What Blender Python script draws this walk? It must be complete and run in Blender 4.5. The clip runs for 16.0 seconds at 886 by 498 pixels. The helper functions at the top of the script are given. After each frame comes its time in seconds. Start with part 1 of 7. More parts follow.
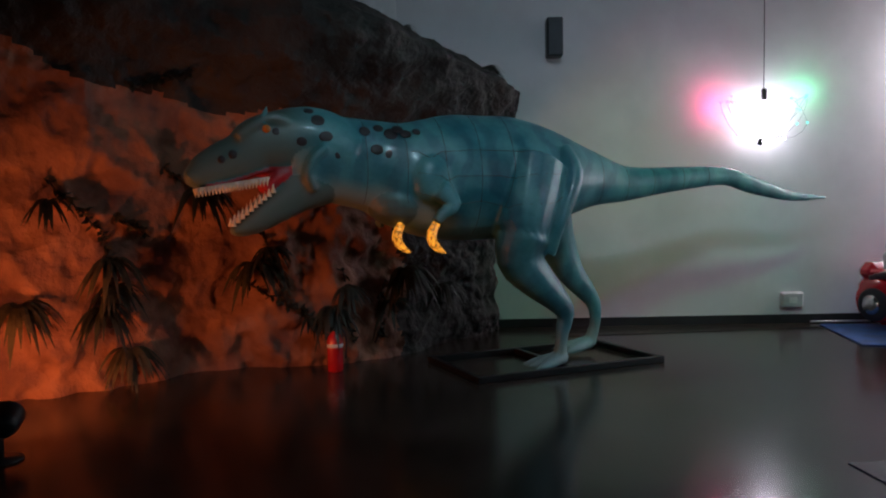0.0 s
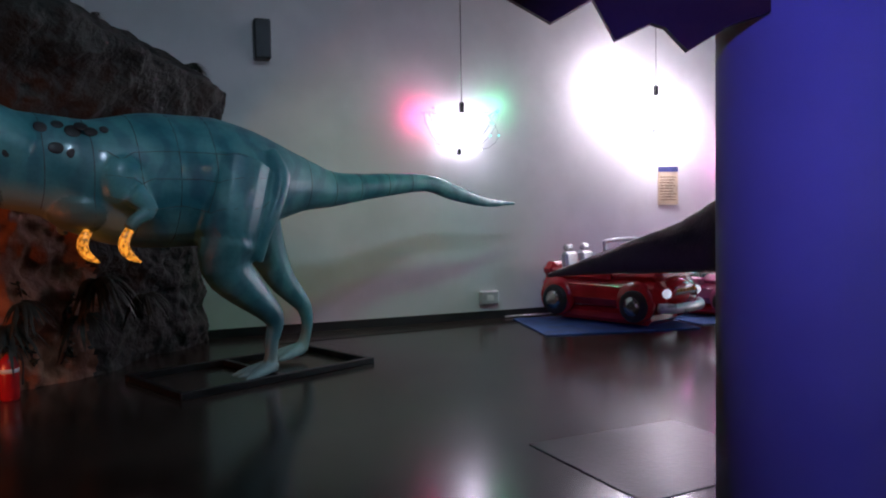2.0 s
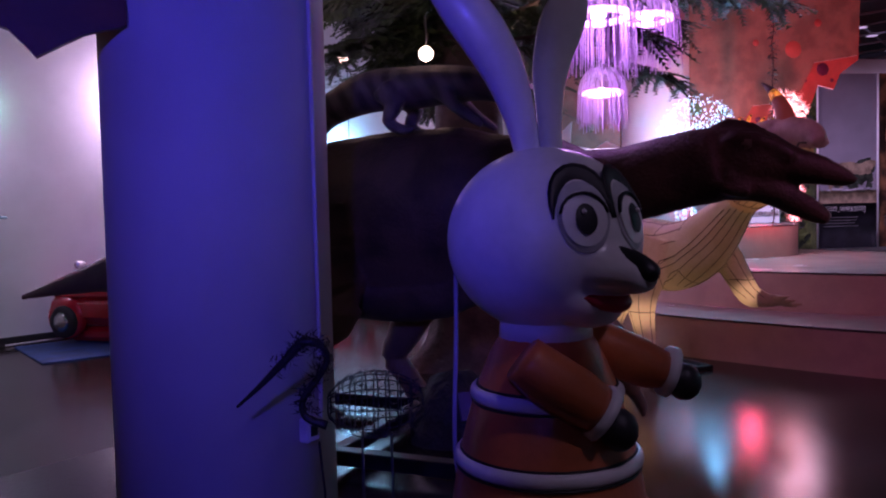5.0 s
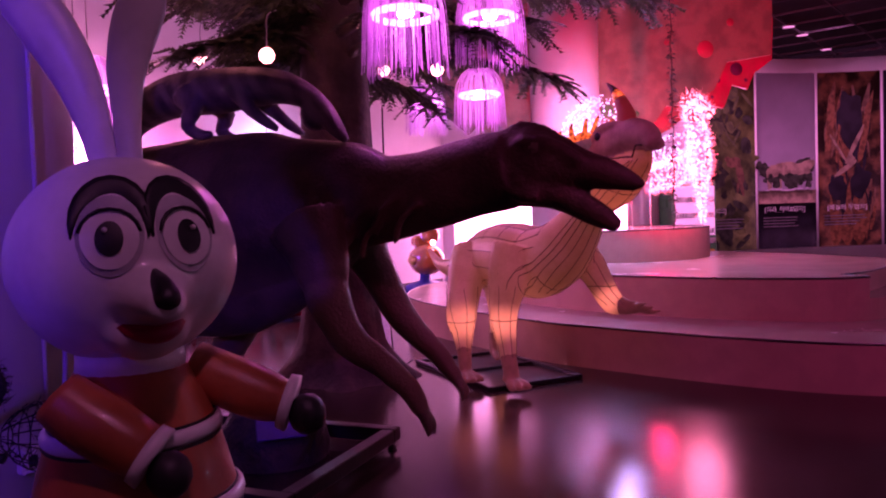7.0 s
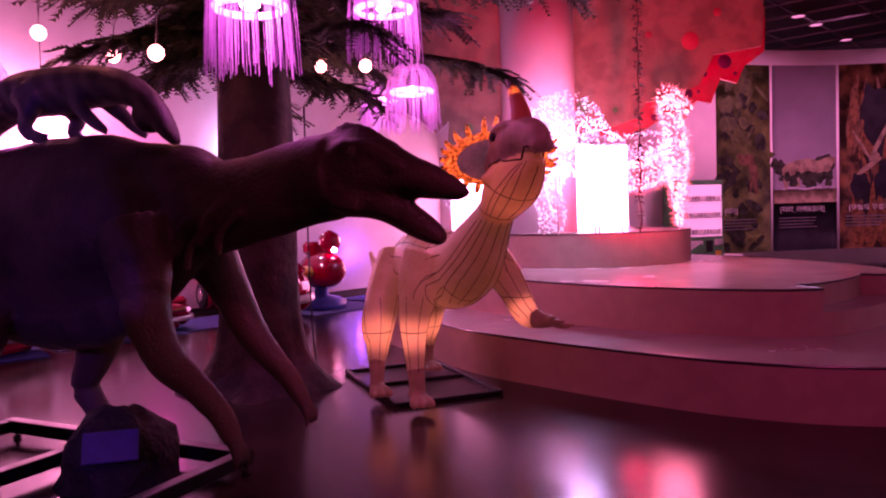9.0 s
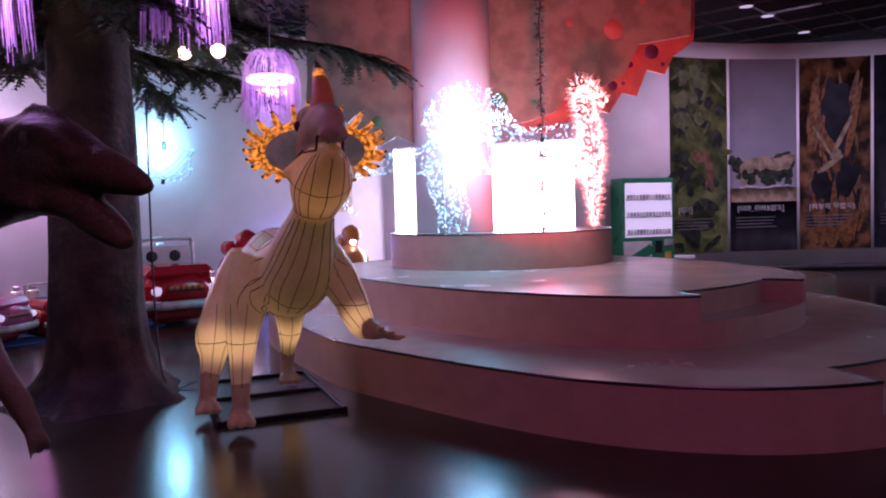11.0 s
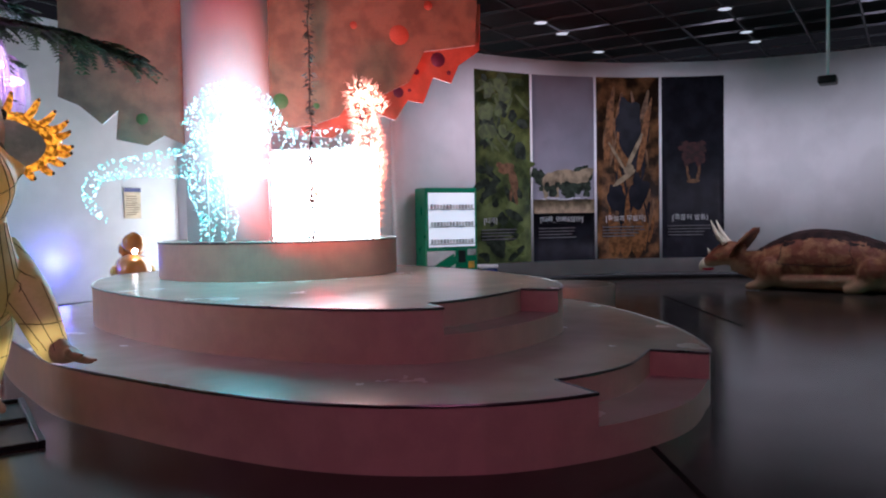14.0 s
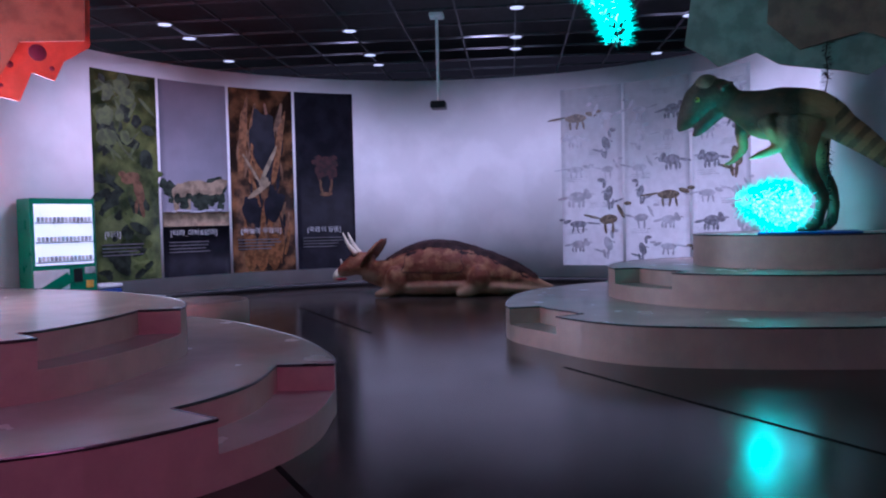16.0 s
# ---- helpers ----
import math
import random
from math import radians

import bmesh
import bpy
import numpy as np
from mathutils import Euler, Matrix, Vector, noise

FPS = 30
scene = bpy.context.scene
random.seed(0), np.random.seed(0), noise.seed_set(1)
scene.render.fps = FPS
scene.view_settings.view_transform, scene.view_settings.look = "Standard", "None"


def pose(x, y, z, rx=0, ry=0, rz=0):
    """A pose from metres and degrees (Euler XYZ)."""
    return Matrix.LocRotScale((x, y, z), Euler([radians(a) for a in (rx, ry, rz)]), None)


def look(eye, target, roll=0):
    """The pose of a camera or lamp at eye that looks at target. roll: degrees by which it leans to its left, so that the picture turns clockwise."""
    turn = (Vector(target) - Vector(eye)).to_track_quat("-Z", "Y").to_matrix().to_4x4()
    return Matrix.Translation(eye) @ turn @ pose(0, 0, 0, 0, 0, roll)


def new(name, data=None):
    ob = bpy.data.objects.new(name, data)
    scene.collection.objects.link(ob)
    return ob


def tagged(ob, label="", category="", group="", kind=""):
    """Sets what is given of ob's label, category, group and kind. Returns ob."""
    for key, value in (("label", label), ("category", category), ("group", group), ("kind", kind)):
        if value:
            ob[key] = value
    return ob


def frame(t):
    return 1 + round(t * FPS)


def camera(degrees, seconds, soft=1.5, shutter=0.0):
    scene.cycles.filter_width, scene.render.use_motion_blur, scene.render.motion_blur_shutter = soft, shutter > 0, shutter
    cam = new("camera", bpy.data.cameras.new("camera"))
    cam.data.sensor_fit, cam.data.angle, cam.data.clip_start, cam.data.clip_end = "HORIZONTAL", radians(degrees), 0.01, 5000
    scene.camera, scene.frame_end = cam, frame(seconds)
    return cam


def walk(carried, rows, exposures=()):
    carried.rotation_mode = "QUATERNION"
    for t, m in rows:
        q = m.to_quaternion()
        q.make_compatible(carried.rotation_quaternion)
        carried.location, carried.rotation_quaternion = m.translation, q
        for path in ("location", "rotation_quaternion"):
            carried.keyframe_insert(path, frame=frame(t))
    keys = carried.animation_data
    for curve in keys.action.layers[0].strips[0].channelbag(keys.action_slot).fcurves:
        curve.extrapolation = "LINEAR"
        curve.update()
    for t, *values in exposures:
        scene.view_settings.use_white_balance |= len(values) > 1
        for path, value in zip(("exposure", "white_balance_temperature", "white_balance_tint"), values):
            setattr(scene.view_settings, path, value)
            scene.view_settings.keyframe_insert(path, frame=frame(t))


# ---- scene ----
from mathutils import bvhtree

cam = camera(60.46, 16.0, 2.1)
ROWS = [
    (0.0, 0.003, 0.005, 1.530, 0.45, -2.90, 1.09),
    (0.5, 0.046, -0.021, 1.522, -1.61, -2.70, 1.21),
    (1.0, 0.093, -0.018, 1.515, -6.01, -2.68, 1.27),
    (1.5, 0.163, -0.051, 1.512, -12.12, -2.70, 1.29),
    (2.0, 0.148, 0.043, 1.524, -20.19, -2.88, 1.12),
    (2.5, 0.200, 0.050, 1.533, -28.81, -2.91, 1.08),
    (3.0, 0.278, 0.026, 1.539, -36.47, -2.87, 1.38),
    (3.5, 0.407, -0.091, 1.513, -41.95, -2.58, 1.26),
    (4.0, 0.507, -0.219, 1.506, -45.60, -2.59, 1.29),
    (4.5, 0.740, -0.347, 1.489, -48.00, -2.62, 1.32),
    (5.0, 1.020, -0.495, 1.513, -49.60, -2.60, 1.38),
    (7.5, 2.178, -1.351, 1.519, -50.68, -2.44, 1.99),
    (8.0, 2.450, -1.445, 1.544, -49.48, -2.74, 1.78),
    (8.5, 2.741, -1.601, 1.567, -47.92, -2.78, 1.73),
    (9.0, 3.015, -1.857, 1.558, -46.92, -2.67, 1.77),
    (9.5, 3.319, -2.004, 1.546, -46.66, -2.85, 1.65),
    (10.0, 3.664, -2.117, 1.557, -46.67, -2.87, 1.62),
    (12.5, 4.989, -2.614, 1.456, -47.24, -2.42, 1.45),
    (13.0, 5.076, -2.619, 1.462, -48.43, -2.47, 1.25),
    (13.5, 5.095, -2.681, 1.461, -52.07, -2.44, 1.00),
    (14.0, 5.133, -2.754, 1.484, -58.41, -2.32, 1.00),
    (14.5, 5.179, -2.799, 1.490, -65.70, -2.25, 1.15),
    (15.0, 5.233, -2.816, 1.491, -72.52, -2.18, 1.20),
    (15.5, 5.274, -2.832, 1.494, -78.95, -2.08, 1.22),
    (16.0, 5.326, -2.844, 1.500, -84.87, -1.98, 1.33),
]
EXPOSURE = [
    (0.0, 0.1, 6300, 8), (1.5, 0.1, 6200, 12), (3.0, 0.0, 5900, 26), (4.5, -0.1, 5800, 52), (5.2, -0.15, 6100, 82),
    (7.3, -0.05, 8600, 240), (8.2, -0.1, 8700, 240), (9.0, -0.12, 9200, 235), (9.6, -0.08, 8200, 195), (10.2, -0.05, 7000, 125), (12.3, 0.18, 5500, 8), (13.5, 0.28, 5600, -6),
    (14.2, 0.45, 6000, 10), (14.6, 0.6, 6200, 32), (15.2, 0.6, 6200, 56), (15.6, 0.58, 5700, 60), (16.0, 0.7, 5000, 24),
]
walk(cam, [(t, pose(x, y, z, 90 + pitch, roll, yaw)) for t, x, y, z, yaw, pitch, roll in ROWS], EXPOSURE)

# ---- light ----
sky = bpy.data.worlds.new("dark_hall")
scene.world = sky
sky.use_nodes = True
sky.node_tree.nodes["Background"].inputs[0].default_value = (0.30, 0.27, 0.36, 1)
sky.node_tree.nodes["Background"].inputs[1].default_value = 0.02


def lamp(name, kind, at, watts, colour, size=0.1, aim=None, cone=60, blend=0.6):
    d = bpy.data.lights.new(name, kind)
    d.energy, d.color = watts, colour
    if kind == "AREA":
        d.size = size
    else:
        d.shadow_soft_size = size
    if kind == "SPOT":
        d.spot_size, d.spot_blend = radians(cone), blend
    ob = new(name, d)
    ob.matrix_world = look(at, aim) if aim else Matrix.Translation(at)
    return ob


# light strings on the back wall
lamp("string_light_red", "POINT", (3.42, 9.62, 2.80), 7, (1, 0.05, 0.25), 0.05)
lamp("string_light_white", "POINT", (4.02, 9.62, 2.66), 24, (0.95, 0.85, 1), 0.08)
lamp("string_light_green", "POINT", (4.50, 9.64, 2.92), 4, (0.15, 1, 0.45), 0.05)
lamp("wall_light_white", "POINT", (6.45, 9.52, 3.20), 75, (1, 0.90, 0.97), 0.15)
lamp("wall_light_white", "POINT", (7.25, 9.50, 2.75), 110, (1, 0.90, 0.97), 0.15)
lamp("string_light_cyan", "POINT", (10.35, 9.55, 2.75), 60, (0.25, 0.9, 1), 0.1)
lamp("string_light_violet", "POINT", (12.75, 9.55, 0.85), 12, (0.15, 0.15, 1), 0.06)
lamp("string_light_pink", "POINT", (8.6, 9.55, 2.3), 22, (1, 0.25, 0.7), 0.1)
# floodlights
lamp("flood_orange", "SPOT", (-3.25, 4.85, 0.32), 120, (1, 0.24, 0.07), 0.08, (-2.6, 7.3, 0.9), 120, 0.9)
lamp("flood_orange_low", "SPOT", (-5.2, 4.0, 0.4), 130, (1, 0.26, 0.08), 0.1, (-3.4, 6.6, 0.6), 90, 0.9)
lamp("flood_blue", "SPOT", (-0.9, -1.3, 2.9), 400, (0.11, 0.10, 1), 0.12, (2.85, 2.6, 1.2), 38, 0.5)
lamp("flood_red", "SPOT", (9.4, 1.2, 0.95), 950, (1, 0.09, 0.07), 0.08, (13.0, 3.6, 4.3), 75, 0.7)
lamp("flood_red_low", "POINT", (12.1, 3.2, 1.75), 38, (1, 0.10, 0.14), 0.15)
# The next three are added overhead fills without fixtures: podium, tyrannosaur, wall.
lamp("fill_magenta", "SPOT", (4.5, -3.5, 5.0), 210, (1, 0.30, 0.60), 0.3, (9.0, 1.0, 0.3), 80, 0.8)
lamp("fill_cool", "SPOT", (1.2, 2.6, 5.0), 255, (0.62, 0.85, 1), 0.25, (1.0, 8.0, 2.2), 95, 0.9)
lamp("fill_green", "SPOT", (3.4, 5.2, 4.9), 150, (0.30, 1, 0.55), 0.2, (2.8, 9.6, 0.8), 60, 0.9)
# glow of the light figures
lamp("figure_glow", "POINT", (11.75, 2.45, 2.1), 28, (1, 0.72, 0.68), 0.3)
lamp("figure_glow_ice", "POINT", (10.95, 3.35, 2.3), 110, (0.12, 0.85, 1), 0.3)
lamp("figure_glow_teal", "POINT", (15.60, -6.10, 1.75), 36, (0.05, 1, 0.75), 0.2)
lamp("figure_glow_teal", "POINT", (12.87, -3.85, 3.5), 25, (0.05, 1, 0.8), 0.2)
# downlights: hall lamps set apart from the fixtures, tilted as added wall washers
for x, y, w in ((18.6, 2.2, 310), (19.6, -2.4, 400), (18.4, -5.4, 420), (19.8, 0.2, 300), (14, -3, 60)):
    out = Vector((x - 16.5, y + 1.8)).normalized()
    lamp("downlight", "SPOT", (x, y, 4.95), w, (0.96, 0.82, 1), 0.5, (x + out.x * 4, y + out.y * 4, 0.3), 118, 0.9)
# Fill added to brighten the doll; no downlight is known here.
lamp("downlight", "SPOT", (2, -2, 4.95), 70, (0.9, 0.85, 1), 0.12, (2.6, -0.5, 0), 90, 0.9)


# ---- materials ----
def mat(name, colour, rough=0.6, metal=0.0, vary=0.15, scale=6.0, bump=0.1, fine=40.0, second=None, mix=(0.4, 0.6), glow=0.0, glow_colour=None, coat=0.0, translucent=0.0):
    m = bpy.data.materials.new(name)
    m.use_nodes = True
    n, l = m.node_tree.nodes, m.node_tree.links
    b = n["Principled BSDF"]
    co = n.new("ShaderNodeTexCoord")
    big = n.new("ShaderNodeTexNoise")
    big.inputs["Scale"].default_value, big.inputs["Detail"].default_value = scale, 6
    l.new(co.outputs["Object"], big.inputs["Vector"])
    small = n.new("ShaderNodeTexNoise")
    small.inputs["Scale"].default_value, small.inputs["Detail"].default_value = fine, 4
    l.new(co.outputs["Object"], small.inputs["Vector"])
    ramp = n.new("ShaderNodeValToRGB")
    ramp.color_ramp.elements[0].position, ramp.color_ramp.elements[1].position = mix
    two = second or tuple(min(1, c * (1 + vary)) for c in colour)
    one = colour if second else tuple(c * (1 - vary) for c in colour)
    ramp.color_ramp.elements[0].color, ramp.color_ramp.elements[1].color = (*one, 1), (*two, 1)
    l.new(big.outputs[0], ramp.inputs[0])
    grain = n.new("ShaderNodeMix")
    grain.data_type, grain.blend_type = "RGBA", "MULTIPLY"
    grain.inputs[0].default_value = min(1, vary)
    l.new(ramp.outputs[0], grain.inputs[6])
    l.new(small.outputs[0], grain.inputs[7])
    l.new(grain.outputs[2], b.inputs["Base Color"])
    wear = n.new("ShaderNodeMapRange")
    wear.inputs[3].default_value, wear.inputs[4].default_value = max(0.03, rough - 0.3 * min(rough, 0.4)), min(1, rough + 0.3 * min(rough, 0.4))
    l.new(big.outputs[0], wear.inputs[0])
    l.new(wear.outputs[0], b.inputs["Roughness"])
    b.inputs["Metallic"].default_value = metal
    b.inputs["Coat Weight"].default_value = coat
    if bump:
        bp = n.new("ShaderNodeBump")
        bp.inputs["Strength"].default_value, bp.inputs["Distance"].default_value = bump, 0.02
        l.new(small.outputs[0], bp.inputs["Height"])
        l.new(bp.outputs[0], b.inputs["Normal"])
    if glow:
        b.inputs["Emission Color"].default_value = (*(glow_colour or colour), 1)
        b.inputs["Emission Strength"].default_value = glow
    if translucent:
        t = n.new("ShaderNodeBsdfTranslucent")
        t.inputs[0].default_value = (*colour, 1)
        s = n.new("ShaderNodeMixShader")
        s.inputs[0].default_value = translucent
        l.new(b.outputs[0], s.inputs[1])
        l.new(t.outputs[0], s.inputs[2])
        l.new(s.outputs[0], n["Material Output"].inputs[0])
    return m


def matte(m, level):
    m.node_tree.nodes["Principled BSDF"].inputs["Specular IOR Level"].default_value = level
    return m


def toned(m, colour, edge=0.35, glow=0.0, glow_colour=(1, 1, 1)):
    """A second paint where the mesh's tone is high, with a cloudy edge."""
    n, l = m.node_tree.nodes, m.node_tree.links
    b = n["Principled BSDF"]
    at_ = n.new("ShaderNodeAttribute")
    at_.attribute_name = "tone"
    if glow:
        k = n.new("ShaderNodeMath")
        k.operation = "MULTIPLY_ADD"
        k.inputs[1].default_value, k.inputs[2].default_value = glow, b.inputs["Emission Strength"].default_value
        l.new(at_.outputs["Fac"], k.inputs[0])
        l.new(k.outputs[0], b.inputs["Emission Strength"])
        b.inputs["Emission Color"].default_value = (*glow_colour, 1)
        return m
    src = b.inputs["Base Color"].links[0].from_socket
    nz = n.new("ShaderNodeTexNoise")
    nz.inputs["Scale"].default_value, nz.inputs["Detail"].default_value = 9, 5
    co = n.new("ShaderNodeTexCoord")
    l.new(co.outputs["Object"], nz.inputs["Vector"])
    k = n.new("ShaderNodeMath")
    k.operation = "MULTIPLY_ADD"
    k.inputs[1].default_value = edge
    l.new(nz.outputs[0], k.inputs[0])
    l.new(at_.outputs["Fac"], k.inputs[2])
    mr = n.new("ShaderNodeMapRange")
    mr.inputs[1].default_value, mr.inputs[2].default_value = edge * .5 + .15, edge * .5 + .85
    l.new(k.outputs[0], mr.inputs[0])
    mx = n.new("ShaderNodeMix")
    mx.data_type = "RGBA"
    l.new(mr.outputs[0], mx.inputs[0])
    l.new(src, mx.inputs[6])
    mx.inputs[7].default_value = (*colour, 1)
    l.new(mx.outputs[2], b.inputs["Base Color"])
    return m


WALL = mat("painted_plaster", (0.70, 0.69, 0.70), 0.75, vary=0.06, scale=1.2, bump=0.05, fine=90)
WALL_GREY = mat("painted_plaster_grey", (0.42, 0.47, 0.50), 0.75, vary=0.08, scale=1.2, bump=0.05, fine=90)
FLOOR = mat("polished_floor", (0.042, 0.032, 0.026), 0.18, vary=0.3, scale=0.9, bump=0.02, fine=60)
matte(FLOOR, 0.24)
SKIRT = mat("dark_skirting", (0.02, 0.02, 0.022), 0.5, vary=0.2)
CEIL = mat("black_ceiling", (0.03, 0.03, 0.034), 0.8, vary=0.3)
GRID = mat("grey_grid_metal", (0.045, 0.045, 0.05), 0.5, 0.5)
BLACK = mat("black_steel", (0.012, 0.012, 0.014), 0.45, 0.3, vary=0.3)
RUBBER = mat("black_rubber", (0.015, 0.015, 0.016), 0.8)
ROCK = mat("red_brown_rock", (0.17, 0.07, 0.045), 0.8, scale=2.2, bump=0.7, fine=7, vary=0.4, second=(0.34, 0.16, 0.09), mix=(0.35, 0.65))
# Dark rock; on the rock face it also stands in for unlit stretches.
ROCK_DARK = mat("dark_and_shaded_rock", (0.014, 0.013, 0.012), 0.9, scale=2.0, bump=0.9, fine=8, vary=0.4, second=(0.045, 0.042, 0.036), mix=(0.35, 0.65))
for q in (ROCK, ROCK_DARK):
    for nd in q.node_tree.nodes:
        if nd.type == "BUMP":
            nd.inputs["Distance"].default_value = 0.09
FERN = mat("dull_fern_leaf", (0.016, 0.020, 0.011), 0.6, vary=0.4, scale=9)
FERN_DRY = mat("dry_fern_leaf", (0.05, 0.045, 0.02), 0.7, vary=0.4, scale=9)
FIR = mat("dark_fir_needles", (0.045, 0.085, 0.025), 0.6, vary=0.5, scale=5)
BARK = mat("dark_bark", (0.055, 0.038, 0.030), 0.9, vary=0.5, scale=3, bump=0.9, fine=14)
TEAL = mat("teal_lantern_cloth", (0.03, 0.19, 0.22), 0.42, scale=3.2, vary=0.25, bump=0.06, fine=30, second=(0.12, 0.36, 0.37), mix=(0.36, 0.66), coat=0.15)
TEAL_PALE = mat("pale_teal_cloth", (0.22, 0.36, 0.36), 0.4, vary=0.15, scale=3)
NAVY = mat("navy_spot_paint", (0.02, 0.017, 0.018), 0.5)
RED_CLOTH = mat("red_mouth_cloth", (0.45, 0.02, 0.025), 0.4)
TOOTH = mat("ivory_teeth", (0.75, 0.68, 0.52), 0.35)
AMBER = mat("amber_lit_claw", (0.55, 0.20, 0.02), 0.3, glow=0.55, glow_colour=(1, 0.36, 0.03), vary=0.5, scale=30)
for nd in [AMBER.node_tree.nodes]:   # separate lamps glow behind the amber film
    sp_ = nd.new("ShaderNodeTexNoise")
    sp_.inputs["Scale"].default_value = 38
    mr_ = nd.new("ShaderNodeMapRange")
    mr_.inputs[1].default_value, mr_.inputs[2].default_value, mr_.inputs[3].default_value, mr_.inputs[4].default_value = .42, .66, .10, 1.3
    tc_ = nd.new("ShaderNodeTexCoord")
    AMBER.node_tree.links.new(tc_.outputs["Object"], sp_.inputs["Vector"])
    AMBER.node_tree.links.new(sp_.outputs[0], mr_.inputs[0])
    AMBER.node_tree.links.new(mr_.outputs[0], nd["Principled BSDF"].inputs["Emission Strength"])
SUCHO = mat("dark_brown_hide", (0.085, 0.056, 0.033), 0.5, vary=0.35, scale=3, bump=0.35, fine=45)
SUCHO_BELLY = mat("grey_brown_belly_hide", (0.12, 0.08, 0.05), 0.55, vary=0.3, scale=4, bump=0.35, fine=45)
BABY = mat("striped_grey_hide", (0.05, 0.042, 0.04), 0.5, vary=0.3, scale=5, bump=0.3, second=(0.10, 0.085, 0.075))
CREAM = toned(mat("cream_lantern_cloth", (0.46, 0.33, 0.17), 0.45, vary=0.2, scale=2.5, bump=0.05, second=(0.62, 0.50, 0.32), mix=(0.35, 0.65), glow=0.05), (0, 0, 0), glow=0.6, glow_colour=(1, 0.64, 0.18))
CREAM_THROAT = toned(mat("amber_lantern_cloth", (0.42, 0.22, 0.09), 0.45, vary=0.2, scale=3.0, bump=0.05, second=(0.58, 0.36, 0.16), mix=(0.35, 0.65), glow=0.07), (0, 0, 0), glow=0.6, glow_colour=(1, 0.50, 0.12))
FACE_CLOTH = mat("mauve_brown_lantern_cloth", (0.20, 0.09, 0.08), 0.5, vary=0.25, scale=6, second=(0.42, 0.25, 0.19), mix=(0.35, 0.65), glow=0.02, glow_colour=(1, 0.5, 0.4))
BROWN_CLOTH = mat("brown_lantern_cloth", (0.26, 0.13, 0.08), 0.5, vary=0.25, scale=6, glow=0.03, glow_colour=(1, 0.5, 0.3))
FRILL = mat("grey_green_frill_cloth", (0.27, 0.26, 0.22), 0.5, vary=0.4, scale=7, glow=0.07, glow_colour=(0.5, 0.5, 0.42))
SEAM = mat("dark_wire_seam", (0.05, 0.03, 0.02), 0.7)
MASCOT_WHITE = mat("white_glazed_cloth", (0.74, 0.72, 0.72), 0.35, vary=0.1, scale=4, bump=0.03, coat=0.2)
MASCOT_ORANGE = mat("orange_red_cloth", (0.58, 0.14, 0.04), 0.4, vary=0.2, scale=3, coat=0.15)
MASCOT_BLACK = mat("black_cloth", (0.012, 0.01, 0.014), 0.5)
LIP = mat("red_lip_paint", (0.5, 0.02, 0.05), 0.35)
STEP_SIDE = mat("pale_wood_laminate", (0.56, 0.36, 0.28), 0.35, vary=0.05, scale=5, bump=0.02)
STEP_TOP = mat("pale_vinyl_step_top", (0.46, 0.36, 0.31), 0.25, vary=0.05, scale=2, bump=0.02)
EDGE = mat("dark_metal_nosing", (0.10, 0.08, 0.08), 0.3, 0.7)
BOARD = mat("brown_board", (0.24, 0.15, 0.10), 0.6, vary=0.2, scale=4)
BOARD_DARK = mat("dark_plum_board", (0.15, 0.05, 0.03), 0.6, vary=0.2, scale=4)
BOARD_RED = mat("orange_red_board", (0.45, 0.10, 0.06), 0.55, vary=0.15, scale=4)
BOARD_GREEN = mat("dull_green_board", (0.24, 0.30, 0.24), 0.6, vary=0.2, scale=4)
WHITE = mat("white_paint", (0.78, 0.77, 0.76), 0.5, vary=0.06)
BLUE_BOX = mat("blue_plastic", (0.02, 0.06, 0.30), 0.4)
BLUE_MAT = mat("blue_foam_mat", (0.02, 0.07, 0.22), 0.8, vary=0.2)
RED_PAINT = mat("glossy_red_fibreglass", (0.42, 0.012, 0.018), 0.2, vary=0.12, coat=0.6)
PINK_PAINT = mat("glossy_pink_fibreglass", (0.55, 0.12, 0.28), 0.2, vary=0.1, coat=0.6)
ORANGE_PAINT = mat("glossy_orange_fibreglass", (0.55, 0.20, 0.04), 0.22, vary=0.1, coat=0.6)
SILVER = mat("silver_plastic", (0.55, 0.56, 0.55), 0.3, 0.4)
CHROME = mat("chrome", (0.7, 0.7, 0.72), 0.15, 1.0, vary=0.05)
YELLOW = mat("yellow_plastic", (0.65, 0.38, 0.05), 0.4)
GREEN_PAINT = mat("green_enamel", (0.0, 0.22, 0.10), 0.3, vary=0.1, coat=0.3)
LIT_PANEL = mat("lit_display_panel", (0.7, 0.72, 0.75), 0.3, glow=0.5, glow_colour=(0.85, 0.85, 1))
WHITE_GLOW = mat("glowing_white_panel", (0.9, 0.92, 0.95), 0.4, glow=7.0, glow_colour=(0.93, 0.95, 1), vary=0.03)
BULB = mat("warm_paper_bulb", (1, 0.9, 0.7), 0.5, glow=7.0, glow_colour=(1, 0.80, 0.45), vary=0.05)
LED_PINK = mat("pink_white_led", (1, 0.7, 0.65), 0.5, glow=5.0, glow_colour=(1, 0.40, 0.28), vary=0.02)
LED_ICE = mat("ice_blue_led", (0.5, 0.9, 1), 0.5, glow=2.4, glow_colour=(0.30, 0.92, 1), vary=0.02)
LED_WHITE_BLUE = mat("pale_blue_led", (0.8, 0.9, 1), 0.5, glow=3.2, glow_colour=(0.55, 0.75, 1), vary=0.02)
LED_TEAL = mat("teal_led", (0.3, 1, 0.85), 0.5, glow=1.3, glow_colour=(0.12, 1, 0.75), vary=0.02)
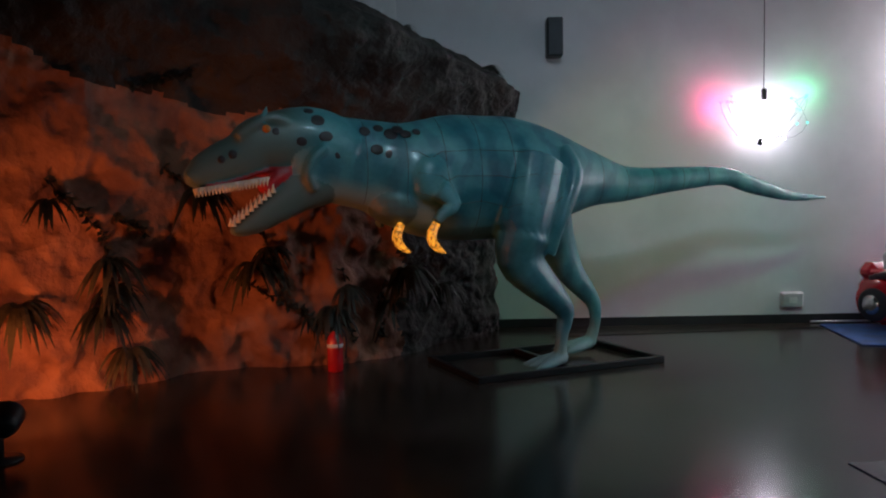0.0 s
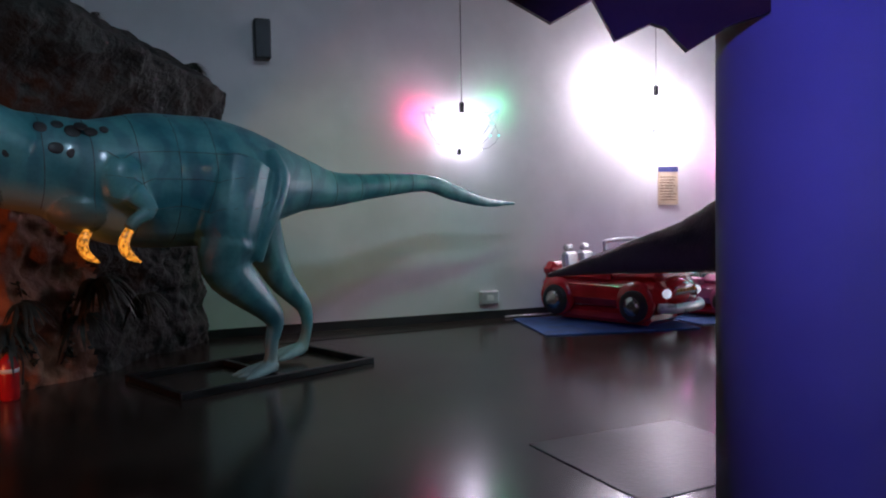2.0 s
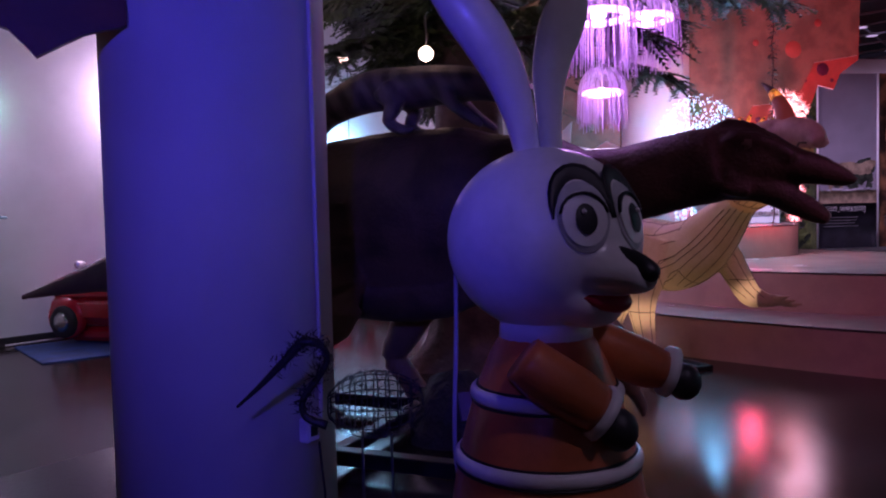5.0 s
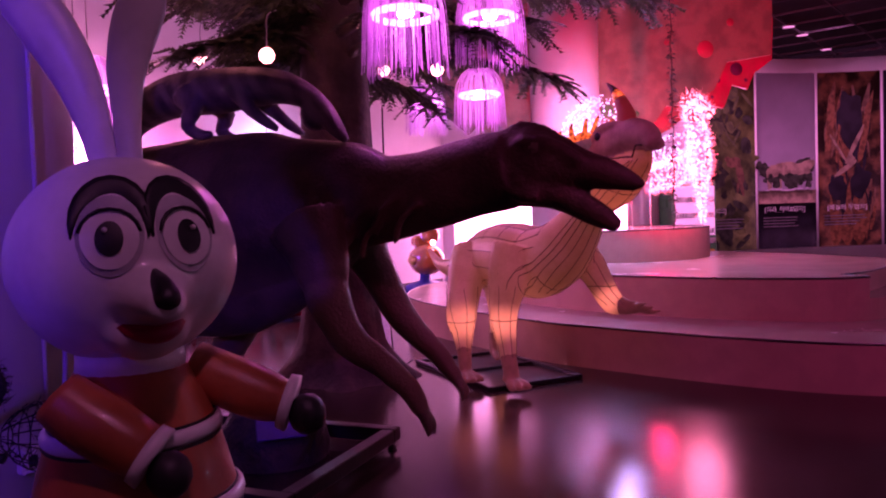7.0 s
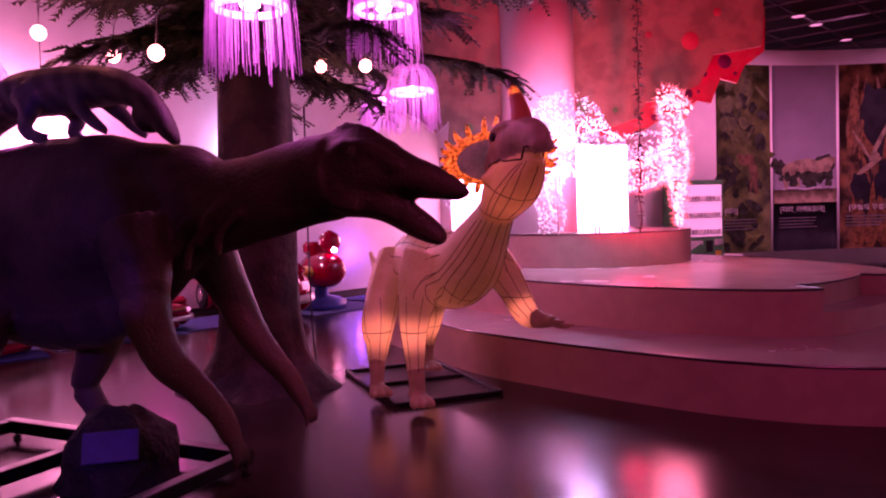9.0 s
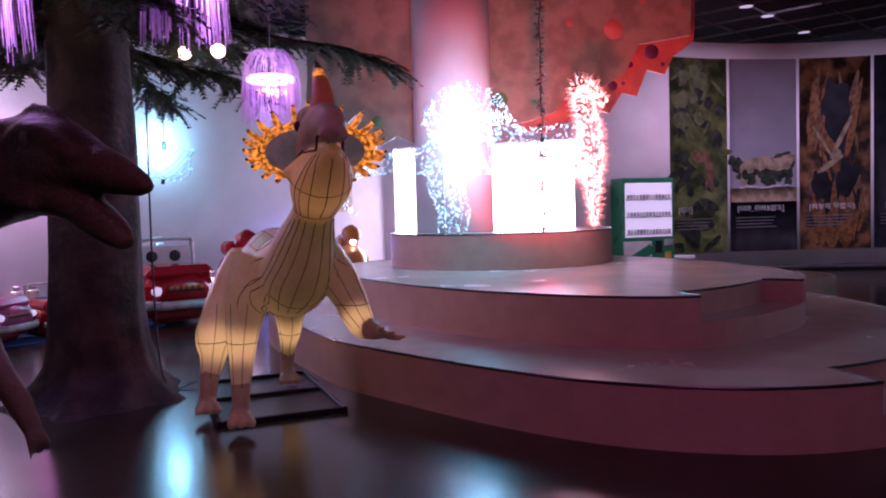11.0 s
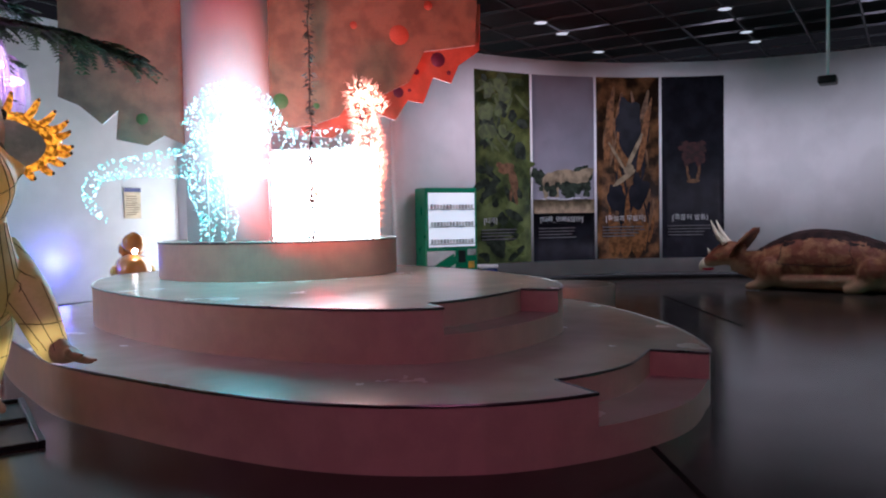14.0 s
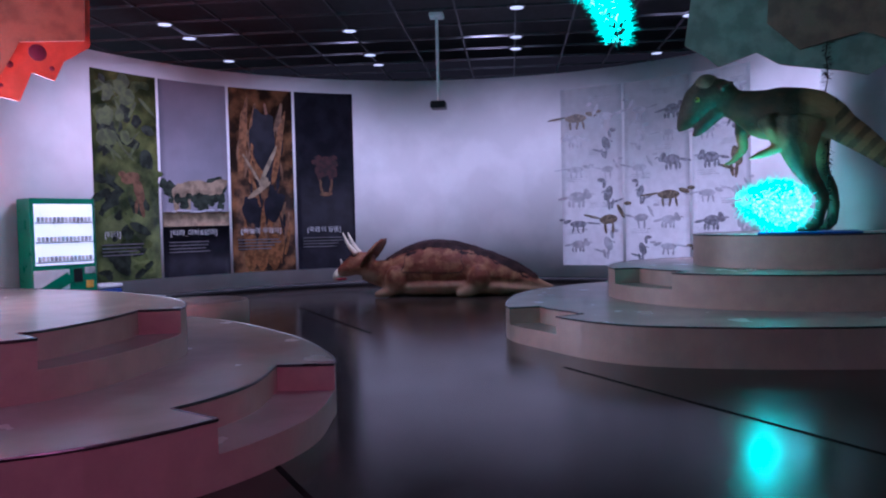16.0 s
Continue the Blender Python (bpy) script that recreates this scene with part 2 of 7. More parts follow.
LED_WHITE = mat("white_led", (1, 1, 1), 0.5, glow=25.0, glow_colour=(1, 0.95, 1), vary=0.02)
LED_RED = mat("red_led", (1, 0.3, 0.3), 0.5, glow=6.0, glow_colour=(1, 0.05, 0.2), vary=0.02)
TINSEL = mat("pale_tinsel", (0.8, 0.62, 0.58), 0.4, vary=0.15, glow=0.7, glow_colour=(1, 0.34, 0.22))
TINSEL_ICE = mat("ice_blue_tinsel", (0.45, 0.75, 0.8), 0.4, vary=0.15, glow=0.12, glow_colour=(0.10, 0.85, 1))
TINSEL_TEAL = mat("teal_tinsel", (0.4, 0.8, 0.72), 0.4, vary=0.15, glow=0.35, glow_colour=(0.02, 1, 0.7))
FIBRE = mat("clear_fibre_strands", (0.62, 0.52, 0.66), 0.25, vary=0.1, glow=0.07, glow_colour=(0.75, 0.2, 1))
RING_LIGHT = mat("violet_ring_lamp", (0.9, 0.6, 1), 0.4, glow=5.0, glow_colour=(0.86, 0.42, 1), vary=0.02)
POSTER_LEAF = mat("poster_leaf_print", (0.022, 0.035, 0.012), 0.5, scale=2.2, vary=0.5, second=(0.15, 0.19, 0.06), mix=(0.4, 0.68), bump=0)
POSTER_SKY = mat("poster_grey_sky_print", (0.20, 0.19, 0.23), 0.5, scale=1.0, vary=0.1, bump=0)
POSTER_DARK = mat("poster_black_print", (0.014, 0.014, 0.02), 0.5, vary=0.3, scale=3, bump=0)
POSTER_ROOT = mat("poster_bark_print", (0.022, 0.012, 0.007), 0.5, scale=2.6, vary=0.5, second=(0.27, 0.13, 0.055), mix=(0.42, 0.66), bump=0)
POSTER_PALE = mat("poster_pale_grey_print", (0.58, 0.58, 0.60), 0.5, vary=0.05, bump=0)
PRINT_TAN = mat("poster_tan_print", (0.26, 0.20, 0.13), 0.5, vary=0.3, scale=6, bump=0)
PRINT_SHADE = mat("poster_dark_green_print", (0.03, 0.04, 0.028), 0.5, vary=0.5, scale=6, bump=0)
PRINT_GREY = mat("poster_grey_print", (0.44, 0.44, 0.47), 0.5, vary=0.2, scale=6, bump=0)
PRINT_BROWN = mat("poster_brown_print", (0.16, 0.09, 0.05), 0.5, vary=0.3, scale=8, bump=0)
PRINT_WHITE = mat("poster_white_lettering", (0.6, 0.6, 0.6), 0.5, bump=0)
for m_ in (POSTER_LEAF, POSTER_DARK, POSTER_ROOT, PRINT_SHADE, PRINT_BROWN, PRINT_TAN):
    matte(m_, 0.12)
PRINT_DIM = mat("poster_small_print", (0.13, 0.13, 0.14), 0.5, bump=0)
PAPER = mat("buff_paper", (0.62, 0.50, 0.34), 0.6)
BLUE_PRINT = mat("navy_print", (0.05, 0.06, 0.2), 0.5)
EXT_RED = mat("extinguisher_red", (0.48, 0.015, 0.02), 0.25, coat=0.5, vary=0.08)
TRI_HIDE = mat("red_brown_hide", (0.17, 0.05, 0.025), 0.6, scale=5, vary=0.5, bump=0.5, second=(0.34, 0.17, 0.08), mix=(0.45, 0.7))
DIM_RED = mat("poster_dim_red_print", (0.04, 0.011, 0.011), 0.8, vary=0.5, scale=9, bump=0)
TRI_BACK = mat("dark_back_hide", (0.028, 0.014, 0.013), 0.6, vary=0.4, scale=4, bump=0.4)
matte(TRI_BACK, 0.1)
matte(TRI_HIDE, 0.2)
toned(TRI_HIDE, (0.27, 0.17, 0.10))
PACHY = toned(mat("brown_green_hide", (0.06, 0.05, 0.025), 0.55, scale=4.5, vary=0.4, bump=0.5, second=(0.14, 0.085, 0.04), mix=(0.4, 0.66)), (0.46, 0.27, 0.11))
PACHY_TAIL = toned(mat("brown_tail_hide", (0.14, 0.075, 0.035), 0.55, scale=5, vary=0.35, bump=0.4), (0.48, 0.26, 0.11), .15)
PACHY_DOME = mat("tan_dome_hide", (0.30, 0.24, 0.15), 0.45, scale=6, vary=0.3, bump=0.3)
PACHY_HEAD = mat("brown_scaly_hide", (0.10, 0.075, 0.045), 0.5, scale=5, vary=0.3, bump=0.4)
CORK = mat("dusty_grey_plate", (0.055, 0.05, 0.048), 0.33, 0.0, vary=0.15)
WIRE = mat("black_wire", (0.008, 0.008, 0.01), 0.6)
matte(CORK, 0.15)
CORD = mat("grey_cord", (0.3, 0.3, 0.33), 0.5)
SOCKET = mat("grey_white_plastic", (0.55, 0.55, 0.56), 0.4)


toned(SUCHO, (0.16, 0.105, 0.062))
matte(SUCHO, 0.3)
toned(BABY, (0.13, 0.11, 0.095), .2)


# ---- shape helpers ----
def spline(pts, k=4):
    """Catmull-Rom points through rows of numbers."""
    p = [np.array(q, float) for q in pts]
    p = [2 * p[0] - p[1]] + p + [2 * p[-1] - p[-2]]
    out = []
    for i in range(1, len(p) - 2):
        for j in range(k):
            t = j / k
            out.append(0.5 * (2 * p[i] + (p[i + 1] - p[i - 1]) * t + (2 * p[i - 1] - 5 * p[i] + 4 * p[i + 1] - p[i + 2]) * t * t + (3 * p[i] - p[i - 1] - 3 * p[i + 1] + p[i + 2]) * t ** 3))
    out.append(p[-2])
    return out


def ring_spline(pts, k=6):
    p = [np.array(q, float) for q in pts]
    n, out = len(p), []
    for i in range(n):
        a, b, c, d = p[i - 1], p[i], p[(i + 1) % n], p[(i + 2) % n]
        for j in range(k):
            t = j / k
            out.append(0.5 * (2 * b + (c - a) * t + (2 * a - 5 * b + 4 * c - d) * t * t + (3 * b - a - 3 * c + d) * t ** 3))
    return out


class Shape:
    """Collects faces with their materials, and makes one mesh of them."""

    def __init__(self):
        self.v, self.f, self.m, self.mats, self.flat = [], [], [], [], []
        self.tone = self.skin = None

    def slot(self, material):
        if material not in self.mats:
            self.mats.append(material)
        return self.mats.index(material)

    def faces(self, verts, faces, material, flat=False):
        o, s = len(self.v), self.slot(material)
        self.v += [tuple(float(c) for c in q) for q in verts]
        for q in faces:
            self.f.append(tuple(o + i for i in q))
            self.m.append(s)
            self.flat.append(flat)
        return self

    def tube(self, rows, material, n=12, flat=False, up=(0, 0, 1)):
        """rows: x, y, z, half-height and half-width, from end to end."""
        rows = [np.array(r, float) for r in rows]
        P = [r[:3] for r in rows]
        verts, u0 = [], np.array(up, float)
        side0 = None
        for i, r in enumerate(rows):
            t = P[min(i + 1, len(P) - 1)] - P[max(i - 1, 0)]
            t /= np.linalg.norm(t) + 1e-9
            side = np.cross(t, u0)
            if np.linalg.norm(side) < 0.15:
                side = side0 if side0 is not None else np.cross(t, (0.3, 1, 0))
            side = side / np.linalg.norm(side)
            if side0 is not None and side @ side0 < 0:
                side = -side
            side0 = side
            w = np.cross(side, t)
            hh, hw = r[3], r[4] if len(r) > 4 else r[3]
            for k in range(n):
                a = 2 * math.pi * k / n
                verts.append(r[:3] + side * hw * math.cos(a) + w * hh * math.sin(a))
        m = len(rows)
        F = [(i * n + k, i * n + (k + 1) % n, (i + 1) * n + (k + 1) % n, (i + 1) * n + k) for i in range(m - 1) for k in range(n)]
        F += [tuple(range(n))[::-1], tuple((m - 1) * n + k for k in range(n))]
        return self.faces(verts, F, material, flat)

    def box(self, lo, hi, material, m=None, bevel=0.0):
        x0, y0, z0 = lo
        x1, y1, z1 = hi
        b = min(bevel, (x1 - x0) / 2.2, (y1 - y0) / 2.2, (z1 - z0) / 2.2)
        if b <= 0:
            v = [(x, y, z) for z in (z0, z1) for y in (y0, y1) for x in (x0, x1)]
            F = [(0, 2, 3, 1), (4, 5, 7, 6), (0, 1, 5, 4), (2, 6, 7, 3), (0, 4, 6, 2), (1, 3, 7, 5)]
        else:
            def loop(z, i):
                return [(x0 + b, y0 + i, z), (x1 - b, y0 + i, z), (x1 - i, y0 + b, z), (x1 - i, y1 - b, z), (x1 - b, y1 - i, z), (x0 + b, y1 - i, z), (x0 + i, y1 - b, z), (x0 + i, y0 + b, z)]
            v = loop(z0, b) + loop(z0 + b, 0) + loop(z1 - b, 0) + loop(z1, b)
            F = [(i * 8 + k, i * 8 + (k + 1) % 8, i * 8 + 8 + (k + 1) % 8, i * 8 + 8 + k) for i in range(3) for k in range(8)]
            F += [tuple(range(8))[::-1], tuple(range(24, 32))]
        if m:
            v = [m @ Vector(q) for q in v]
        return self.faces(v, F, material, True)

    def ball(self, at, r, material, n=12, turn=None):
        """An ellipsoid: r is one number or three."""
        r = (r, r, r) if isinstance(r, (int, float)) else r
        h, v = max(4, n // 2), []
        for i in range(1, h):
            for k in range(n):
                a, b = math.pi * i / h, 2 * math.pi * k / n
                v.append((r[0] * math.sin(a) * math.cos(b), r[1] * math.sin(a) * math.sin(b), r[2] * math.cos(a)))
        v += [(0, 0, r[2]), (0, 0, -r[2])]
        top, bot = len(v) - 2, len(v) - 1
        F = [(i * n + k, (i + 1) * n + k, (i + 1) * n + (k + 1) % n, i * n + (k + 1) % n) for i in range(h - 2) for k in range(n)]
        F += [(top, k, (k + 1) % n) for k in range(n)] + [(bot, (h - 2) * n + (k + 1) % n, (h - 2) * n + k) for k in range(n)]
        M = Matrix.Translation(at) @ (turn.to_4x4() if turn else Matrix())
        return self.faces([M @ Vector(q) for q in v], F, material)

    def lathe(self, profile, material, at=(0, 0, 0), n=24, m=None, flat=False):
        """profile: radius and height, from bottom to top."""
        v = [(r * math.cos(2 * math.pi * k / n), r * math.sin(2 * math.pi * k / n), z) for r, z in profile for k in range(n)]
        F = [(i * n + k, i * n + (k + 1) % n, (i + 1) * n + (k + 1) % n, (i + 1) * n + k) for i in range(len(profile) - 1) for k in range(n)]
        F += [tuple(range(n))[::-1], tuple((len(profile) - 1) * n + k for k in range(n))]
        M = m or Matrix.Translation(at)
        return self.faces([M @ Vector(q) for q in v], F, material, flat)

    def prism(self, outline, z0, z1, material, top=None, flat=True):
        n = len(outline)
        v = [(p[0], p[1], z0) for p in outline] + [(p[0], p[1], z1) for p in outline]
        self.faces(v, [(i, (i + 1) % n, n + (i + 1) % n, n + i) for i in range(n)] + [tuple(range(n))[::-1]], material, flat)
        return self.faces(v[n:], [tuple(range(n))], top or material, True)

    def make(self, name, parent=None, label="", m=None):
        me = bpy.data.meshes.new(name)
        me.from_pydata(self.v, [], self.f)
        for q in self.mats:
            me.materials.append(q)
        me.polygons.foreach_set("material_index", self.m)
        me.polygons.foreach_set("use_smooth", [not q for q in self.flat])
        if self.tone is not None:
            me.attributes.new("tone", "FLOAT", "POINT").data.foreach_set("value", list(self.tone) + [0.0] * (len(self.v) - len(self.tone)))
        me.validate()
        me.update()
        ob = new(name, me)
        if m:
            ob.matrix_world = m
        if parent:
            ob.parent = parent
        if label:
            ob["label"] = label
        return ob


def fuse(s, voxel=0.02, rounds=3, tone=None, relief=0.0):
    """Melts overlapping closed shapes into one skin that keeps their paints; tone: paint weight of a place."""
    me = bpy.data.meshes.new("raw")
    me.from_pydata(s.v, [], s.f)
    ob = new("raw", me)
    r = ob.modifiers.new("r", "REMESH")
    r.mode, r.voxel_size = "VOXEL", voxel
    k = ob.modifiers.new("k", "SMOOTH")
    k.factor, k.iterations = 0.5, rounds
    dg = bpy.context.evaluated_depsgraph_get()
    ev = ob.evaluated_get(dg)
    got = ev.to_mesh()
    co = np.empty(len(got.vertices) * 3, np.float32)
    got.vertices.foreach_get("co", co)
    co = co.reshape(-1, 3)
    if relief:
        no = np.empty(len(got.vertices) * 3, np.float32)
        got.vertices.foreach_get("normal", no)
        lift = np.array([noise.noise(Vector(q) * 5) + .6 * noise.noise(Vector(q) * 13) for q in co.tolist()], np.float32)
        co = co + no.reshape(-1, 3) * (lift * relief)[:, None]
    faces = [tuple(q.vertices) for q in got.polygons]
    ev.to_mesh_clear()
    bpy.data.objects.remove(ob)
    bpy.data.meshes.remove(me)
    raw = bvhtree.BVHTree.FromPolygons(s.v, s.f)
    out = Shape()
    out.v, out.f, out.mats = [tuple(q) for q in co.tolist()], faces, list(s.mats)
    mid = [sum((Vector(out.v[i]) for i in q), Vector()) / len(q) for q in faces]
    out.m = [s.m[raw.find_nearest(q)[2]] for q in mid]
    out.flat = [False] * len(faces)
    out.tone = [tone(Vector(q)) for q in out.v] if tone else None
    out.skin = bvhtree.BVHTree.FromPolygons(out.v, faces)
    return out


def seam(s, pts, material, r=0.004, lift=0.0, k=8):
    """A thin line lying on the fused skin."""
    rows = []
    for q in spline(pts, k):
        c, n = s.skin.find_nearest(Vector(q[:3]))[:2]
        rows.append((*(c + n * lift), r))
    s.tube(rows, material, 4)


def ramp01(x, a, b):
    t = min(1, max(0, (x - a) / (b - a)))
    return t * t * (3 - 2 * t)


def thing(name, at, label, category, group="", kind="", turn=0):
    ob = new(name)
    ob.empty_display_size = 0.1
    ob.matrix_world = pose(*at, 0, 0, turn)
    return tagged(ob, label, category, group, kind)


def rnd(a, b):
    return random.uniform(a, b)


# ---- structure ----
HALL, HALL_R, TOP = (16.5, -1.8), 7.6, 5.0
fl = Shape().box((-9, -11, -0.2), (26, 10.2, 0), FLOOR).make("floor")
tagged(fl, "dark polished concrete floor reflecting coloured lights", "floor", kind="structure")


def wall(name, a, b, thick=0.2, z1=TOP, material=WALL, label="", z0=0.0):
    a, b = Vector((a[0], a[1], 0)), Vector((b[0], b[1], 0))
    d = (b - a).normalized()
    n = Vector((-d.y, d.x, 0)) * thick
    s = Shape().prism([a, b, b + n, a + n], z0, z1, material)
    return tagged(s.make(name), label or "plain painted wall", "wall", kind="structure")


wall("wall_north", (-9, 9.8), (15.4, 9.8), label="white plaster wall tinted by coloured light strings")
wall("wall_west", (-9, -11), (-9, 9.8))
wall("wall_south", (26, -11), (-9, -11))
wall("wall_south_east", (22.5, -6.5), (26, -11))
# wall with the overexposed white patch
A, B = Vector((15.4, 9.8, 0)), Vector((17.3, 5.9, 0))
run = (B - A).normalized()
wall("wall_glow", A, A + run * 0.25)
wall("wall_glow_end", A + run * 4.1, B)
wall("wall_glow_head", A + run * 0.25, A + run * 4.1, z0=2.9, label="white wall above the glowing panels")
skirt = Shape().box((-1.0, 9.785, 0), (15.3, 9.797, 0.11), SKIRT).make("baseboard")
tagged(skirt, "dark skirting along the white wall", "baseboard", kind="structure")
grey = Shape().box((-8.9, 9.786, 0.12), (-0.62, 9.796, TOP), WHITE).make("trim")
tagged(grey, "paler painted stretch of the wall above the rock", "wall paint", kind="structure")

# Emissive panels added to give the brightness of the overexposed patch.
door = thing("glow_panels", (0, 0, 0), "overexposed white wall patch built as glowing panels", "door", kind="structure")
n_in = Vector((run.y, -run.x, 0))
for i in range(4):
    a0, a1 = A + run * (0.27 + i * 0.96), A + run * (0.27 + i * 0.96 + 0.93)
    s = Shape().prism([a0, a1, a1 - n_in * 0.03, a0 - n_in * 0.03], 0.04, 2.86, WHITE_GLOW)
    s.make("pane", door)
    Shape().prism([a1, a1 + run * 0.03, a1 + run * 0.03 - n_in * 0.06, a1 - n_in * 0.06], 0.0, 2.9, SILVER).make("mullion", door)


def arc(deg, r=HALL_R, c=HALL):
    return (c[0] + r * math.cos(radians(deg)), c[1] + r * math.sin(radians(deg)))


def arc_wall(name, d0, d1, z0, z1, r0, r1, material, n=48):
    inner = [arc(d0 + (d1 - d0) * i / n, r0) for i in range(n + 1)]
    outer = [arc(d0 + (d1 - d0) * i / n, r1) for i in range(n + 1)]
    v = [(*p, z) for z in (z0, z1) for p in inner + outer]
    m = n + 1
    F = []
    for i in range(n):
        F += [(i, i + 1, 2 * m + i + 1, 2 * m + i), (m + i, 3 * m + i, 3 * m + i + 1, m + i + 1), (2 * m + i, 2 * m + i + 1, 3 * m + i + 1, 3 * m + i), (i, m + i, m + i + 1, i + 1)]
    F += [(0, 2 * m, 3 * m, m), (n, m + n, 3 * m + n, 2 * m + n)]
    return Shape().faces(v, F, material).make(name)


for nm, d0, d1 in (("wall_east", 84, -70),):
    w = arc_wall(nm, d0, d1, 0, TOP, HALL_R, HALL_R + 0.2, WALL, 72)
    tagged(w, "curved white plaster wall of the far hall", "wall", kind="structure")
    w = arc_wall("baseboard", d0, d1, 0, 0.13, HALL_R - 0.015, HALL_R - 0.003, SKIRT, 72)
    tagged(w, "dark skirting of the curved wall", "baseboard", kind="structure")

c = Shape().box((-9.2, -11.2, 5.9), (26.2, 10.2, 6.1), CEIL).make("ceiling")
tagged(c, "black ceiling void above an open metal grid", "ceiling", kind="structure")
g = Shape()
for i in range(36):
    g.box((-9 + i, -11, 5.02), (-8.97 + i, 10, 5.06), GRID)
for i in range(22):
    g.box((-9, -11 + i, 5.02), (26, -10.97 + i, 5.06), GRID)
tagged(g.make("ceiling_grid"), "dark open metal ceiling grid", "ceiling grid", kind="structure")


# ---- stepped platforms ----
def inset(pts, i, amount):
    a, b = pts[i - 1], pts[(i + 1) % len(pts)]
    t = (b - a) / np.linalg.norm(b - a)
    return pts[i] + amount * np.array((-t[1], t[0]))


def nearest(pts, p):
    return min(range(len(pts)), key=lambda i: (pts[i][0] - p[0]) ** 2 + (pts[i][1] - p[1]) ** 2)


def tier(parent, name, ctrl, z0, z1, bite=None, depth=0.45):
    """A round tier; bite: two places between which the upper half steps back."""
    pts = ring_spline(ctrl, 8)
    area = sum(p[0] * q[1] - q[0] * p[1] for p, q in zip(pts, pts[1:] + pts[:1]))
    if area < 0:
        pts.reverse()
    up = list(pts)
    if bite:
        i, j = nearest(pts, bite[0]), nearest(pts, bite[1])
        if (j - i) % len(pts) > len(pts) / 2:
            i, j = j, i
        k = (j - i) % len(pts)
        inner = [inset(pts, (i + q) % len(pts), depth) for q in range(k + 1)]
        up = [pts[i], *inner, pts[j]] + [pts[(j + q) % len(pts)] for q in range(1, len(pts) - k)]
        mid = (z0 + z1) / 2
        s = Shape()
        s.prism(pts, z0, mid, STEP_SIDE, STEP_TOP)
        s.prism(up, mid, z1, STEP_SIDE, STEP_TOP)
    else:
        s = Shape().prism(pts, z0, z1, STEP_SIDE, STEP_TOP)
    body = s.make(name, parent)
    loop = [(p[0], p[1], z1 - 0.004, 0.011, 0.011) for p in up + up[:1]]
    Shape().tube(loop, EDGE, 6, True).make("nosing", body, "dark metal edge strip")
    return body


Z1, Z2, Z3 = 0.41, 0.82, 1.25
podium = thing("stepped_podium", (0, 0, 0), "round three-tier podium in pale laminate with inset steps", "podium", "podiums")
OUT1 = [(8.68, 3.4), (8.44, 1.95), (8.47, 0.4), (8.87, -0.58), (9.5, -1.15), (10.25, -1.45), (10.95, -1.45), (11.6, -1.3), (12.9, -0.5), (14.3, 1.0), (15.0, 3.2), (14.4, 5.6), (12.2, 7.0), (9.9, 6.0)]
OUT2 = [(9.65, 3.6), (9.4, 2.3), (9.5, 1.0), (9.92, 0.2), (10.9, -0.06), (11.9, 0.08), (12.8, 0.8), (13.7, 2.2), (14.1, 4.0), (13.2, 5.7), (11.5, 6.1), (10.2, 4.9)]
tier(podium, "tier", OUT1, 0, Z1, ((9.5, -1.15), (11.15, -1.42)))
tier(podium, "tier", OUT2, Z1, Z2, ((9.92, 0.2), (11.5, 0.0)), 0.35)
tier(podium, "tier", [(12.4 + 1.49 * math.cos(a * math.pi / 8), 4.18 + 1.49 * math.sin(a * math.pi / 8)) for a in range(16)], Z2, Z3)

podium = thing("stepped_podium", (0, 0, 0), "round three-tier podium carrying a domed-head dinosaur", "podium", "podiums")
PC = (16.4, -6.9)
R1 = [(15.3, -2.75), (14.1, -3.25), (13.25, -3.95), (12.95, -5.0), (12.9, -6.4), (13.0, -8.2), (14.5, -10.2), (17.5, -10.6), (19.6, -8.6), (19.4, -5.6), (17.6, -3.3)]
R2 = [(16.2, -4.2), (14.95, -4.7), (14.3, -5.6), (14.1, -6.9), (14.4, -8.4), (16.2, -9.3), (18.2, -8.6), (18.7, -6.6), (17.8, -4.8)]
tier(podium, "tier", R1, 0, Z1, ((15.0, -2.8), (13.95, -3.35)), 0.4)
tier(podium, "tier", R2, Z1, Z2, ((15.9, -4.25), (14.85, -4.8)), 0.35)
tier(podium, "tier", [(PC[0] + 1.45 * math.cos(a * math.pi / 8), PC[1] + 1.45 * math.sin(a * math.pi / 8)) for a in range(16)], Z2, Z3)
stool = thing("round_plinth", (16.0, 1.7, 0), "low round plinth in pale laminate", "plinth")
s = Shape().lathe([(0.7, 0), (0.7, 0.43), (0.68, 0.45)], STEP_SIDE, n=40)
s.make("body", stool)
Shape().lathe([(0.67, 0.451), (0.66, 0.458)], STEP_TOP, n=40).make("top", stool)

# ---- columns ----
col = thing("column_1", (3.26, 2.91, 0), "thick round white column washed with blue light", "column", kind="structure")
Shape().lathe([(0.55, 0), (0.55, TOP)], WALL, n=64).make("shaft", col)
Shape().tube([(0.175, -0.535, 0.52, 0.012), (0.175, -0.535, TOP, 0.012)], WHITE, 8, up=(1, 0, 0)).make("conduit", col, "white cable duct")
sock = thing("wall_socket", (3.33, 2.345, 0.50), "grey plastic socket box on the column", "socket", turn=8)
Shape().box((-0.045, -0.03, -0.06), (0.045, 0.03, 0.06), SOCKET, bevel=0.01).make("box", sock)
Shape().box((-0.02, -0.036, -0.025), (0.02, -0.03, 0.025), BLACK).make("outlet", sock)
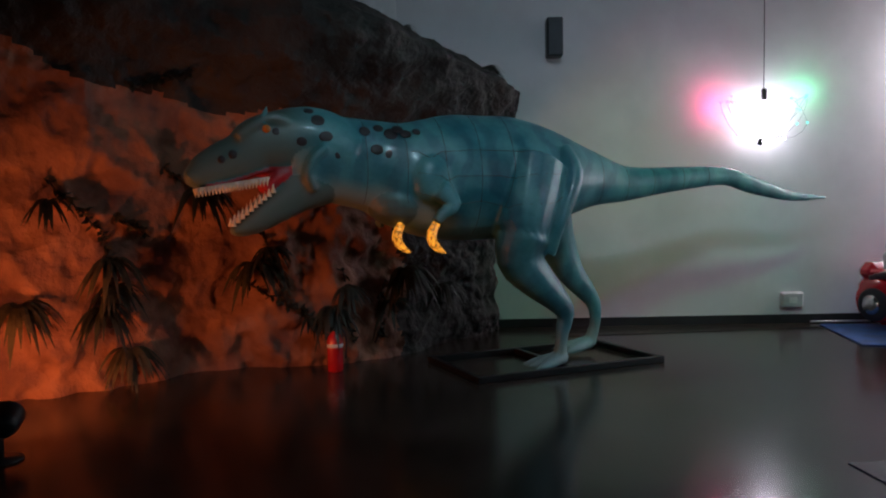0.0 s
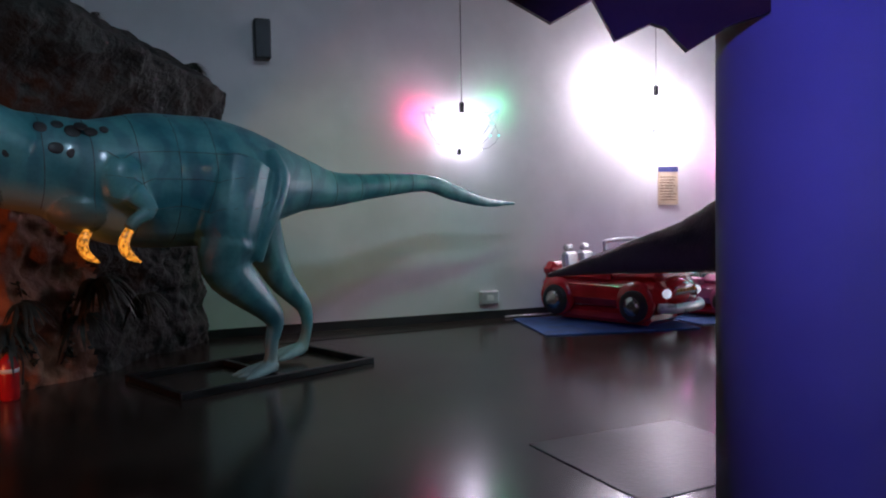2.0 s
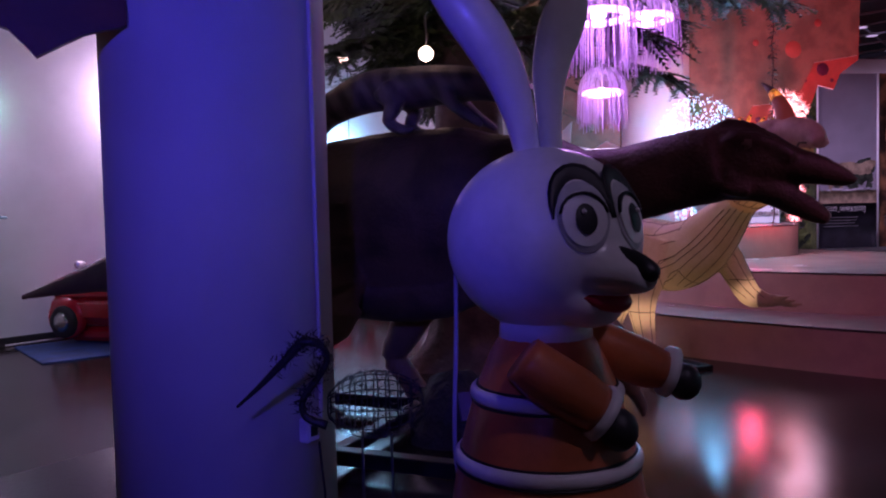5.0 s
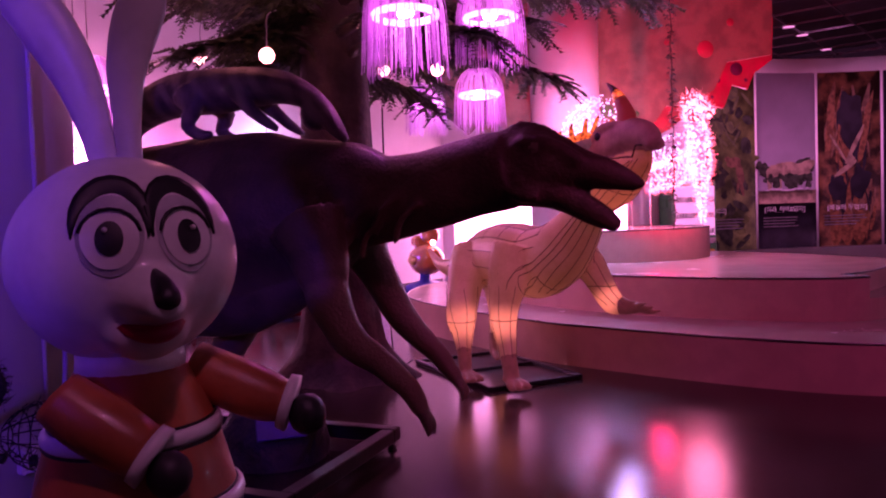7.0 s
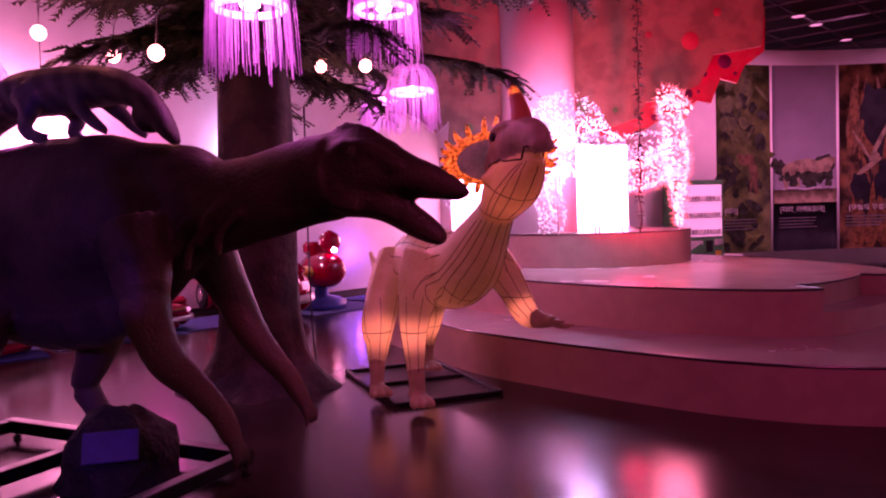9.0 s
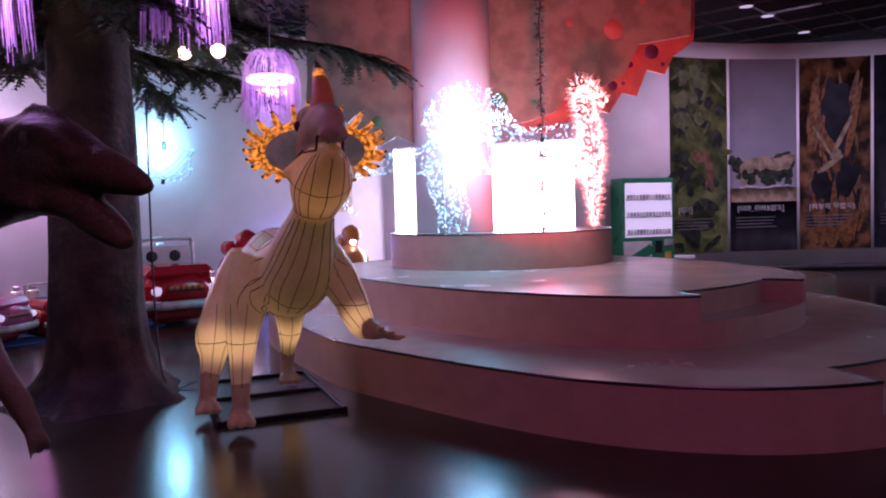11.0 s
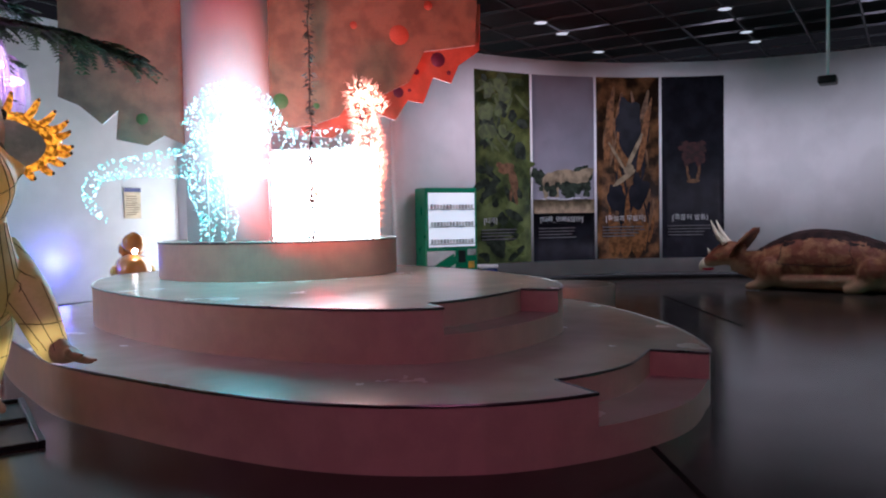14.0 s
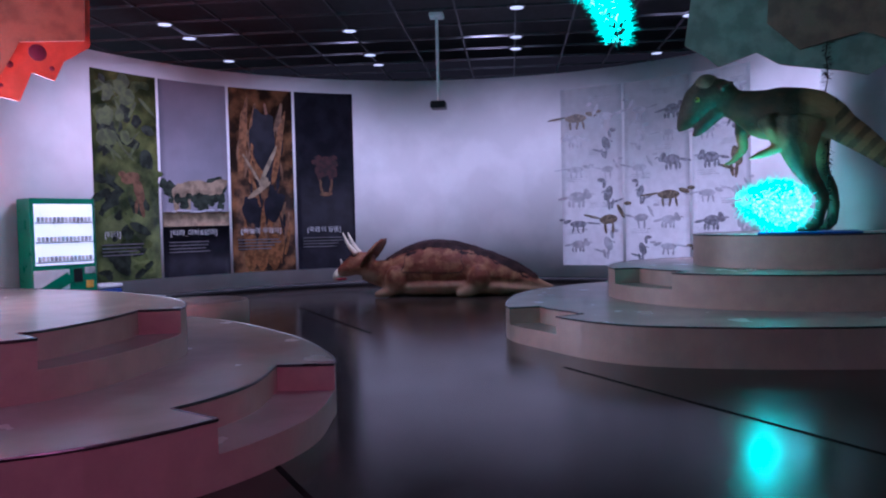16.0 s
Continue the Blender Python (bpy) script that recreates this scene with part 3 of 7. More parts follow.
cab = Shape().tube(spline([(3.36, 2.31, 0.44, 0.006), (3.37, 2.29, 0.2, 0.006), (3.40, 2.28, 0.01, 0.006), (3.7, 2.1, 0.008, 0.006)]), WIRE, 6).make("cable")
tagged(cab, "thin black cable running down the column to the floor", "cable")

col = thing("column_2", (11.9, 4.55, 0), "round white column rising from the podium", "column", kind="structure")
Shape().lathe([(0.52, Z3), (0.52, TOP)], WALL, n=48).make("shaft", col)
col = thing("column_3", (17.2, -8.0, 0), "round white column on the second podium", "column", kind="structure")
Shape().lathe([(0.5, Z2), (0.5, TOP)], WALL, n=48).make("shaft", col)


def board(name, at, along, outline, material, edge, thick=0.05, parent=None, back=0.0, label=""):
    """A cut-out board in an upright plane; outline: run along it, and height."""
    d = Vector((*along, 0)).normalized()
    n = Vector((d.y, -d.x, 0))
    o = Vector((*at, 0)) - n * back
    front = [o + d * u + n * thick + Vector((0, 0, z)) for u, z in outline]
    rear = [o + d * u + Vector((0, 0, z)) for u, z in outline]
    k = len(outline)
    s = Shape()
    s.faces(front, [tuple(range(k))], material, True)
    s.faces(rear, [tuple(range(k))[::-1]], material, True)
    s.faces(front + rear, [(i, (i + 1) % k, k + (i + 1) % k, k + i) for i in range(k)], edge, True)
    return s.make(name, parent, label)


# boards shaped like a leafy crown
crown = thing("crown_board", (0, 0, 0), "dark plum cut-out board with a jagged lower edge on the column", "cut-out board")
ZIG = [(-0.06, 5.0), (-0.06, 2.50), (0.07, 2.42), (0.15, 2.37), (0.34, 2.47), (0.44, 2.28), (0.60, 2.35), (0.66, 2.33), (0.76, 2.22), (0.95, 2.33), (1.12, 2.38), (1.12, 5.0)]
board("board", (1.72, 3.27), (0.905, -0.425), ZIG, BOARD_DARK, BOARD, 0.05, crown)
Shape().tube([(2.3, 3.02, 4.0, 0.02), (2.9, 2.9, 4.0, 0.02)], BLACK, 8).make("bracket", crown)

crown = thing("crown_board", (0, 0, 0), "big brown cut-out crown board with jagged edge and red spotted border", "cut-out board")
UP = (0.72, -0.69)
LEFT = [(-1.9, 5.0), (-1.9, 3.35), (-1.93, 3.0), (-1.7, 2.9), (-1.45, 2.68), (-1.27, 2.85), (-1.3, 2.5), (-0.95, 2.43), (-0.75, 2.55), (-0.47, 2.42), (-0.47, 5.0)]
RIGHT = [(0.47, 5.0), (0.47, 2.6), (1.09, 2.72), (1.4, 2.83), (1.55, 3.05), (1.94, 3.1), (2.33, 3.29), (2.54, 3.70), (3.25, 3.81), (3.3, 5.0)]
BORDER = [(0.9, 4.0), (0.9, 2.6), (1.3, 2.55), (1.65, 2.72), (1.9, 2.89), (2.15, 2.80), (2.33, 3.07), (2.54, 3.03), (2.68, 3.38), (2.93, 3.31), (3.04, 3.55), (3.34, 3.76), (3.36, 4.4)]
board("board", (11.9, 4.55), UP, LEFT, BOARD, WHITE, 0.05, crown)
board("board", (11.9, 4.55), UP, RIGHT, BOARD, WHITE, 0.05, crown)
rim = board("border", (11.9, 4.55), UP, BORDER, BOARD_RED, WHITE, 0.05, crown, 0.12, "orange-red spotted border board")
dn = Vector((-0.69, -0.72, 0))


def spots(parent, at, along, marks, material, lift):
    d = Vector((*along, 0)).normalized()
    n = Vector((d.y, -d.x, 0))
    for u, z, r in marks:
        p = Vector((*at, z)) + d * u + n * lift
        M = Matrix.Translation(p) @ n.to_track_quat("Z", "Y").to_matrix().to_4x4()
        Shape().lathe([(r, 0), (r * 0.97, 0.003)], material, n=18, m=M).make("spot", parent)


PURPLE = mat("purple_spot_paint", (0.10, 0.015, 0.06), 0.5)
spots(rim, (11.9, 4.55), UP, [(2.75, 3.62, 0.10), (2.45, 3.45, 0.04), (2.2, 3.17, 0.07), (2.0, 3.02, 0.03), (2.35, 3.2, 0.025), (2.9, 3.45, 0.03), (1.7, 2.85, 0.05)], PURPLE, -0.066)
GREENISH = mat("green_spot_paint", (0.06, 0.16, 0.05), 0.5)
spots(crown, (11.9, 4.55), UP, [(-1.0, 2.75, 0.07), (0.65, 3.0, 0.10), (1.1, 2.95, 0.04)], GREENISH, 0.053)
spots(crown, (11.9, 4.55), UP, [(2.2, 3.9, 0.13), (1.6, 4.0, 0.05), (2.6, 4.3, 0.06)], BOARD_RED, 0.053)
for i in range(2):
    Shape().tube([(11.9 - 0.3 * dn.x, 4.55, 4.2 + 0.4 * i, 0.02), (11.9 + 0.5 * dn.x, 4.55 + 0.5 * dn.y, 4.2 + 0.4 * i, 0.02)], BLACK, 6).make("bracket", crown)

crown = thing("crown_board", (0, 0, 0), "green and brown cut-out crown board over the second podium", "cut-out board")
RV = (0.357, 0.934)
OV = [(1.9, 5.0), (2.05, 3.95), (1.75, 3.75), (1.6, 3.6), (1.1, 3.75), (0.8, 3.55), (0.35, 3.45), (0.0, 3.38), (-0.25, 3.3), (-0.5, 3.45), (-0.7, 5.0)]
board("board", (15.9, -7.3), (-RV[0], -RV[1]), [(-u, z) for u, z in OV], BOARD_GREEN, BOARD, 0.05, crown)
board("board", (15.86, -7.28), (-RV[0], -RV[1]), [(-0.9, 5.0), (-0.95, 4.1), (-0.55, 3.7), (0.2, 3.85), (0.9, 3.5), (1.4, 3.9), (1.5, 5.0)], BOARD, BOARD, 0.05, crown, -0.08)


# ---- statues ----
def along(P, d, near):
    """Turns run, height and offset to the near side into a place."""
    P, d, n = Vector((*P, 0)), Vector((*d, 0)).normalized(), Vector((*near, 0)).normalized()

    def at(s, z, o=0.0):
        return P + d * s + n * o + Vector((0, 0, z))
    return at


def limb(s, at, rows, material, n=12, k=3):
    s.tube(spline([(*at(u, z, o), r, r * 0.85) for u, z, o, r in rows], k), material, n, up=(0.2, 0.3, 1))


def teeth(s, at, rows, size, down, material=TOOTH):
    for u, z, o in rows:
        p = at(u, z, o)
        s.tube([(*p, size * 0.32), (p.x, p.y, p.z + down * size, 0.002)], material, 6, up=(1, 0, 0))


# teal tyrannosaur lantern
def banded(m, scale, strength):
    """Darker uneven bands across a painted hide."""
    n, l = m.node_tree.nodes, m.node_tree.links
    b = n["Principled BSDF"]
    src = b.inputs["Base Color"].links[0].from_socket
    co = n.new("ShaderNodeTexCoord")
    mp = n.new("ShaderNodeMapping")
    mp.inputs["Rotation"].default_value = (0, 0, radians(-24))
    wv = n.new("ShaderNodeTexWave")
    wv.inputs["Scale"].default_value, wv.inputs["Distortion"].default_value, wv.inputs["Detail"].default_value = scale, 11, 4
    l.new(co.outputs["Object"], mp.inputs[0])
    l.new(mp.outputs[0], wv.inputs["Vector"])
    rp = n.new("ShaderNodeValToRGB")
    rp.color_ramp.elements[0].position, rp.color_ramp.elements[1].position = 0.15, 0.55
    rp.color_ramp.elements[0].color, rp.color_ramp.elements[1].color = (strength, strength, strength * 1.1, 1), (1, 1, 1, 1)
    l.new(wv.outputs[0], rp.inputs[0])
    mx = n.new("ShaderNodeMix")
    mx.data_type, mx.blend_type = "RGBA", "MULTIPLY"
    mx.inputs[0].default_value = 1
    l.new(src, mx.inputs[6])
    l.new(rp.outputs[0], mx.inputs[7])
    l.new(mx.outputs[2], b.inputs["Base Color"])
    return m


TEAL_BAND = banded(mat("banded_teal_cloth", (0.03, 0.17, 0.20), 0.42, scale=3.2, vary=0.25, bump=0.06, fine=30, second=(0.11, 0.33, 0.34), mix=(0.36, 0.66), coat=0.15), 1.1, 0.74)
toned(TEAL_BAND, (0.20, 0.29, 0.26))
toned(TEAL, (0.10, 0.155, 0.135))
at = along((1.0, 7.5), (-0.91, -0.41), (0.41, -0.91))
s = Shape()
BODY = [(-3.8, 1.6, .02), (-3.24, 1.62, .06), (-2.63, 1.75, .1), (-2.22, 1.85, .1), (-1.59, 1.82, .13), (-1.22, 1.79, .15), (-.85, 1.77, .19), (-.51, 1.81, .27), (-.17, 1.83, .39), (.15, 1.84, .5), (.46, 1.83, .58), (.77, 1.83, .58), (1.06, 1.83, .58), (1.34, 1.83, .54), (1.61, 1.87, .47), (1.82, 1.93, .41), (2.13, 1.98, .38), (2.33, 2.02, .38), (2.55, 2.05, .30)]
s.tube(spline([(*at(u, z), h, h * (0.72 if u < 1.7 else 0.62)) for u, z, h in BODY], 3), TEAL_BAND, 28)
JAW = [(2.05, 2.02, .26), (2.25, 2.11, .29), (2.42, 2.16, .275), (2.62, 2.13, .27), (2.81, 2.10, .24), (2.95, 2.01, .20), (3.08, 1.96, .18), (3.21, 1.9, .16), (3.33, 1.85, .12), (3.41, 1.84, .05)]
s.tube(spline([(*at(u, z), h, 0.24 - 0.10 * (u - 2.25)) for u, z, h in JAW], 3), TEAL, 22)
LOW = [(2.3, 1.85, .26), (2.5, 1.74, .21), (2.66, 1.62, .16), (2.85, 1.49, .12), (2.98, 1.41, .07), (3.06, 1.39, .03)]
s.tube(spline([(*at(u, z), h, 0.20 - 0.10 * (u - 2.3)) for u, z, h in LOW], 3), TEAL, 20)
s.tube(spline([(*at(u, z), h, 0.15) for u, z, h in ((2.5, 1.9, .10), (2.68, 1.83, .09), (2.80, 1.72, .05))], 3), RED_CLOTH, 14)
s.tube(spline([(*at(u, z), 0.02, 0.13) for u, z in ((2.5, 1.93), (2.75, 1.89), (3.05, 1.79), (3.25, 1.755))], 3), RED_CLOTH, 12)
REX_BODY = BODY


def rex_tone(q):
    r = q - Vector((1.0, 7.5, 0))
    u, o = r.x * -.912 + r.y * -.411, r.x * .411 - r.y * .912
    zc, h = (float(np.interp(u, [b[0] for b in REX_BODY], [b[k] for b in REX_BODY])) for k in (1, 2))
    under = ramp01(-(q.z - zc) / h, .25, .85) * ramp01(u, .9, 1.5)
    # Light catching the near thigh is put into the tone here.
    thigh_highlight = ramp01(u, -.2, .25) * ramp01(-u, -.3, .1) * ramp01(q.z, 1.0, 1.25) * ramp01(-q.z, -2.1, -1.8) * .45
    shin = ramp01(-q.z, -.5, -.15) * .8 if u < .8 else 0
    return max(under, ramp01(u, 2.2, 2.75) * .95, thigh_highlight, shin)


HEAD_TEETH = Shape()
teeth(HEAD_TEETH, at, [(3.32 - 0.028 * i, 1.745 + 0.0045 * i, sd * (0.10 + 0.004 * i)) for i in range(20) for sd in (1, -1)], 0.075, -1)
teeth(HEAD_TEETH, at, [(3.05 - 0.035 * i, 1.43 + 0.03 * i, sd * (0.09 + 0.006 * i)) for i in range(10) for sd in (1, -1)], 0.075, 1)
limb(s, at, [(.30, 1.90, .16, .40), (.40, 1.62, .25, .37), (.48, 1.34, .30, .32), (.52, 1.08, .30, .24), (.34, .86, .30, .18), (.12, .66, .30, .125), (.03, .52, .30, .10), (.07, .36, .30, .075), (.09, .2, .30, .07), (.10, .09, .30, .075)], TEAL_BAND, 18)
limb(s, at, [(.05, 1.75, -.15, .36), (-.12, 1.4, -.24, .28), (-.26, 1.12, -.26, .20), (-.40, .86, -.26, .15), (-.56, .68, -.26, .115), (-.68, .52, -.26, .085), (-.70, .34, -.26, .07), (-.66, .2, -.26, .065), (-.62, .10, -.26, .075)], TEAL_BAND, 16)
s.tube(spline([(*at(u, z, o), h, h * .7) for u, z, o, h in ((.02, 2.1, .26, .10), (.0, 1.85, .36, .15), (.10, 1.6, .42, .13), (.22, 1.35, .44, .10), (.26, 1.1, .40, .07))], 3), TEAL_BAND, 12, up=(.4, -.9, 0))
s.tube(spline([(*at(u, z, o), .05, .05) for u, z, o in ((2.60, 2.27, .15), (2.72, 2.31, .15), (2.86, 2.26, .145), (3.0, 2.15, .12))], 3), TEAL, 8)
s.tube(spline([(*at(u, z, o), .06, .045) for u, z, o in ((2.30, 2.08, .22), (2.42, 1.98, .225), (2.46, 1.84, .20), (2.40, 1.72, .17))], 3), TEAL, 8, up=(.4, -.9, 0))
for o, u0 in ((.30, .08), (-.26, -.60)):
    for k in (-1, 0, 1):
        limb(s, at, [(u0 - .03, .12, o, .07), (u0 + .14, .09, o + .07 * k, .055), (u0 + .27, .065, o + .11 * k, .04), (u0 + .36, .055, o + .13 * k, .012)], TEAL_PALE, 10)
s.ball(at(1.39, 1.80, .33), (0.19, 0.11, 0.22), TEAL, 18, Matrix.Rotation(math.atan2(-.41, -.91), 3, "Z"))
limb(s, at, [(1.36, 1.72, .40, .11), (1.24, 1.58, .44, .07), (1.36, 1.50, .46, .055), (1.43, 1.43, .46, .05)], TEAL, 12)
limb(s, at, [(1.7, 1.62, -.2, .10), (1.62, 1.5, -.3, .06), (1.69, 1.40, -.3, .05)], TEAL, 12)
s.ball(at(1.66, 1.60, .10), (0.26, 0.22, 0.20), TEAL, 18)
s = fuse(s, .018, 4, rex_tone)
s.faces(HEAD_TEETH.v, HEAD_TEETH.f, TOOTH)
for u, o in ((1.42, .46), (1.64, .2)):
    for k in (-1, 1):
        limb(s, at, [(u + .0, 1.42, o, .035), (u + .045, 1.34, o + .015 * k, .04), (u + .04, 1.265, o + .025 * k, .035), (u - .01, 1.205, o + .03 * k, .024), (u - .07, 1.165, o + .03 * k, .006)], AMBER, 10)
for u, z, r in ((2.62, 2.28, .05), (2.5, 2.12, .05), (2.36, 2.3, .065), (2.3, 2.16, .06), (2.15, 2.25, .06), (2.05, 2.12, .06), (1.95, 2.22, .055), (1.86, 2.06, .06), (1.72, 2.2, .06), (1.66, 2.24, .05), (1.5, 2.22, .04), (1.82, 2.25, .045), (2.42, 2.38, .045), (2.25, 2.33, .045), (2.7, 2.2, .035), (1.75, 2.02, .045), (2.2, 2.02, .05), (2.1, 1.98, .05), (2.45, 2.0, .045), (1.6, 2.2, .05)):
    rows = JAW if u > 2.25 else BODY
    zc, h = (float(np.interp(u, [q[0] for q in rows], [q[k] for q in rows])) for k in (1, 2))
    w = 0.24 - 0.10 * (u - 2.25) if u > 2.25 else h * (0.62 if u > 1.7 else 0.72)
    f = min(0.9, max(-0.9, (z - zc) / h))
    o = w * math.sqrt(1 - f * f)
    s.ball(at(u, zc + f * h, o - .004), (r * rnd(.85, 1.1), 0.009, r * rnd(.7, .95)), NAVY, 14, Matrix.Rotation(math.atan2(-.41, -.91), 3, "Z") @ Matrix.Rotation(math.atan2(f / h, o / w / w), 3, "X"))
for u, z, r in ((3.14, 1.97, .032), (3.05, 2.01, .038)):
    s.ball(at(u, z, .158), (r, 0.012, r), NAVY, 10, Matrix.Rotation(math.atan2(-.41, -.91), 3, "Z"))
s.ball(at(2.78, 2.22, .17), 0.035, ORANGE_PAINT, 10)
limb(s, at, [(2.80, 2.26, .15, .05), (2.79, 2.33, .15, .035), (2.77, 2.40, .15, .005)], TEAL, 8)
for u, hh, z in ((.95, .6, 1.83), (.62, .6, 1.83), (1.28, .56, 1.83), (1.62, .48, 1.9), (1.95, .4, 1.98), (-.5, .28, 1.81), (-.85, .2, 1.78), (-1.2, .16, 1.79), (-1.6, .13, 1.82), (-1.95, .11, 1.85)):
    seam(s, [at(u, z + hh * math.sin(a * math.pi / 8), hh * .72 * math.cos(a * math.pi / 8)) for a in range(-3, 5)], SEAM, .003, k=3)
for zf in (.45, 0, -.45):
    seam(s, [at(u, z + zf * h, .9 * h) for u, z, h in REX_BODY[9:15]], SEAM, .0025, k=4)
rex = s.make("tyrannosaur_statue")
tagged(rex, "teal cloth tyrannosaur lantern with open toothed red mouth", "dinosaur statue")


def steel_base(corner, d, length, n, width, label, h=0.06, legs=False, z=0.0):
    """A welded frame of square tube."""
    root = thing("steel_base_frame", (*corner, 0), label, "base frame", turn=math.degrees(math.atan2(d[1], d[0])))
    w = width if (d[0] * n[1] - d[1] * n[0]) > 0 else -width
    lo, hi = min(0, w), max(0, w)
    for y in (lo, hi - h):
        Shape().box((0, y, z), (length, y + h, z + h), BLACK, bevel=0.006).make("rail", root)
    for x in (0, length * 0.5, length - h):
        Shape().box((x, lo + h + 0.001, z + 0.002), (x + h, hi - h - 0.001, z + h - 0.002), BLACK, bevel=0.006).make("crossbar", root)
    if legs:
        for x in (0.02, length - 0.1):
            for y in (lo + 0.01, hi - 0.05):
                Shape().lathe([(0.03, 0), (0.03, 0.02), (0.015, 0.025), (0.015, z)], RUBBER, (x + 0.03, y + 0.02, 0), 10).make("foot", root)
    return root


steel_base((2.10, 7.44), (-0.91, -0.41), 2.05, (-0.41, 0.91), 1.15, "black welded steel frame under the teal dinosaur")

# dark long-snouted dinosaur with a young one on its back
at = along((4.95, 2.9), (0.3, -0.954), (-0.954, -0.3))
s = Shape()
BODY = [(-4.07, .86, .02), (-3.46, .99, .09), (-2.92, 1.1, .16), (-2.46, 1.19, .22), (-1.95, 1.32, .34), (-1.5, 1.41, .44), (-1.28, 1.44, .48), (-1.0, 1.47, .53), (-.74, 1.5, .56), (-.49, 1.51, .57), (-.26, 1.52, .58), (-.02, 1.53, .57), (.2, 1.56, .54), (.42, 1.58, .48), (.62, 1.62, .41), (.82, 1.65, .34), (1.02, 1.635, .265), (1.2, 1.655, .24), (1.38, 1.69, .23), (1.55, 1.73, .23), (1.79, 1.765, .225)]
s.tube(spline([(*at(u, z), h, h * 0.68) for u, z, h in BODY], 3), SUCHO, 28)
JAW = [(1.7, 1.765, .215), (1.88, 1.78, .21), (2.05, 1.785, .165), (2.2, 1.745, .11), (2.36, 1.705, .08), (2.48, 1.66, .045), (2.53, 1.64, .012)]
s.tube(spline([(*at(u, z), h, min(h, 0.14) * 0.9) for u, z, h in JAW], 3), SUCHO, 18)
LOW = [(1.85, 1.69, .14), (2.05, 1.625, .095), (2.18, 1.555, .08), (2.3, 1.485, .065), (2.39, 1.43, .035)]
s.tube(spline([(*at(u, z), h, h * 1.0) for u, z, h in LOW], 3), SUCHO, 14)
s.tube(spline([(*at(u, z), .015, .06) for u, z in ((2.08, 1.66), (2.2, 1.60), (2.33, 1.51))], 3), SUCHO_BELLY, 10)
s.tube(spline([(*at(u, z), .03, .02) for u, z in ((1.78, 1.97), (1.86, 2.01), (1.96, 1.985), (2.05, 1.94))], 3), SUCHO, 10)
s.ball(at(1.97, 1.87, .115), .028, SUCHO_BELLY, 10)
s.tube(spline([(*at(u, z), h, h * .75) for u, z, h in ((-1.2, 1.12, .2), (-.6, 1.06, .28), (0, 1.10, .3), (.5, 1.32, .24), (.9, 1.52, .14), (1.3, 1.57, .10))], 3), SUCHO_BELLY, 20)
limb(s, at, [(-.85, 1.45, .26, .42), (-.75, 1.15, .34, .34), (-.62, .90, .36, .22), (-.82, .68, .36, .14), (-1.0, .48, .36, .10), (-.98, .28, .36, .085), (-.90, .17, .36, .08)], SUCHO, 16)
limb(s, at, [(-.25, 1.38, -.20, .36), (-.28, 1.08, -.3, .25), (-.33, .84, -.3, .19), (-.43, .62, -.3, .13), (-.52, .47, -.3, .10), (-.42, .34, -.3, .085), (-.33, .2, -.3, .09)], SUCHO, 16)
for o, u0 in ((.36, -.9), (-.3, -.33)):
    for k in (-1, 0, 1):
        limb(s, at, [(u0 - .02, .2, o, .07), (u0 + .14, .165, o + .07 * k, .05), (u0 + .28, .145, o + .11 * k, .02)], SUCHO, 8)
limb(s, at, [(.62, 1.5, .24, .25), (.74, 1.26, .32, .17), (.81, 1.04, .35, .125), (.94, .83, .36, .10), (1.13, .71, .36, .08), (1.29, .58, .36, .065), (1.36, .46, .36, .05)], SUCHO, 14)
limb(s, at, [(.68, 1.45, -.2, .20), (.80, 1.17, -.28, .13), (.94, .90, -.3, .10), (1.08, .75, -.3, .08), (1.2, .64, -.3, .065), (1.31, .50, -.3, .05)], SUCHO, 14)
for u0, z0, o in ((1.36, .46, .36), (1.31, .5, -.3)):
    for k in (-1, 0, 1):
        limb(s, at, [(u0, z0, o, .04), (u0 + .05, z0 - .08, o + .04 * k, .025), (u0 + .05, z0 - .15, o + .05 * k, .005)], SUCHO_BELLY, 6)
for u, z, h in ((2.0, 1.90, .05), (1.9, 1.925, .055), (1.8, 1.91, .05)):
    s.ball(at(u, z, .0), (.10, .10, h), SUCHO, 12)
s.tube(spline([(*at(u, z, .10), .045, .03) for u, z in ((1.80, 1.84), (1.92, 1.90), (2.06, 1.87), (2.2, 1.78))], 3), SUCHO, 8)
s.tube(spline([(*at(u, z, .09), .05, .04) for u, z in ((1.72, 1.86), (1.76, 1.74), (1.84, 1.63), (1.98, 1.60))], 3), SUCHO, 8, up=(.9, .3, 0))
for u, z in ((.9, 1.5), (.98, 1.42), (1.08, 1.55), (1.2, 1.5)):
    s.tube(spline([(*at(u + .1, z + .1, .16), .03, .02), (*at(u, z, .2), .035, .02), (*at(u - .05, z - .13, .18), .03, .02)], 3), SUCHO, 6, up=(.9, .3, 0))


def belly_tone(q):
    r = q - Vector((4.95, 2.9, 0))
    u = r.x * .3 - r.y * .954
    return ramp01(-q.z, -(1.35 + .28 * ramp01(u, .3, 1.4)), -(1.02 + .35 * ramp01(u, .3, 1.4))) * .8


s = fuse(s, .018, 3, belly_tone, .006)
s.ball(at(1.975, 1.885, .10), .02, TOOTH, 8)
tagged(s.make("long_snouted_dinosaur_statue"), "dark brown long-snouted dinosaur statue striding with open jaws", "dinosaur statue")

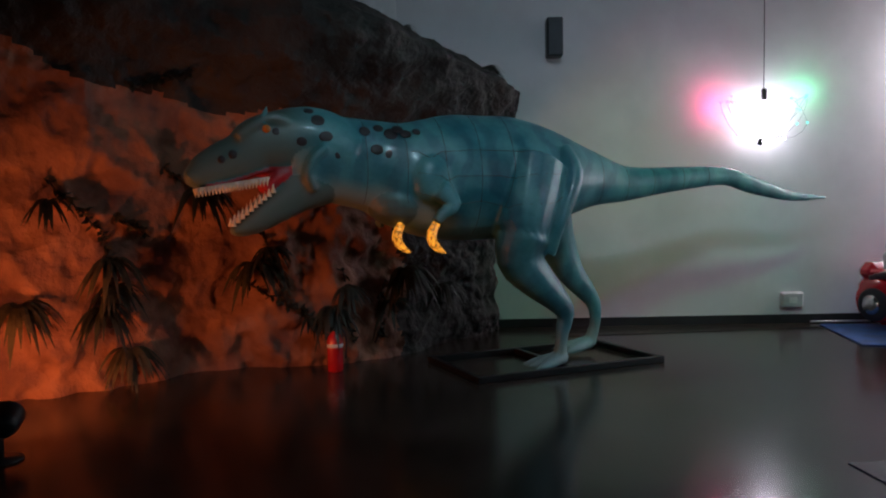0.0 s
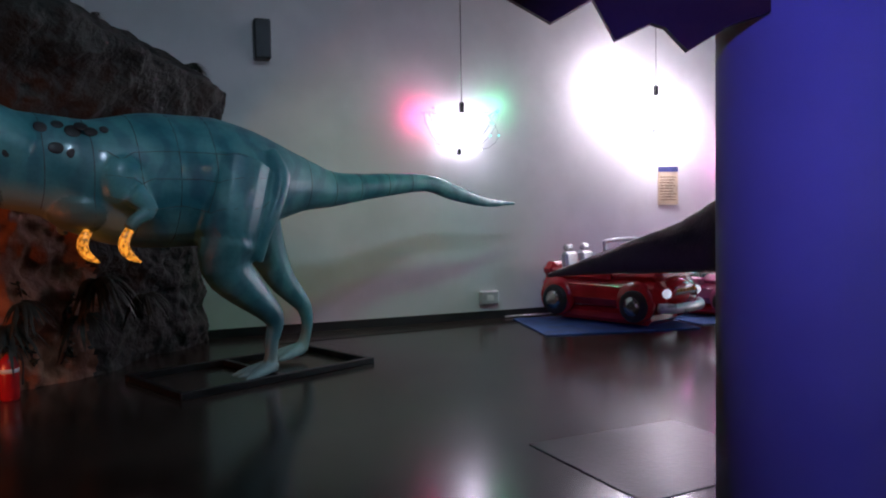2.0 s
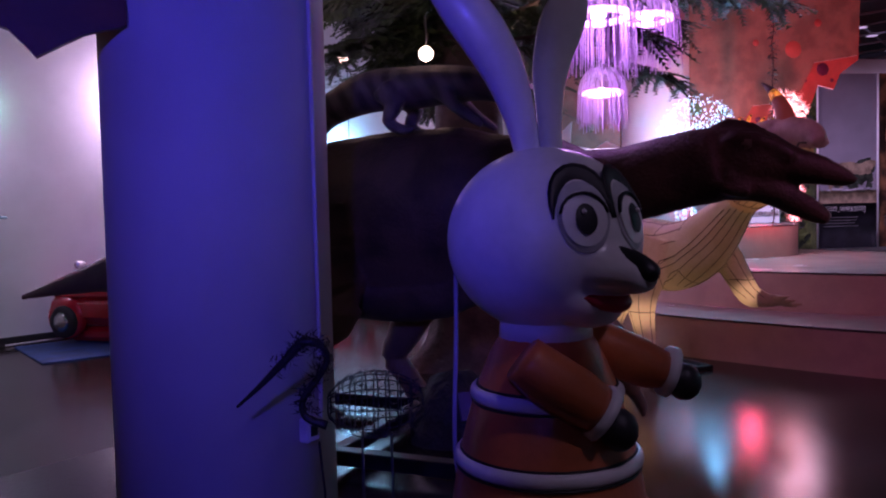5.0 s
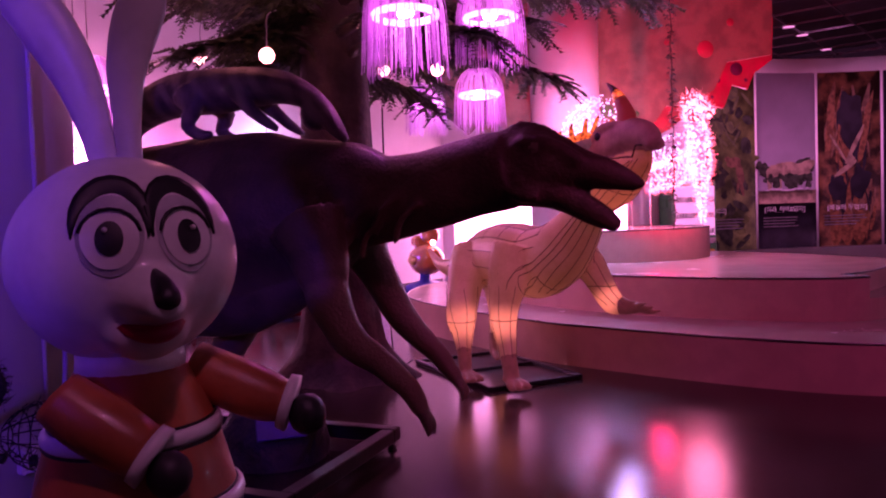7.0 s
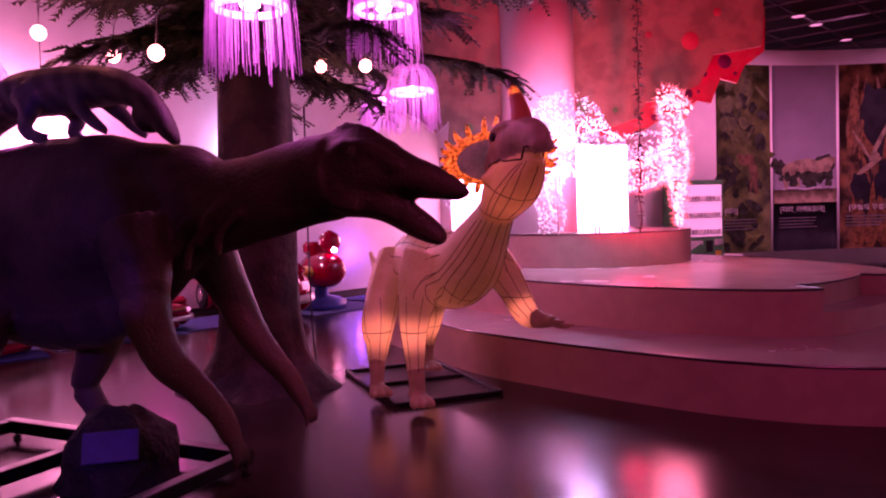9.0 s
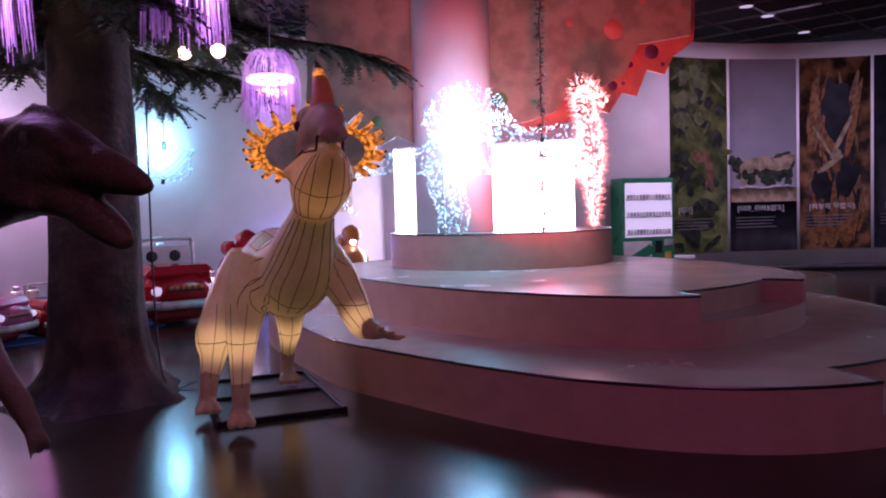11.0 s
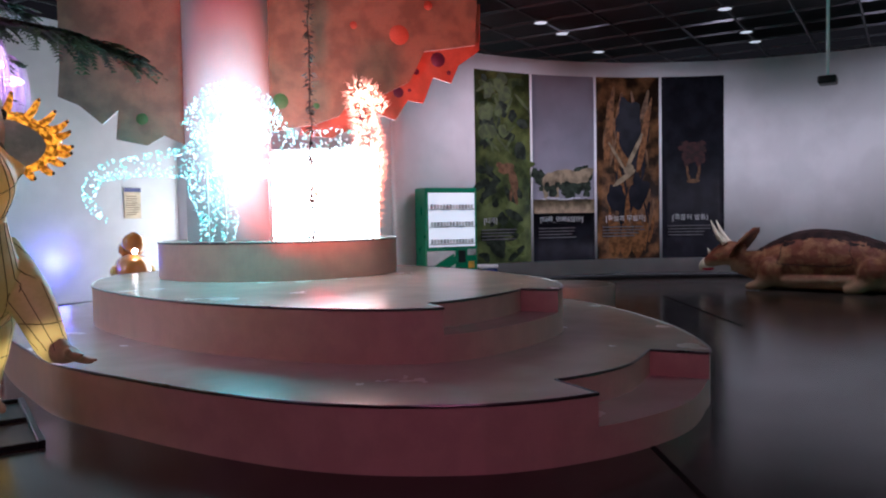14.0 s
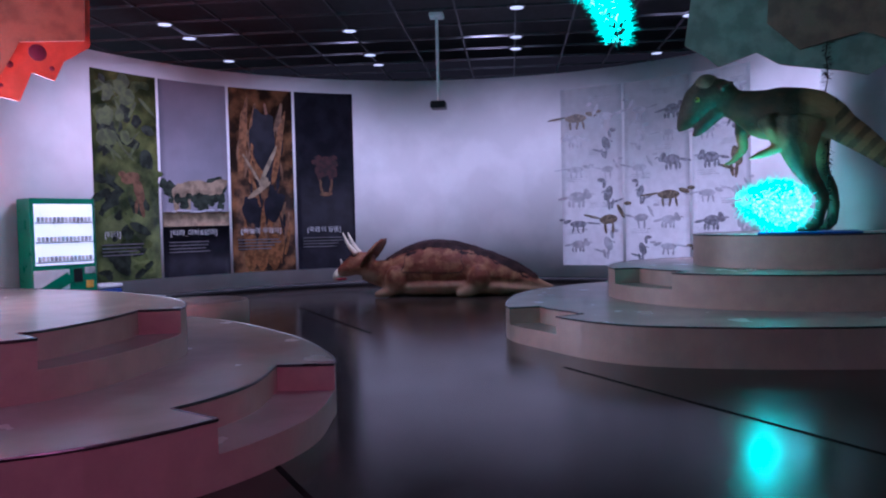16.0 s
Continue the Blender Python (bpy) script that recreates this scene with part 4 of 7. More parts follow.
at = along((4.88, 2.88), (0.3, -0.954), (-0.954, -0.3))
s = Shape()
BODY = [(-1.01, 1.55, 0.06), (-0.99, 1.86, 0.096), (-0.9, 2.15, 0.105), (-0.7, 2.3, 0.145), (-0.42, 2.37, 0.177), (-0.12, 2.37, 0.18), (0.21, 2.37, 0.15), (0.43, 2.33, 0.118), (0.61, 2.23, 0.081), (0.72, 2.09, 0.07), (0.7999999999999999, 1.9899999999999998, 0.03)]
s.tube(spline([(*at(u, z), h, h * .8) for u, z, h in BODY], 3), BABY, 18, up=(0.954, 0.3, 0))
for o in (.13, -.13):
    limb(s, at, [(-.25, 2.35, o, .11), (-.18, 2.24, o * 1.3, .07), (-.24, 2.14, o * 1.3, .045), (-.14, 2.08, o * 1.2, .04), (-.05, 2.08, o * 1.2, .02)], BABY, 10)
    limb(s, at, [(.12, 2.33, o * .8, .07), (.22, 2.22, o * 1.1, .045), (.33, 2.13, o * 1.1, .035), (.42, 2.07, o * 1.1, .02)], BABY, 10)
s.ball(at(.60, 2.16, 0), (.10, .10, .10), BABY, 12)


def stripe_tone(q):
    r = q - Vector((4.88, 2.88, 0))
    u = r.x * .3 - r.y * .954
    return .5 + .5 * math.sin(u * 46 + q.z * 22 + 2 * noise.noise(q * 6))


s = fuse(s, .014, 2, stripe_tone, .003)
tagged(s.make("young_dinosaur_statue"), "small striped young dinosaur statue crouching on the big one's back", "dinosaur statue")

base = steel_base((5.56, 2.17), (-0.3, 0.954), 2.25, (-0.954, -0.3), 1.35, "black welded steel frame on feet under the dark dinosaur", 0.09, True, 0.06)
s = Shape()
verts, F = [], []
for i in range(9):
    for k in range(16):
        a, b = math.pi / 2 * i / 8, 2 * math.pi * k / 16
        q = Vector((math.cos(a) * math.cos(b), math.cos(a) * math.sin(b), math.sin(a)))
        r = 0.33 + 0.08 * noise.noise(q * 3 + Vector((3, 1, 7)))
        verts.append((4.98 + q.x * r * 1.1, 2.76 + q.y * r * 1.1, 0.0 + q.z * r * 1.35))
F = [(i * 16 + k, i * 16 + (k + 1) % 16, (i + 1) * 16 + (k + 1) % 16, (i + 1) * 16 + k) for i in range(8) for k in range(16)]
s.faces(verts, F, ROCK_DARK)
rk = s.make("artificial_rock")
tagged(rk, "dark artificial rock with a tilted plaque beside the dinosaur's feet", "rock")
Shape().box((-0.15, -0.01, -0.09), (0.15, 0.01, 0.09), BLUE_PRINT, pose(4.80, 2.44, 0.30, -28, 0, -32), 0.005).make("plaque", rk, "dark blue information plaque")

# cream horned-dinosaur lantern, rearing its head
F_, L_ = (-0.47, -0.883), (0.883, -0.47)
at = along((7.75, 3.05), F_, L_)
s = Shape()
BODY = [(-1.55, 1.16, .025, .05), (-1.25, 1.0, .06, .05), (-.95, .96, .12, .12), (-.65, 1.02, .21, .17), (-.3, 1.09, .29, .20), (0, 1.11, .325, .22), (.3, 1.10, .33, .23), (.6, 1.08, .32, .25), (.88, 1.17, .28, .28), (1.10, 1.33, .225, .30), (1.27, 1.49, .165, .32), (1.38, 1.60, .14, .33)]
s.tube(spline([(*at(u, z, o), h, h * .92) for u, z, h, o in BODY], 3), CREAM, 26)
THROAT = [(1.30, 1.53, .125), (1.42, 1.61, .15), (1.55, 1.69, .18), (1.70, 1.755, .185), (1.86, 1.82, .14), (2.0, 1.875, .075), (2.07, 1.90, .03)]
s.tube(spline([(*at(u, z, .33), h, h * 1.02) for u, z, h in THROAT], 3), CREAM_THROAT, 20)
HEAD = [(1.40, 1.86, .13), (1.56, 1.95, .155), (1.74, 2.02, .155), (1.90, 2.06, .13), (2.04, 2.04, .105), (2.12, 2.0, .07), (2.15, 1.96, .03)]
s.tube(spline([(*at(u, z, .33), h, h * .9) for u, z, h in HEAD], 3), FACE_CLOTH, 18)
s.tube(spline([(*at(u, z, .33), .05, .085) for u, z in ((1.98, 2.0), (2.08, 1.99), (2.15, 1.97))], 3), FACE_CLOTH, 12)
for sd in (1, -1):
    s.tube(spline([(*at(1.62, 1.80, .33 + sd * .10), .10, .09), (*at(1.64, 1.79, .33 + sd * .18), .06, .06), (*at(1.63, 1.80, .33 + sd * .23), .015, .02)], 3), CREAM_THROAT, 10, up=(0, 0, 1))
    s.tube(spline([(*at(u, z, .33 + sd * w), .035, .03) for u, z, w in ((1.52, 2.06, .10), (1.62, 2.13, .11), (1.76, 2.15, .09), (1.9, 2.13, .05))], 3), FACE_CLOTH, 8)


# legs: right fore and both hind feet down, left fore raised
def lit_leg(rows):
    limb(s, at, rows[:6], CREAM, 16)
    limb(s, at, rows[5:], BROWN_CLOTH, 12)


KNEES = ((.61, .57, -.12, .13), (.13, .52, -.31, .14), (-.44, .52, .36, .13), (1.06, .76, .67, .10))
lit_leg([(.60, 1.22, .04, .24), (.60, .98, -.05, .20), (.58, .76, -.10, .155), (.60, .60, -.12, .125), (.64, .48, -.13, .105), (.72, .30, -.15, .08), (.78, .18, -.16, .075), (.80, .1, -.17, .085)])
lit_leg([(-.34, 1.08, .04, .25), (-.16, .90, -.13, .20), (.03, .68, -.26, .165), (.11, .55, -.31, .15), (.16, .43, -.32, .115), (.24, .30, -.35, .08), (.30, .18, -.37, .07), (.32, .1, -.38, .08)])
lit_leg([(-.45, 1.08, .30, .25), (-.42, .80, .36, .20), (-.42, .62, .36, .15), (-.45, .50, .36, .12), (-.48, .40, .35, .095), (-.5, .3, .34, .08), (-.5, .2, .33, .075), (-.48, .1, .33, .085)])
limb(s, at, [(.80, 1.30, .38, .18), (.92, 1.10, .53, .15), (.98, .92, .62, .125), (1.03, .80, .66, .11), (1.08, .73, .69, .10), (1.15, .71, .72, .08)], CREAM, 14)
limb(s, at, [(1.15, .71, .72, .08), (1.23, .70, .75, .06), (1.30, .71, .78, .05)], BROWN_CLOTH, 12)
for u, o in ((.80, -.17), (.32, -.38), (-.48, .33)):
    for k in (-1, 0, 1):
        limb(s, at, [(u, .1, o, .06), (u + .12, .085, o + .06 * k, .045), (u + .2, .075, o + .08 * k, .02)], BROWN_CLOTH, 8)
for k in (-1, 0, 1):
    limb(s, at, [(1.28, .71, .77, .04), (1.36, .70 - .03 * k, .80 + .05 * k, .028), (1.44, .72 - .04 * k, .83 + .07 * k, .01)], BROWN_CLOTH, 8)


def lamp_tone(q):
    t = 0
    for u, z, o, r in KNEES:
        t += math.exp(-((q - at(u, z, o)).length / (r * 1.25)) ** 4)
    return min(1, t) + .30 * math.exp(-((q - at(1.68, 1.66, .33)).length / .22) ** 2) + .12 * math.exp(-((q - at(.6, .85, .15)).length / .3) ** 2)


s = fuse(s, .016, 2, lamp_tone)
HORN = [(1.83, 2.13, .085), (1.80, 2.24, .065), (1.74, 2.34, .05), (1.67, 2.42, .03), (1.58, 2.49, .008)]
HORN_PAINT = mat("red_brown_horn_paint", (0.22, 0.045, 0.03), 0.4, glow=.06, glow_colour=(1, .2, .08))
HORN_TIP = mat("dark_horn_tip_paint", (0.05, 0.02, 0.03), 0.4)
rows = spline([(*at(u, z, .33), h, h) for u, z, h in HORN], 4)
s.tube(rows[:9], HORN_PAINT, 14, up=(1, 0, 0))
s.tube(rows[8:12], AMBER, 14, up=(1, 0, 0))
s.tube(rows[11:], HORN_TIP, 14, up=(1, 0, 0))
# frill: a tilted plate with lit spikes
fc, fu = at(1.34, 1.95, .35), Vector((F_[0] * .35, F_[1] * .35, 0.93)).normalized()
fs = Vector((*L_, 0))
fn = fs.cross(fu)
verts = [fc + fn * 0.04, fc - fn * 0.05]
K = 48
for rr, dd in ((0.55, .05), (.80, 0.03), (.93, 0.045), (1.0, 0.0)):
    for k in range(K):
        a = 2 * math.pi * k / K
        rr_ = rr * (1 + (.03 * math.sin(a * 14) if rr > .9 else 0))
        verts.append(fc + fs * (0.41 * rr_ * math.cos(a)) + fu * (0.21 * rr_ * math.sin(a)) + fn * dd)
F = [(0, 2 + k, 2 + (k + 1) % K) for k in range(K)] + [(2 + k, 2 + K + k, 2 + K + (k + 1) % K, 2 + (k + 1) % K) for k in range(K)]
s.faces(verts, F, FRILL)
F = [(2 + j * K + k, 2 + (j + 1) * K + k, 2 + (j + 1) * K + (k + 1) % K, 2 + j * K + (k + 1) % K) for j in (1, 2) for k in range(K)] + [(1, 2 + 3 * K + (k + 1) % K, 2 + 3 * K + k) for k in range(K)]
s.faces(verts, F, AMBER)
for k in range(26):
    a = 2 * math.pi * (k + rnd(-.2, .2)) / 26
    o = fc + fs * (0.40 * math.cos(a)) + fu * (0.20 * math.sin(a))
    e = (fs * math.cos(a) + fu * 1.1 * math.sin(a)).normalized()
    ln = rnd(0.05, 0.075) + .035 * max(0, math.sin(a))
    s.tube(spline([(*(o - e * .02), .024, .024), (*(o + e * ln * .55 + fn * .025), .021, .021), (*(o + e * ln + fn * .05 + Vector((0, 0, .02))), .012, .012), (*(o + e * ln * 1.1 + fn * .07 + Vector((0, 0, .03))), .004, .004)], 3), AMBER, 8)
    s.ball(o + e * ln * 1.05 + fn * .062 + Vector((0, 0, .026)), .011, SEAM, 6)
for sd in (1, -1):
    s.ball(at(1.62, 2.08, .33 + .128 * sd), (.028, .028, .034), MASCOT_BLACK, 10)
    seam(s, [at(u, z, .33 + .14 * sd) for u, z in ((1.52, 1.88), (1.7, 1.91), (1.9, 1.93), (2.08, 1.94))], SEAM, .008)
# wire seams along and around the cloth
for k in range(9):
    a = (k - 4) * 0.36
    seam(s, [at(1.30 + .15 * math.cos(a), 1.50, .32 + .15 * math.sin(a)), at(1.02 + .27 * math.cos(a), 1.22, .28 + .27 * math.sin(a)), at(.70 + .36 * math.cos(a), .98, .22 + .34 * math.sin(a)), at(.50 + .30 * math.cos(a), .80, .19 + .2 * math.sin(a))], SEAM, .0035)
for k in range(7):
    a = (k - 3) * 0.42
    seam(s, [at(1.40 + .13 * math.cos(a), 1.53, .33 + .15 * math.sin(a)), at(1.66 + .16 * math.cos(a), 1.66, .33 + .22 * math.sin(a)), at(1.96 + .06 * math.cos(a), 1.88, .33 + .14 * math.sin(a))], SEAM, .0035)
for u, z, w in ((1.37, 1.55, .17), (1.66, 1.70, .24)):
    seam(s, [at(u + .18 * math.cos(a), z - .12 * math.cos(a) + .04, .33 + w * math.sin(a)) for a in np.linspace(-1.7, 1.7, 9)], SEAM, .0035, k=3)
for u, z, h, o in BODY[3:9]:
    seam(s, [at(u, z + h * math.sin(a), o + h * math.cos(a)) for a in np.linspace(-2.4, 2.4 + .1, 13)], SEAM, .0035, k=3)
for a in (-.7, -.25, .25, .7, 1.2):
    for sd in (1, -1):
        seam(s, [at(u, z + h * math.sin(a), o + sd * h * math.cos(a)) for u, z, h, o in BODY[2:9]], SEAM, .0035, k=4)
for rows in (((.58, .90, -.08, .18), (.60, .60, -.12, .125), (.72, .30, -.15, .08)), ((-.10, .84, -.27, .20), (.11, .55, -.31, .15), (.24, .30, -.35, .08)), ((-.42, .78, .36, .19), (-.46, .48, .36, .12), (-.5, .3, .34, .08)), ((.90, 1.12, .52, .15), (1.0, .88, .63, .12), (1.12, .72, .70, .09))):
    for k in range(7):
        a = k * math.pi / 3.5
        seam(s, [at(u + r * math.cos(a), z, o + r * math.sin(a)) for u, z, o, r in rows], SEAM, .003)
    u, z, o, r = rows[1]
    seam(s, [at(u + r * math.cos(a), z, o + r * math.sin(a)) for a in np.linspace(0, 6.283, 11)], SEAM, .0035, k=3)
tagged(s.make("horned_dinosaur_lantern"), "cream cloth horned-dinosaur lantern with glowing knees and amber frill spikes", "dinosaur lantern")
steel_base((8.02, 2.18), (0.42, 0.91), 1.55, (-0.91, 0.42), 0.98, "black steel frame with a steel plate under the horned lantern", 0.045)
pl = Shape().box((0.02, 0.02, 0.004), (1.5, 0.92, 0.012), CORK, pose(8.0, 2.2, 0, 0, 0, 65.2)).make("floor_plate")
tagged(pl, "shiny grey steel plate inside the lantern's frame", "floor plate")
cb = Shape().tube(spline([(7.75, 4.0, .05, .008), (7.55, 4.0, .02, .008), (7.4, 3.95, .2, .008), (7.36, 3.95, 1.0, .008), (7.37, 3.95, 2.6, .008)], 5), WIRE, 6).make("cable")
tagged(cb, "black cable from the lantern up the tree trunk", "cable")

# plain rabbit-eared doll
s = Shape()
mc = Vector((3.0, 0.785, 0))
fa = radians(254)
fd, rd = Vector((math.cos(fa), math.sin(fa), 0)), Vector((0.648, -0.762, 0))
td = Vector((-0.762, -0.648, 0))
GOWN = [(-.096, .405), (0.0, .40), (.30, .375), (.50, .33), (.72, .292), (.93, .235), (1.03, .195), (1.10, .16), (1.13, .13)]
s.lathe([(r, z) for z, r in spline(GOWN, 4)], MASCOT_ORANGE, mc, 40)
for z, r in ((.27, .378), (.50, .33), (.72, .292), (.93, .235)):
    s.tube([(*(mc + Vector((r * math.cos(a), r * math.sin(a), z))), .024, .018) for a in np.linspace(0, 6.283, 41)], MASCOT_WHITE, 10)
    for dz in (.026, -.026):
        s.tube([(*(mc + Vector(((r - .3 * dz + .002) * math.cos(a), (r - .3 * dz + .002) * math.sin(a), z + dz))), .005, .005) for a in np.linspace(0, 6.283, 41)], MASCOT_BLACK, 5)
s.lathe([(0.155, 1.09), (0.15, 1.17)], MASCOT_WHITE, mc, 24)
hc = mc + Vector((0, 0, 1.425))
hd = Shape()
hd.ball(hc, (0.318, 0.318, 0.30), MASCOT_WHITE, 36)
hd.tube(spline([(*(hc + fd * u + Vector((0, 0, z))), h, w) for u, z, h, w in ((.12, -.07, .18, .19), (.26, -.08, .105, .12), (.35, -.095, .065, .075), (.43, -.105, .042, .05), (.45, -.105, .02, .02))], 4), MASCOT_WHITE, 18)
hd.ball(hc + fd * .20 + Vector((0, 0, -.18)), (.12, .12, .09), MASCOT_WHITE, 18)
hd = fuse(hd, .014, 5)
s.faces(hd.v, hd.f, MASCOT_WHITE)
fsd = Vector((-fd.y, fd.x, 0))
turn = Matrix.Rotation(fa + math.pi / 2, 3, "Z")
s.tube(spline([(*(hc + fd * u + Vector((0, 0, z))), h, h) for u, z, h in ((.33, -.025, .012), (.39, -.055, .028), (.445, -.09, .032), (.462, -.105, .012))], 4), MASCOT_BLACK, 14)
s.tube(spline([(*(hc + fd * (.325 - .07 * q * q) + fsd * (.065 * q) + Vector((0, 0, -.185 + .02 * q * q))), .026, .03) for q in (-1, -.5, 0, .5, 1)], 4), LIP, 10)
for sd in (1, -1):
    q = (fd * .9 + fsd * (.30 * sd) + Vector((0, 0, .26))).normalized()
    tq = q.to_track_quat("Y", "Z").to_matrix()
    def lid(x, z, up):
        r = Vector((x, .4, z))
        return hd.skin.ray_cast(hc, tq @ r)[0] + q * up
    for rx, rz, z0, up, m_ in ((.085, .115, -.005, .004, PRINT_GREY), (.072, .085, -.015, .008, MASCOT_WHITE), (.034, .046, -.02, .012, MASCOT_BLACK)):
        ring = [lid(rx * 1.3 * math.cos(b), (z0 + rz * math.sin(b)) * 1.3, up) for b in np.linspace(0, 6.283, 24)[:-1]]
        s.faces(ring + [lid(0, z0 * 1.3, up + .006)], [(k, (k + 1) % 23, 23) for k in range(23)], m_)
    s.tube([(*lid(.125 * math.cos(b), .185 * math.sin(b) + .0, .004), .006, .030 * math.sin(b) + .005) for b in np.linspace(-.1, math.pi + .1, 13)], MASCOT_BLACK, 6, up=tuple(q))
    s.tube([(*lid(.10 * math.cos(b), -.02 + .10 * math.sin(b), .010), .008 * math.sin(b) + .003, .005) for b in np.linspace(.2, math.pi - .2, 9)], MASCOT_BLACK, 6, up=tuple(q))
    s.ball(lid(-.012 * sd, 0, .02), .008, MASCOT_WHITE, 8)
for u0, rows in ((0, [(-.04, 1.66, .04), (-.07, 1.82, .052), (-.12, 1.97, .07), (-.19, 2.10, .082), (-.27, 2.21, .075), (-.33, 2.29, .05), (-.36, 2.33, .01)]), (1, [(.03, 1.68, .036), (.025, 1.83, .042), (.03, 1.97, .058), (.06, 2.09, .072), (.09, 2.17, .068), (.115, 2.24, .04), (.13, 2.27, .01)])):
    s.tube(spline([(*(mc + rd * u + Vector((0, 0, z))), r * .55, r) for u, z, r in rows], 4), MASCOT_WHITE, 12, up=tuple(td))
for o, rows in ((.24, [(-.10, 1.08, .075), (-.03, 1.02, .085), (.06, .96, .085), (.12, .92, .075)]), (-.12, [(.14, 1.08, .08), (.27, 1.02, .085), (.36, .98, .08), (.42, .96, .065)])):
    p = [mc + rd * u + td * o + Vector((0, 0, z)) for u, z, r in rows]
    s.tube(spline([(*q, r[2], r[2]) for q, r in zip(p, rows)], 4), MASCOT_ORANGE, 14)
    e = (p[-1] - p[-2]).normalized()
    s.tube([(*p[-1], .086, .086), (*(p[-1] + e * .03), .09, .09)], MASCOT_WHITE, 14)
    s.ball(p[-1] + e * .075 + Vector((0, 0, -.02)), (.06, .06, .065), MASCOT_BLACK, 14)
s.v = [(mc.x + .94 * (x - mc.x), mc.y + .94 * (y - mc.y), .09 + .94 * z) for x, y, z in s.v]
tagged(s.make("doll_statue"), "round-headed white doll with long ears and orange banded gown", "doll")
wr = Shape().tube(spline([(2.98, 1.12, 1.50, .008), (2.97, 1.12, 1.1, .008), (2.93, 1.10, .7, .008), (2.98, 1.06, .35, .008), (3.05, 1.2, .02, .008), (3.4, 1.9, .01, .008)], 5), CORD, 6).make("cable")
tagged(wr, "pale loose cable hanging behind the doll", "cable")

# wire wading bird
s = Shape()
bo = Vector((3.02, 1.98, 0))
P2 = lambda x, y, o=0.0: bo + rd * ((x - 545) * .00243) + Vector((0, 0, 1.0 - (y - 590) * .00243)) + td * o
s.tube(spline([(*P2(x, y), r) for x, y, r in ((427, 700, .006), (470, 662, .012), (515, 618, .018), (545, 590, .02), (575, 598, .016), (583, 625, .014), (565, 655, .014), (540, 690, .014), (545, 720, .016), (580, 735, .02))], 4), WIRE, 8)
for i in range(9):
    f = i / 8
    xx = 585 + 160 * f
    hh = 0.14 * math.sqrt(max(.02, 1 - ((f - .5) / .54) ** 2))
    s.tube([(*(P2(xx, 700) + Vector((0, 0, hh * math.sin(b * math.pi / 8))) + td * (hh * .8 * math.cos(b * math.pi / 8))), .003) for b in range(17)], WIRE, 4, up=tuple(rd))
for b in range(10):
    s.tube([(*(P2(585 + 16 * i, 700) + Vector((0, 0, .14 * math.sqrt(max(.02, 1 - ((i / 10 - .5) / .54) ** 2)) * math.sin(b * math.pi / 5))) + td * (.112 * math.sqrt(max(.02, 1 - ((i / 10 - .5) / .54) ** 2)) * math.cos(b * math.pi / 5))), .003) for i in range(11)], WIRE, 4)
for i in range(900):
    if i < 300:
        f, b = rnd(0, 1), rnd(0, 2 * math.pi)
        hh = .14 * math.sqrt(max(.02, 1 - ((f - .5) / .54) ** 2))
        p = P2(585 + 160 * f, 700) + Vector((0, 0, hh * math.sin(b))) + td * (.8 * hh * math.cos(b))
    else:
        f = rnd(.12, .95)
        q = spline([(427, 700), (515, 618), (545, 590), (580, 605), (565, 655), (540, 690), (580, 735)], 8)[int(f * 48)]
        p = P2(*q) + Vector((rnd(-.035, .035), rnd(-.035, .035), rnd(-.035, .035)))
    e = Vector((rnd(-1, 1), rnd(-1, 1), rnd(-.6, 1))).normalized() * rnd(.02, .05)
    w = e.cross(Vector((rnd(-1, 1), rnd(-1, 1), .3))).normalized() * .003
    s.faces([p - w, p + w, p + e], [(0, 1, 2)], WIRE, True)
for x in (640, 690):
    s.tube([(*P2(x, 750), .006), (*(P2(x, 750) * 1.0 - Vector((0, 0, P2(x, 750).z - .005))), .006)], WIRE, 6, up=(1, 0, 0))
tagged(s.make("wire_bird_sculpture"), "black wire wading bird sculpture with a long thin beak", "sculpture")

# floor plates near the column
pl = Shape().prism([(2.32, 4.42), (2.42, 3.30), (3.6, 3.45), (3.5, 4.5)], 0.001, 0.007, CORK)
tagged(pl.make("floor_plate"), "dull grey steel plate laid on the floor", "floor plate")

# ---- tree with lanterns ----
tree = thing("tree", (7.0, 4.25, 0), "artificial conifer with flared dark trunk hung with round lamps", "tree")
s = Shape()
TR = [(0, 0, 0, .62), (0, 0, .12, .52), (0, 0, .35, .43), (0, 0, .8, .37), (0.02, 0, 1.6, .345), (0.03, 0, 2.6, .33), (0.02, 0.02, 3.6, .30), (0, 0, 4.9, .26)]
rows, N = spline(TR, 5), 40
verts = []
for x, y, z, r in rows:
    for k in range(N):
        a = 2 * math.pi * k / N
        q = 1 + .08 * noise.noise(Vector((math.cos(a) * 2.5, math.sin(a) * 2.5, z * .7))) + .045 * noise.noise(Vector((math.cos(a) * 9, math.sin(a) * 9, z * 1.1)))
        q += max(0, .35 - z) * .8 * max(0, math.sin(a * 5 + .6))
        verts.append((x + r * q * math.cos(a), y + r * q * math.sin(a), z))
s.faces(verts, [(i * N + k, i * N + (k + 1) % N, (i + 1) * N + (k + 1) % N, (i + 1) * N + k) for i in range(len(rows) - 1) for k in range(N)], BARK)
trunk = s.make("trunk", tree)
leaf, limbs, LV = Shape(), Shape(), []
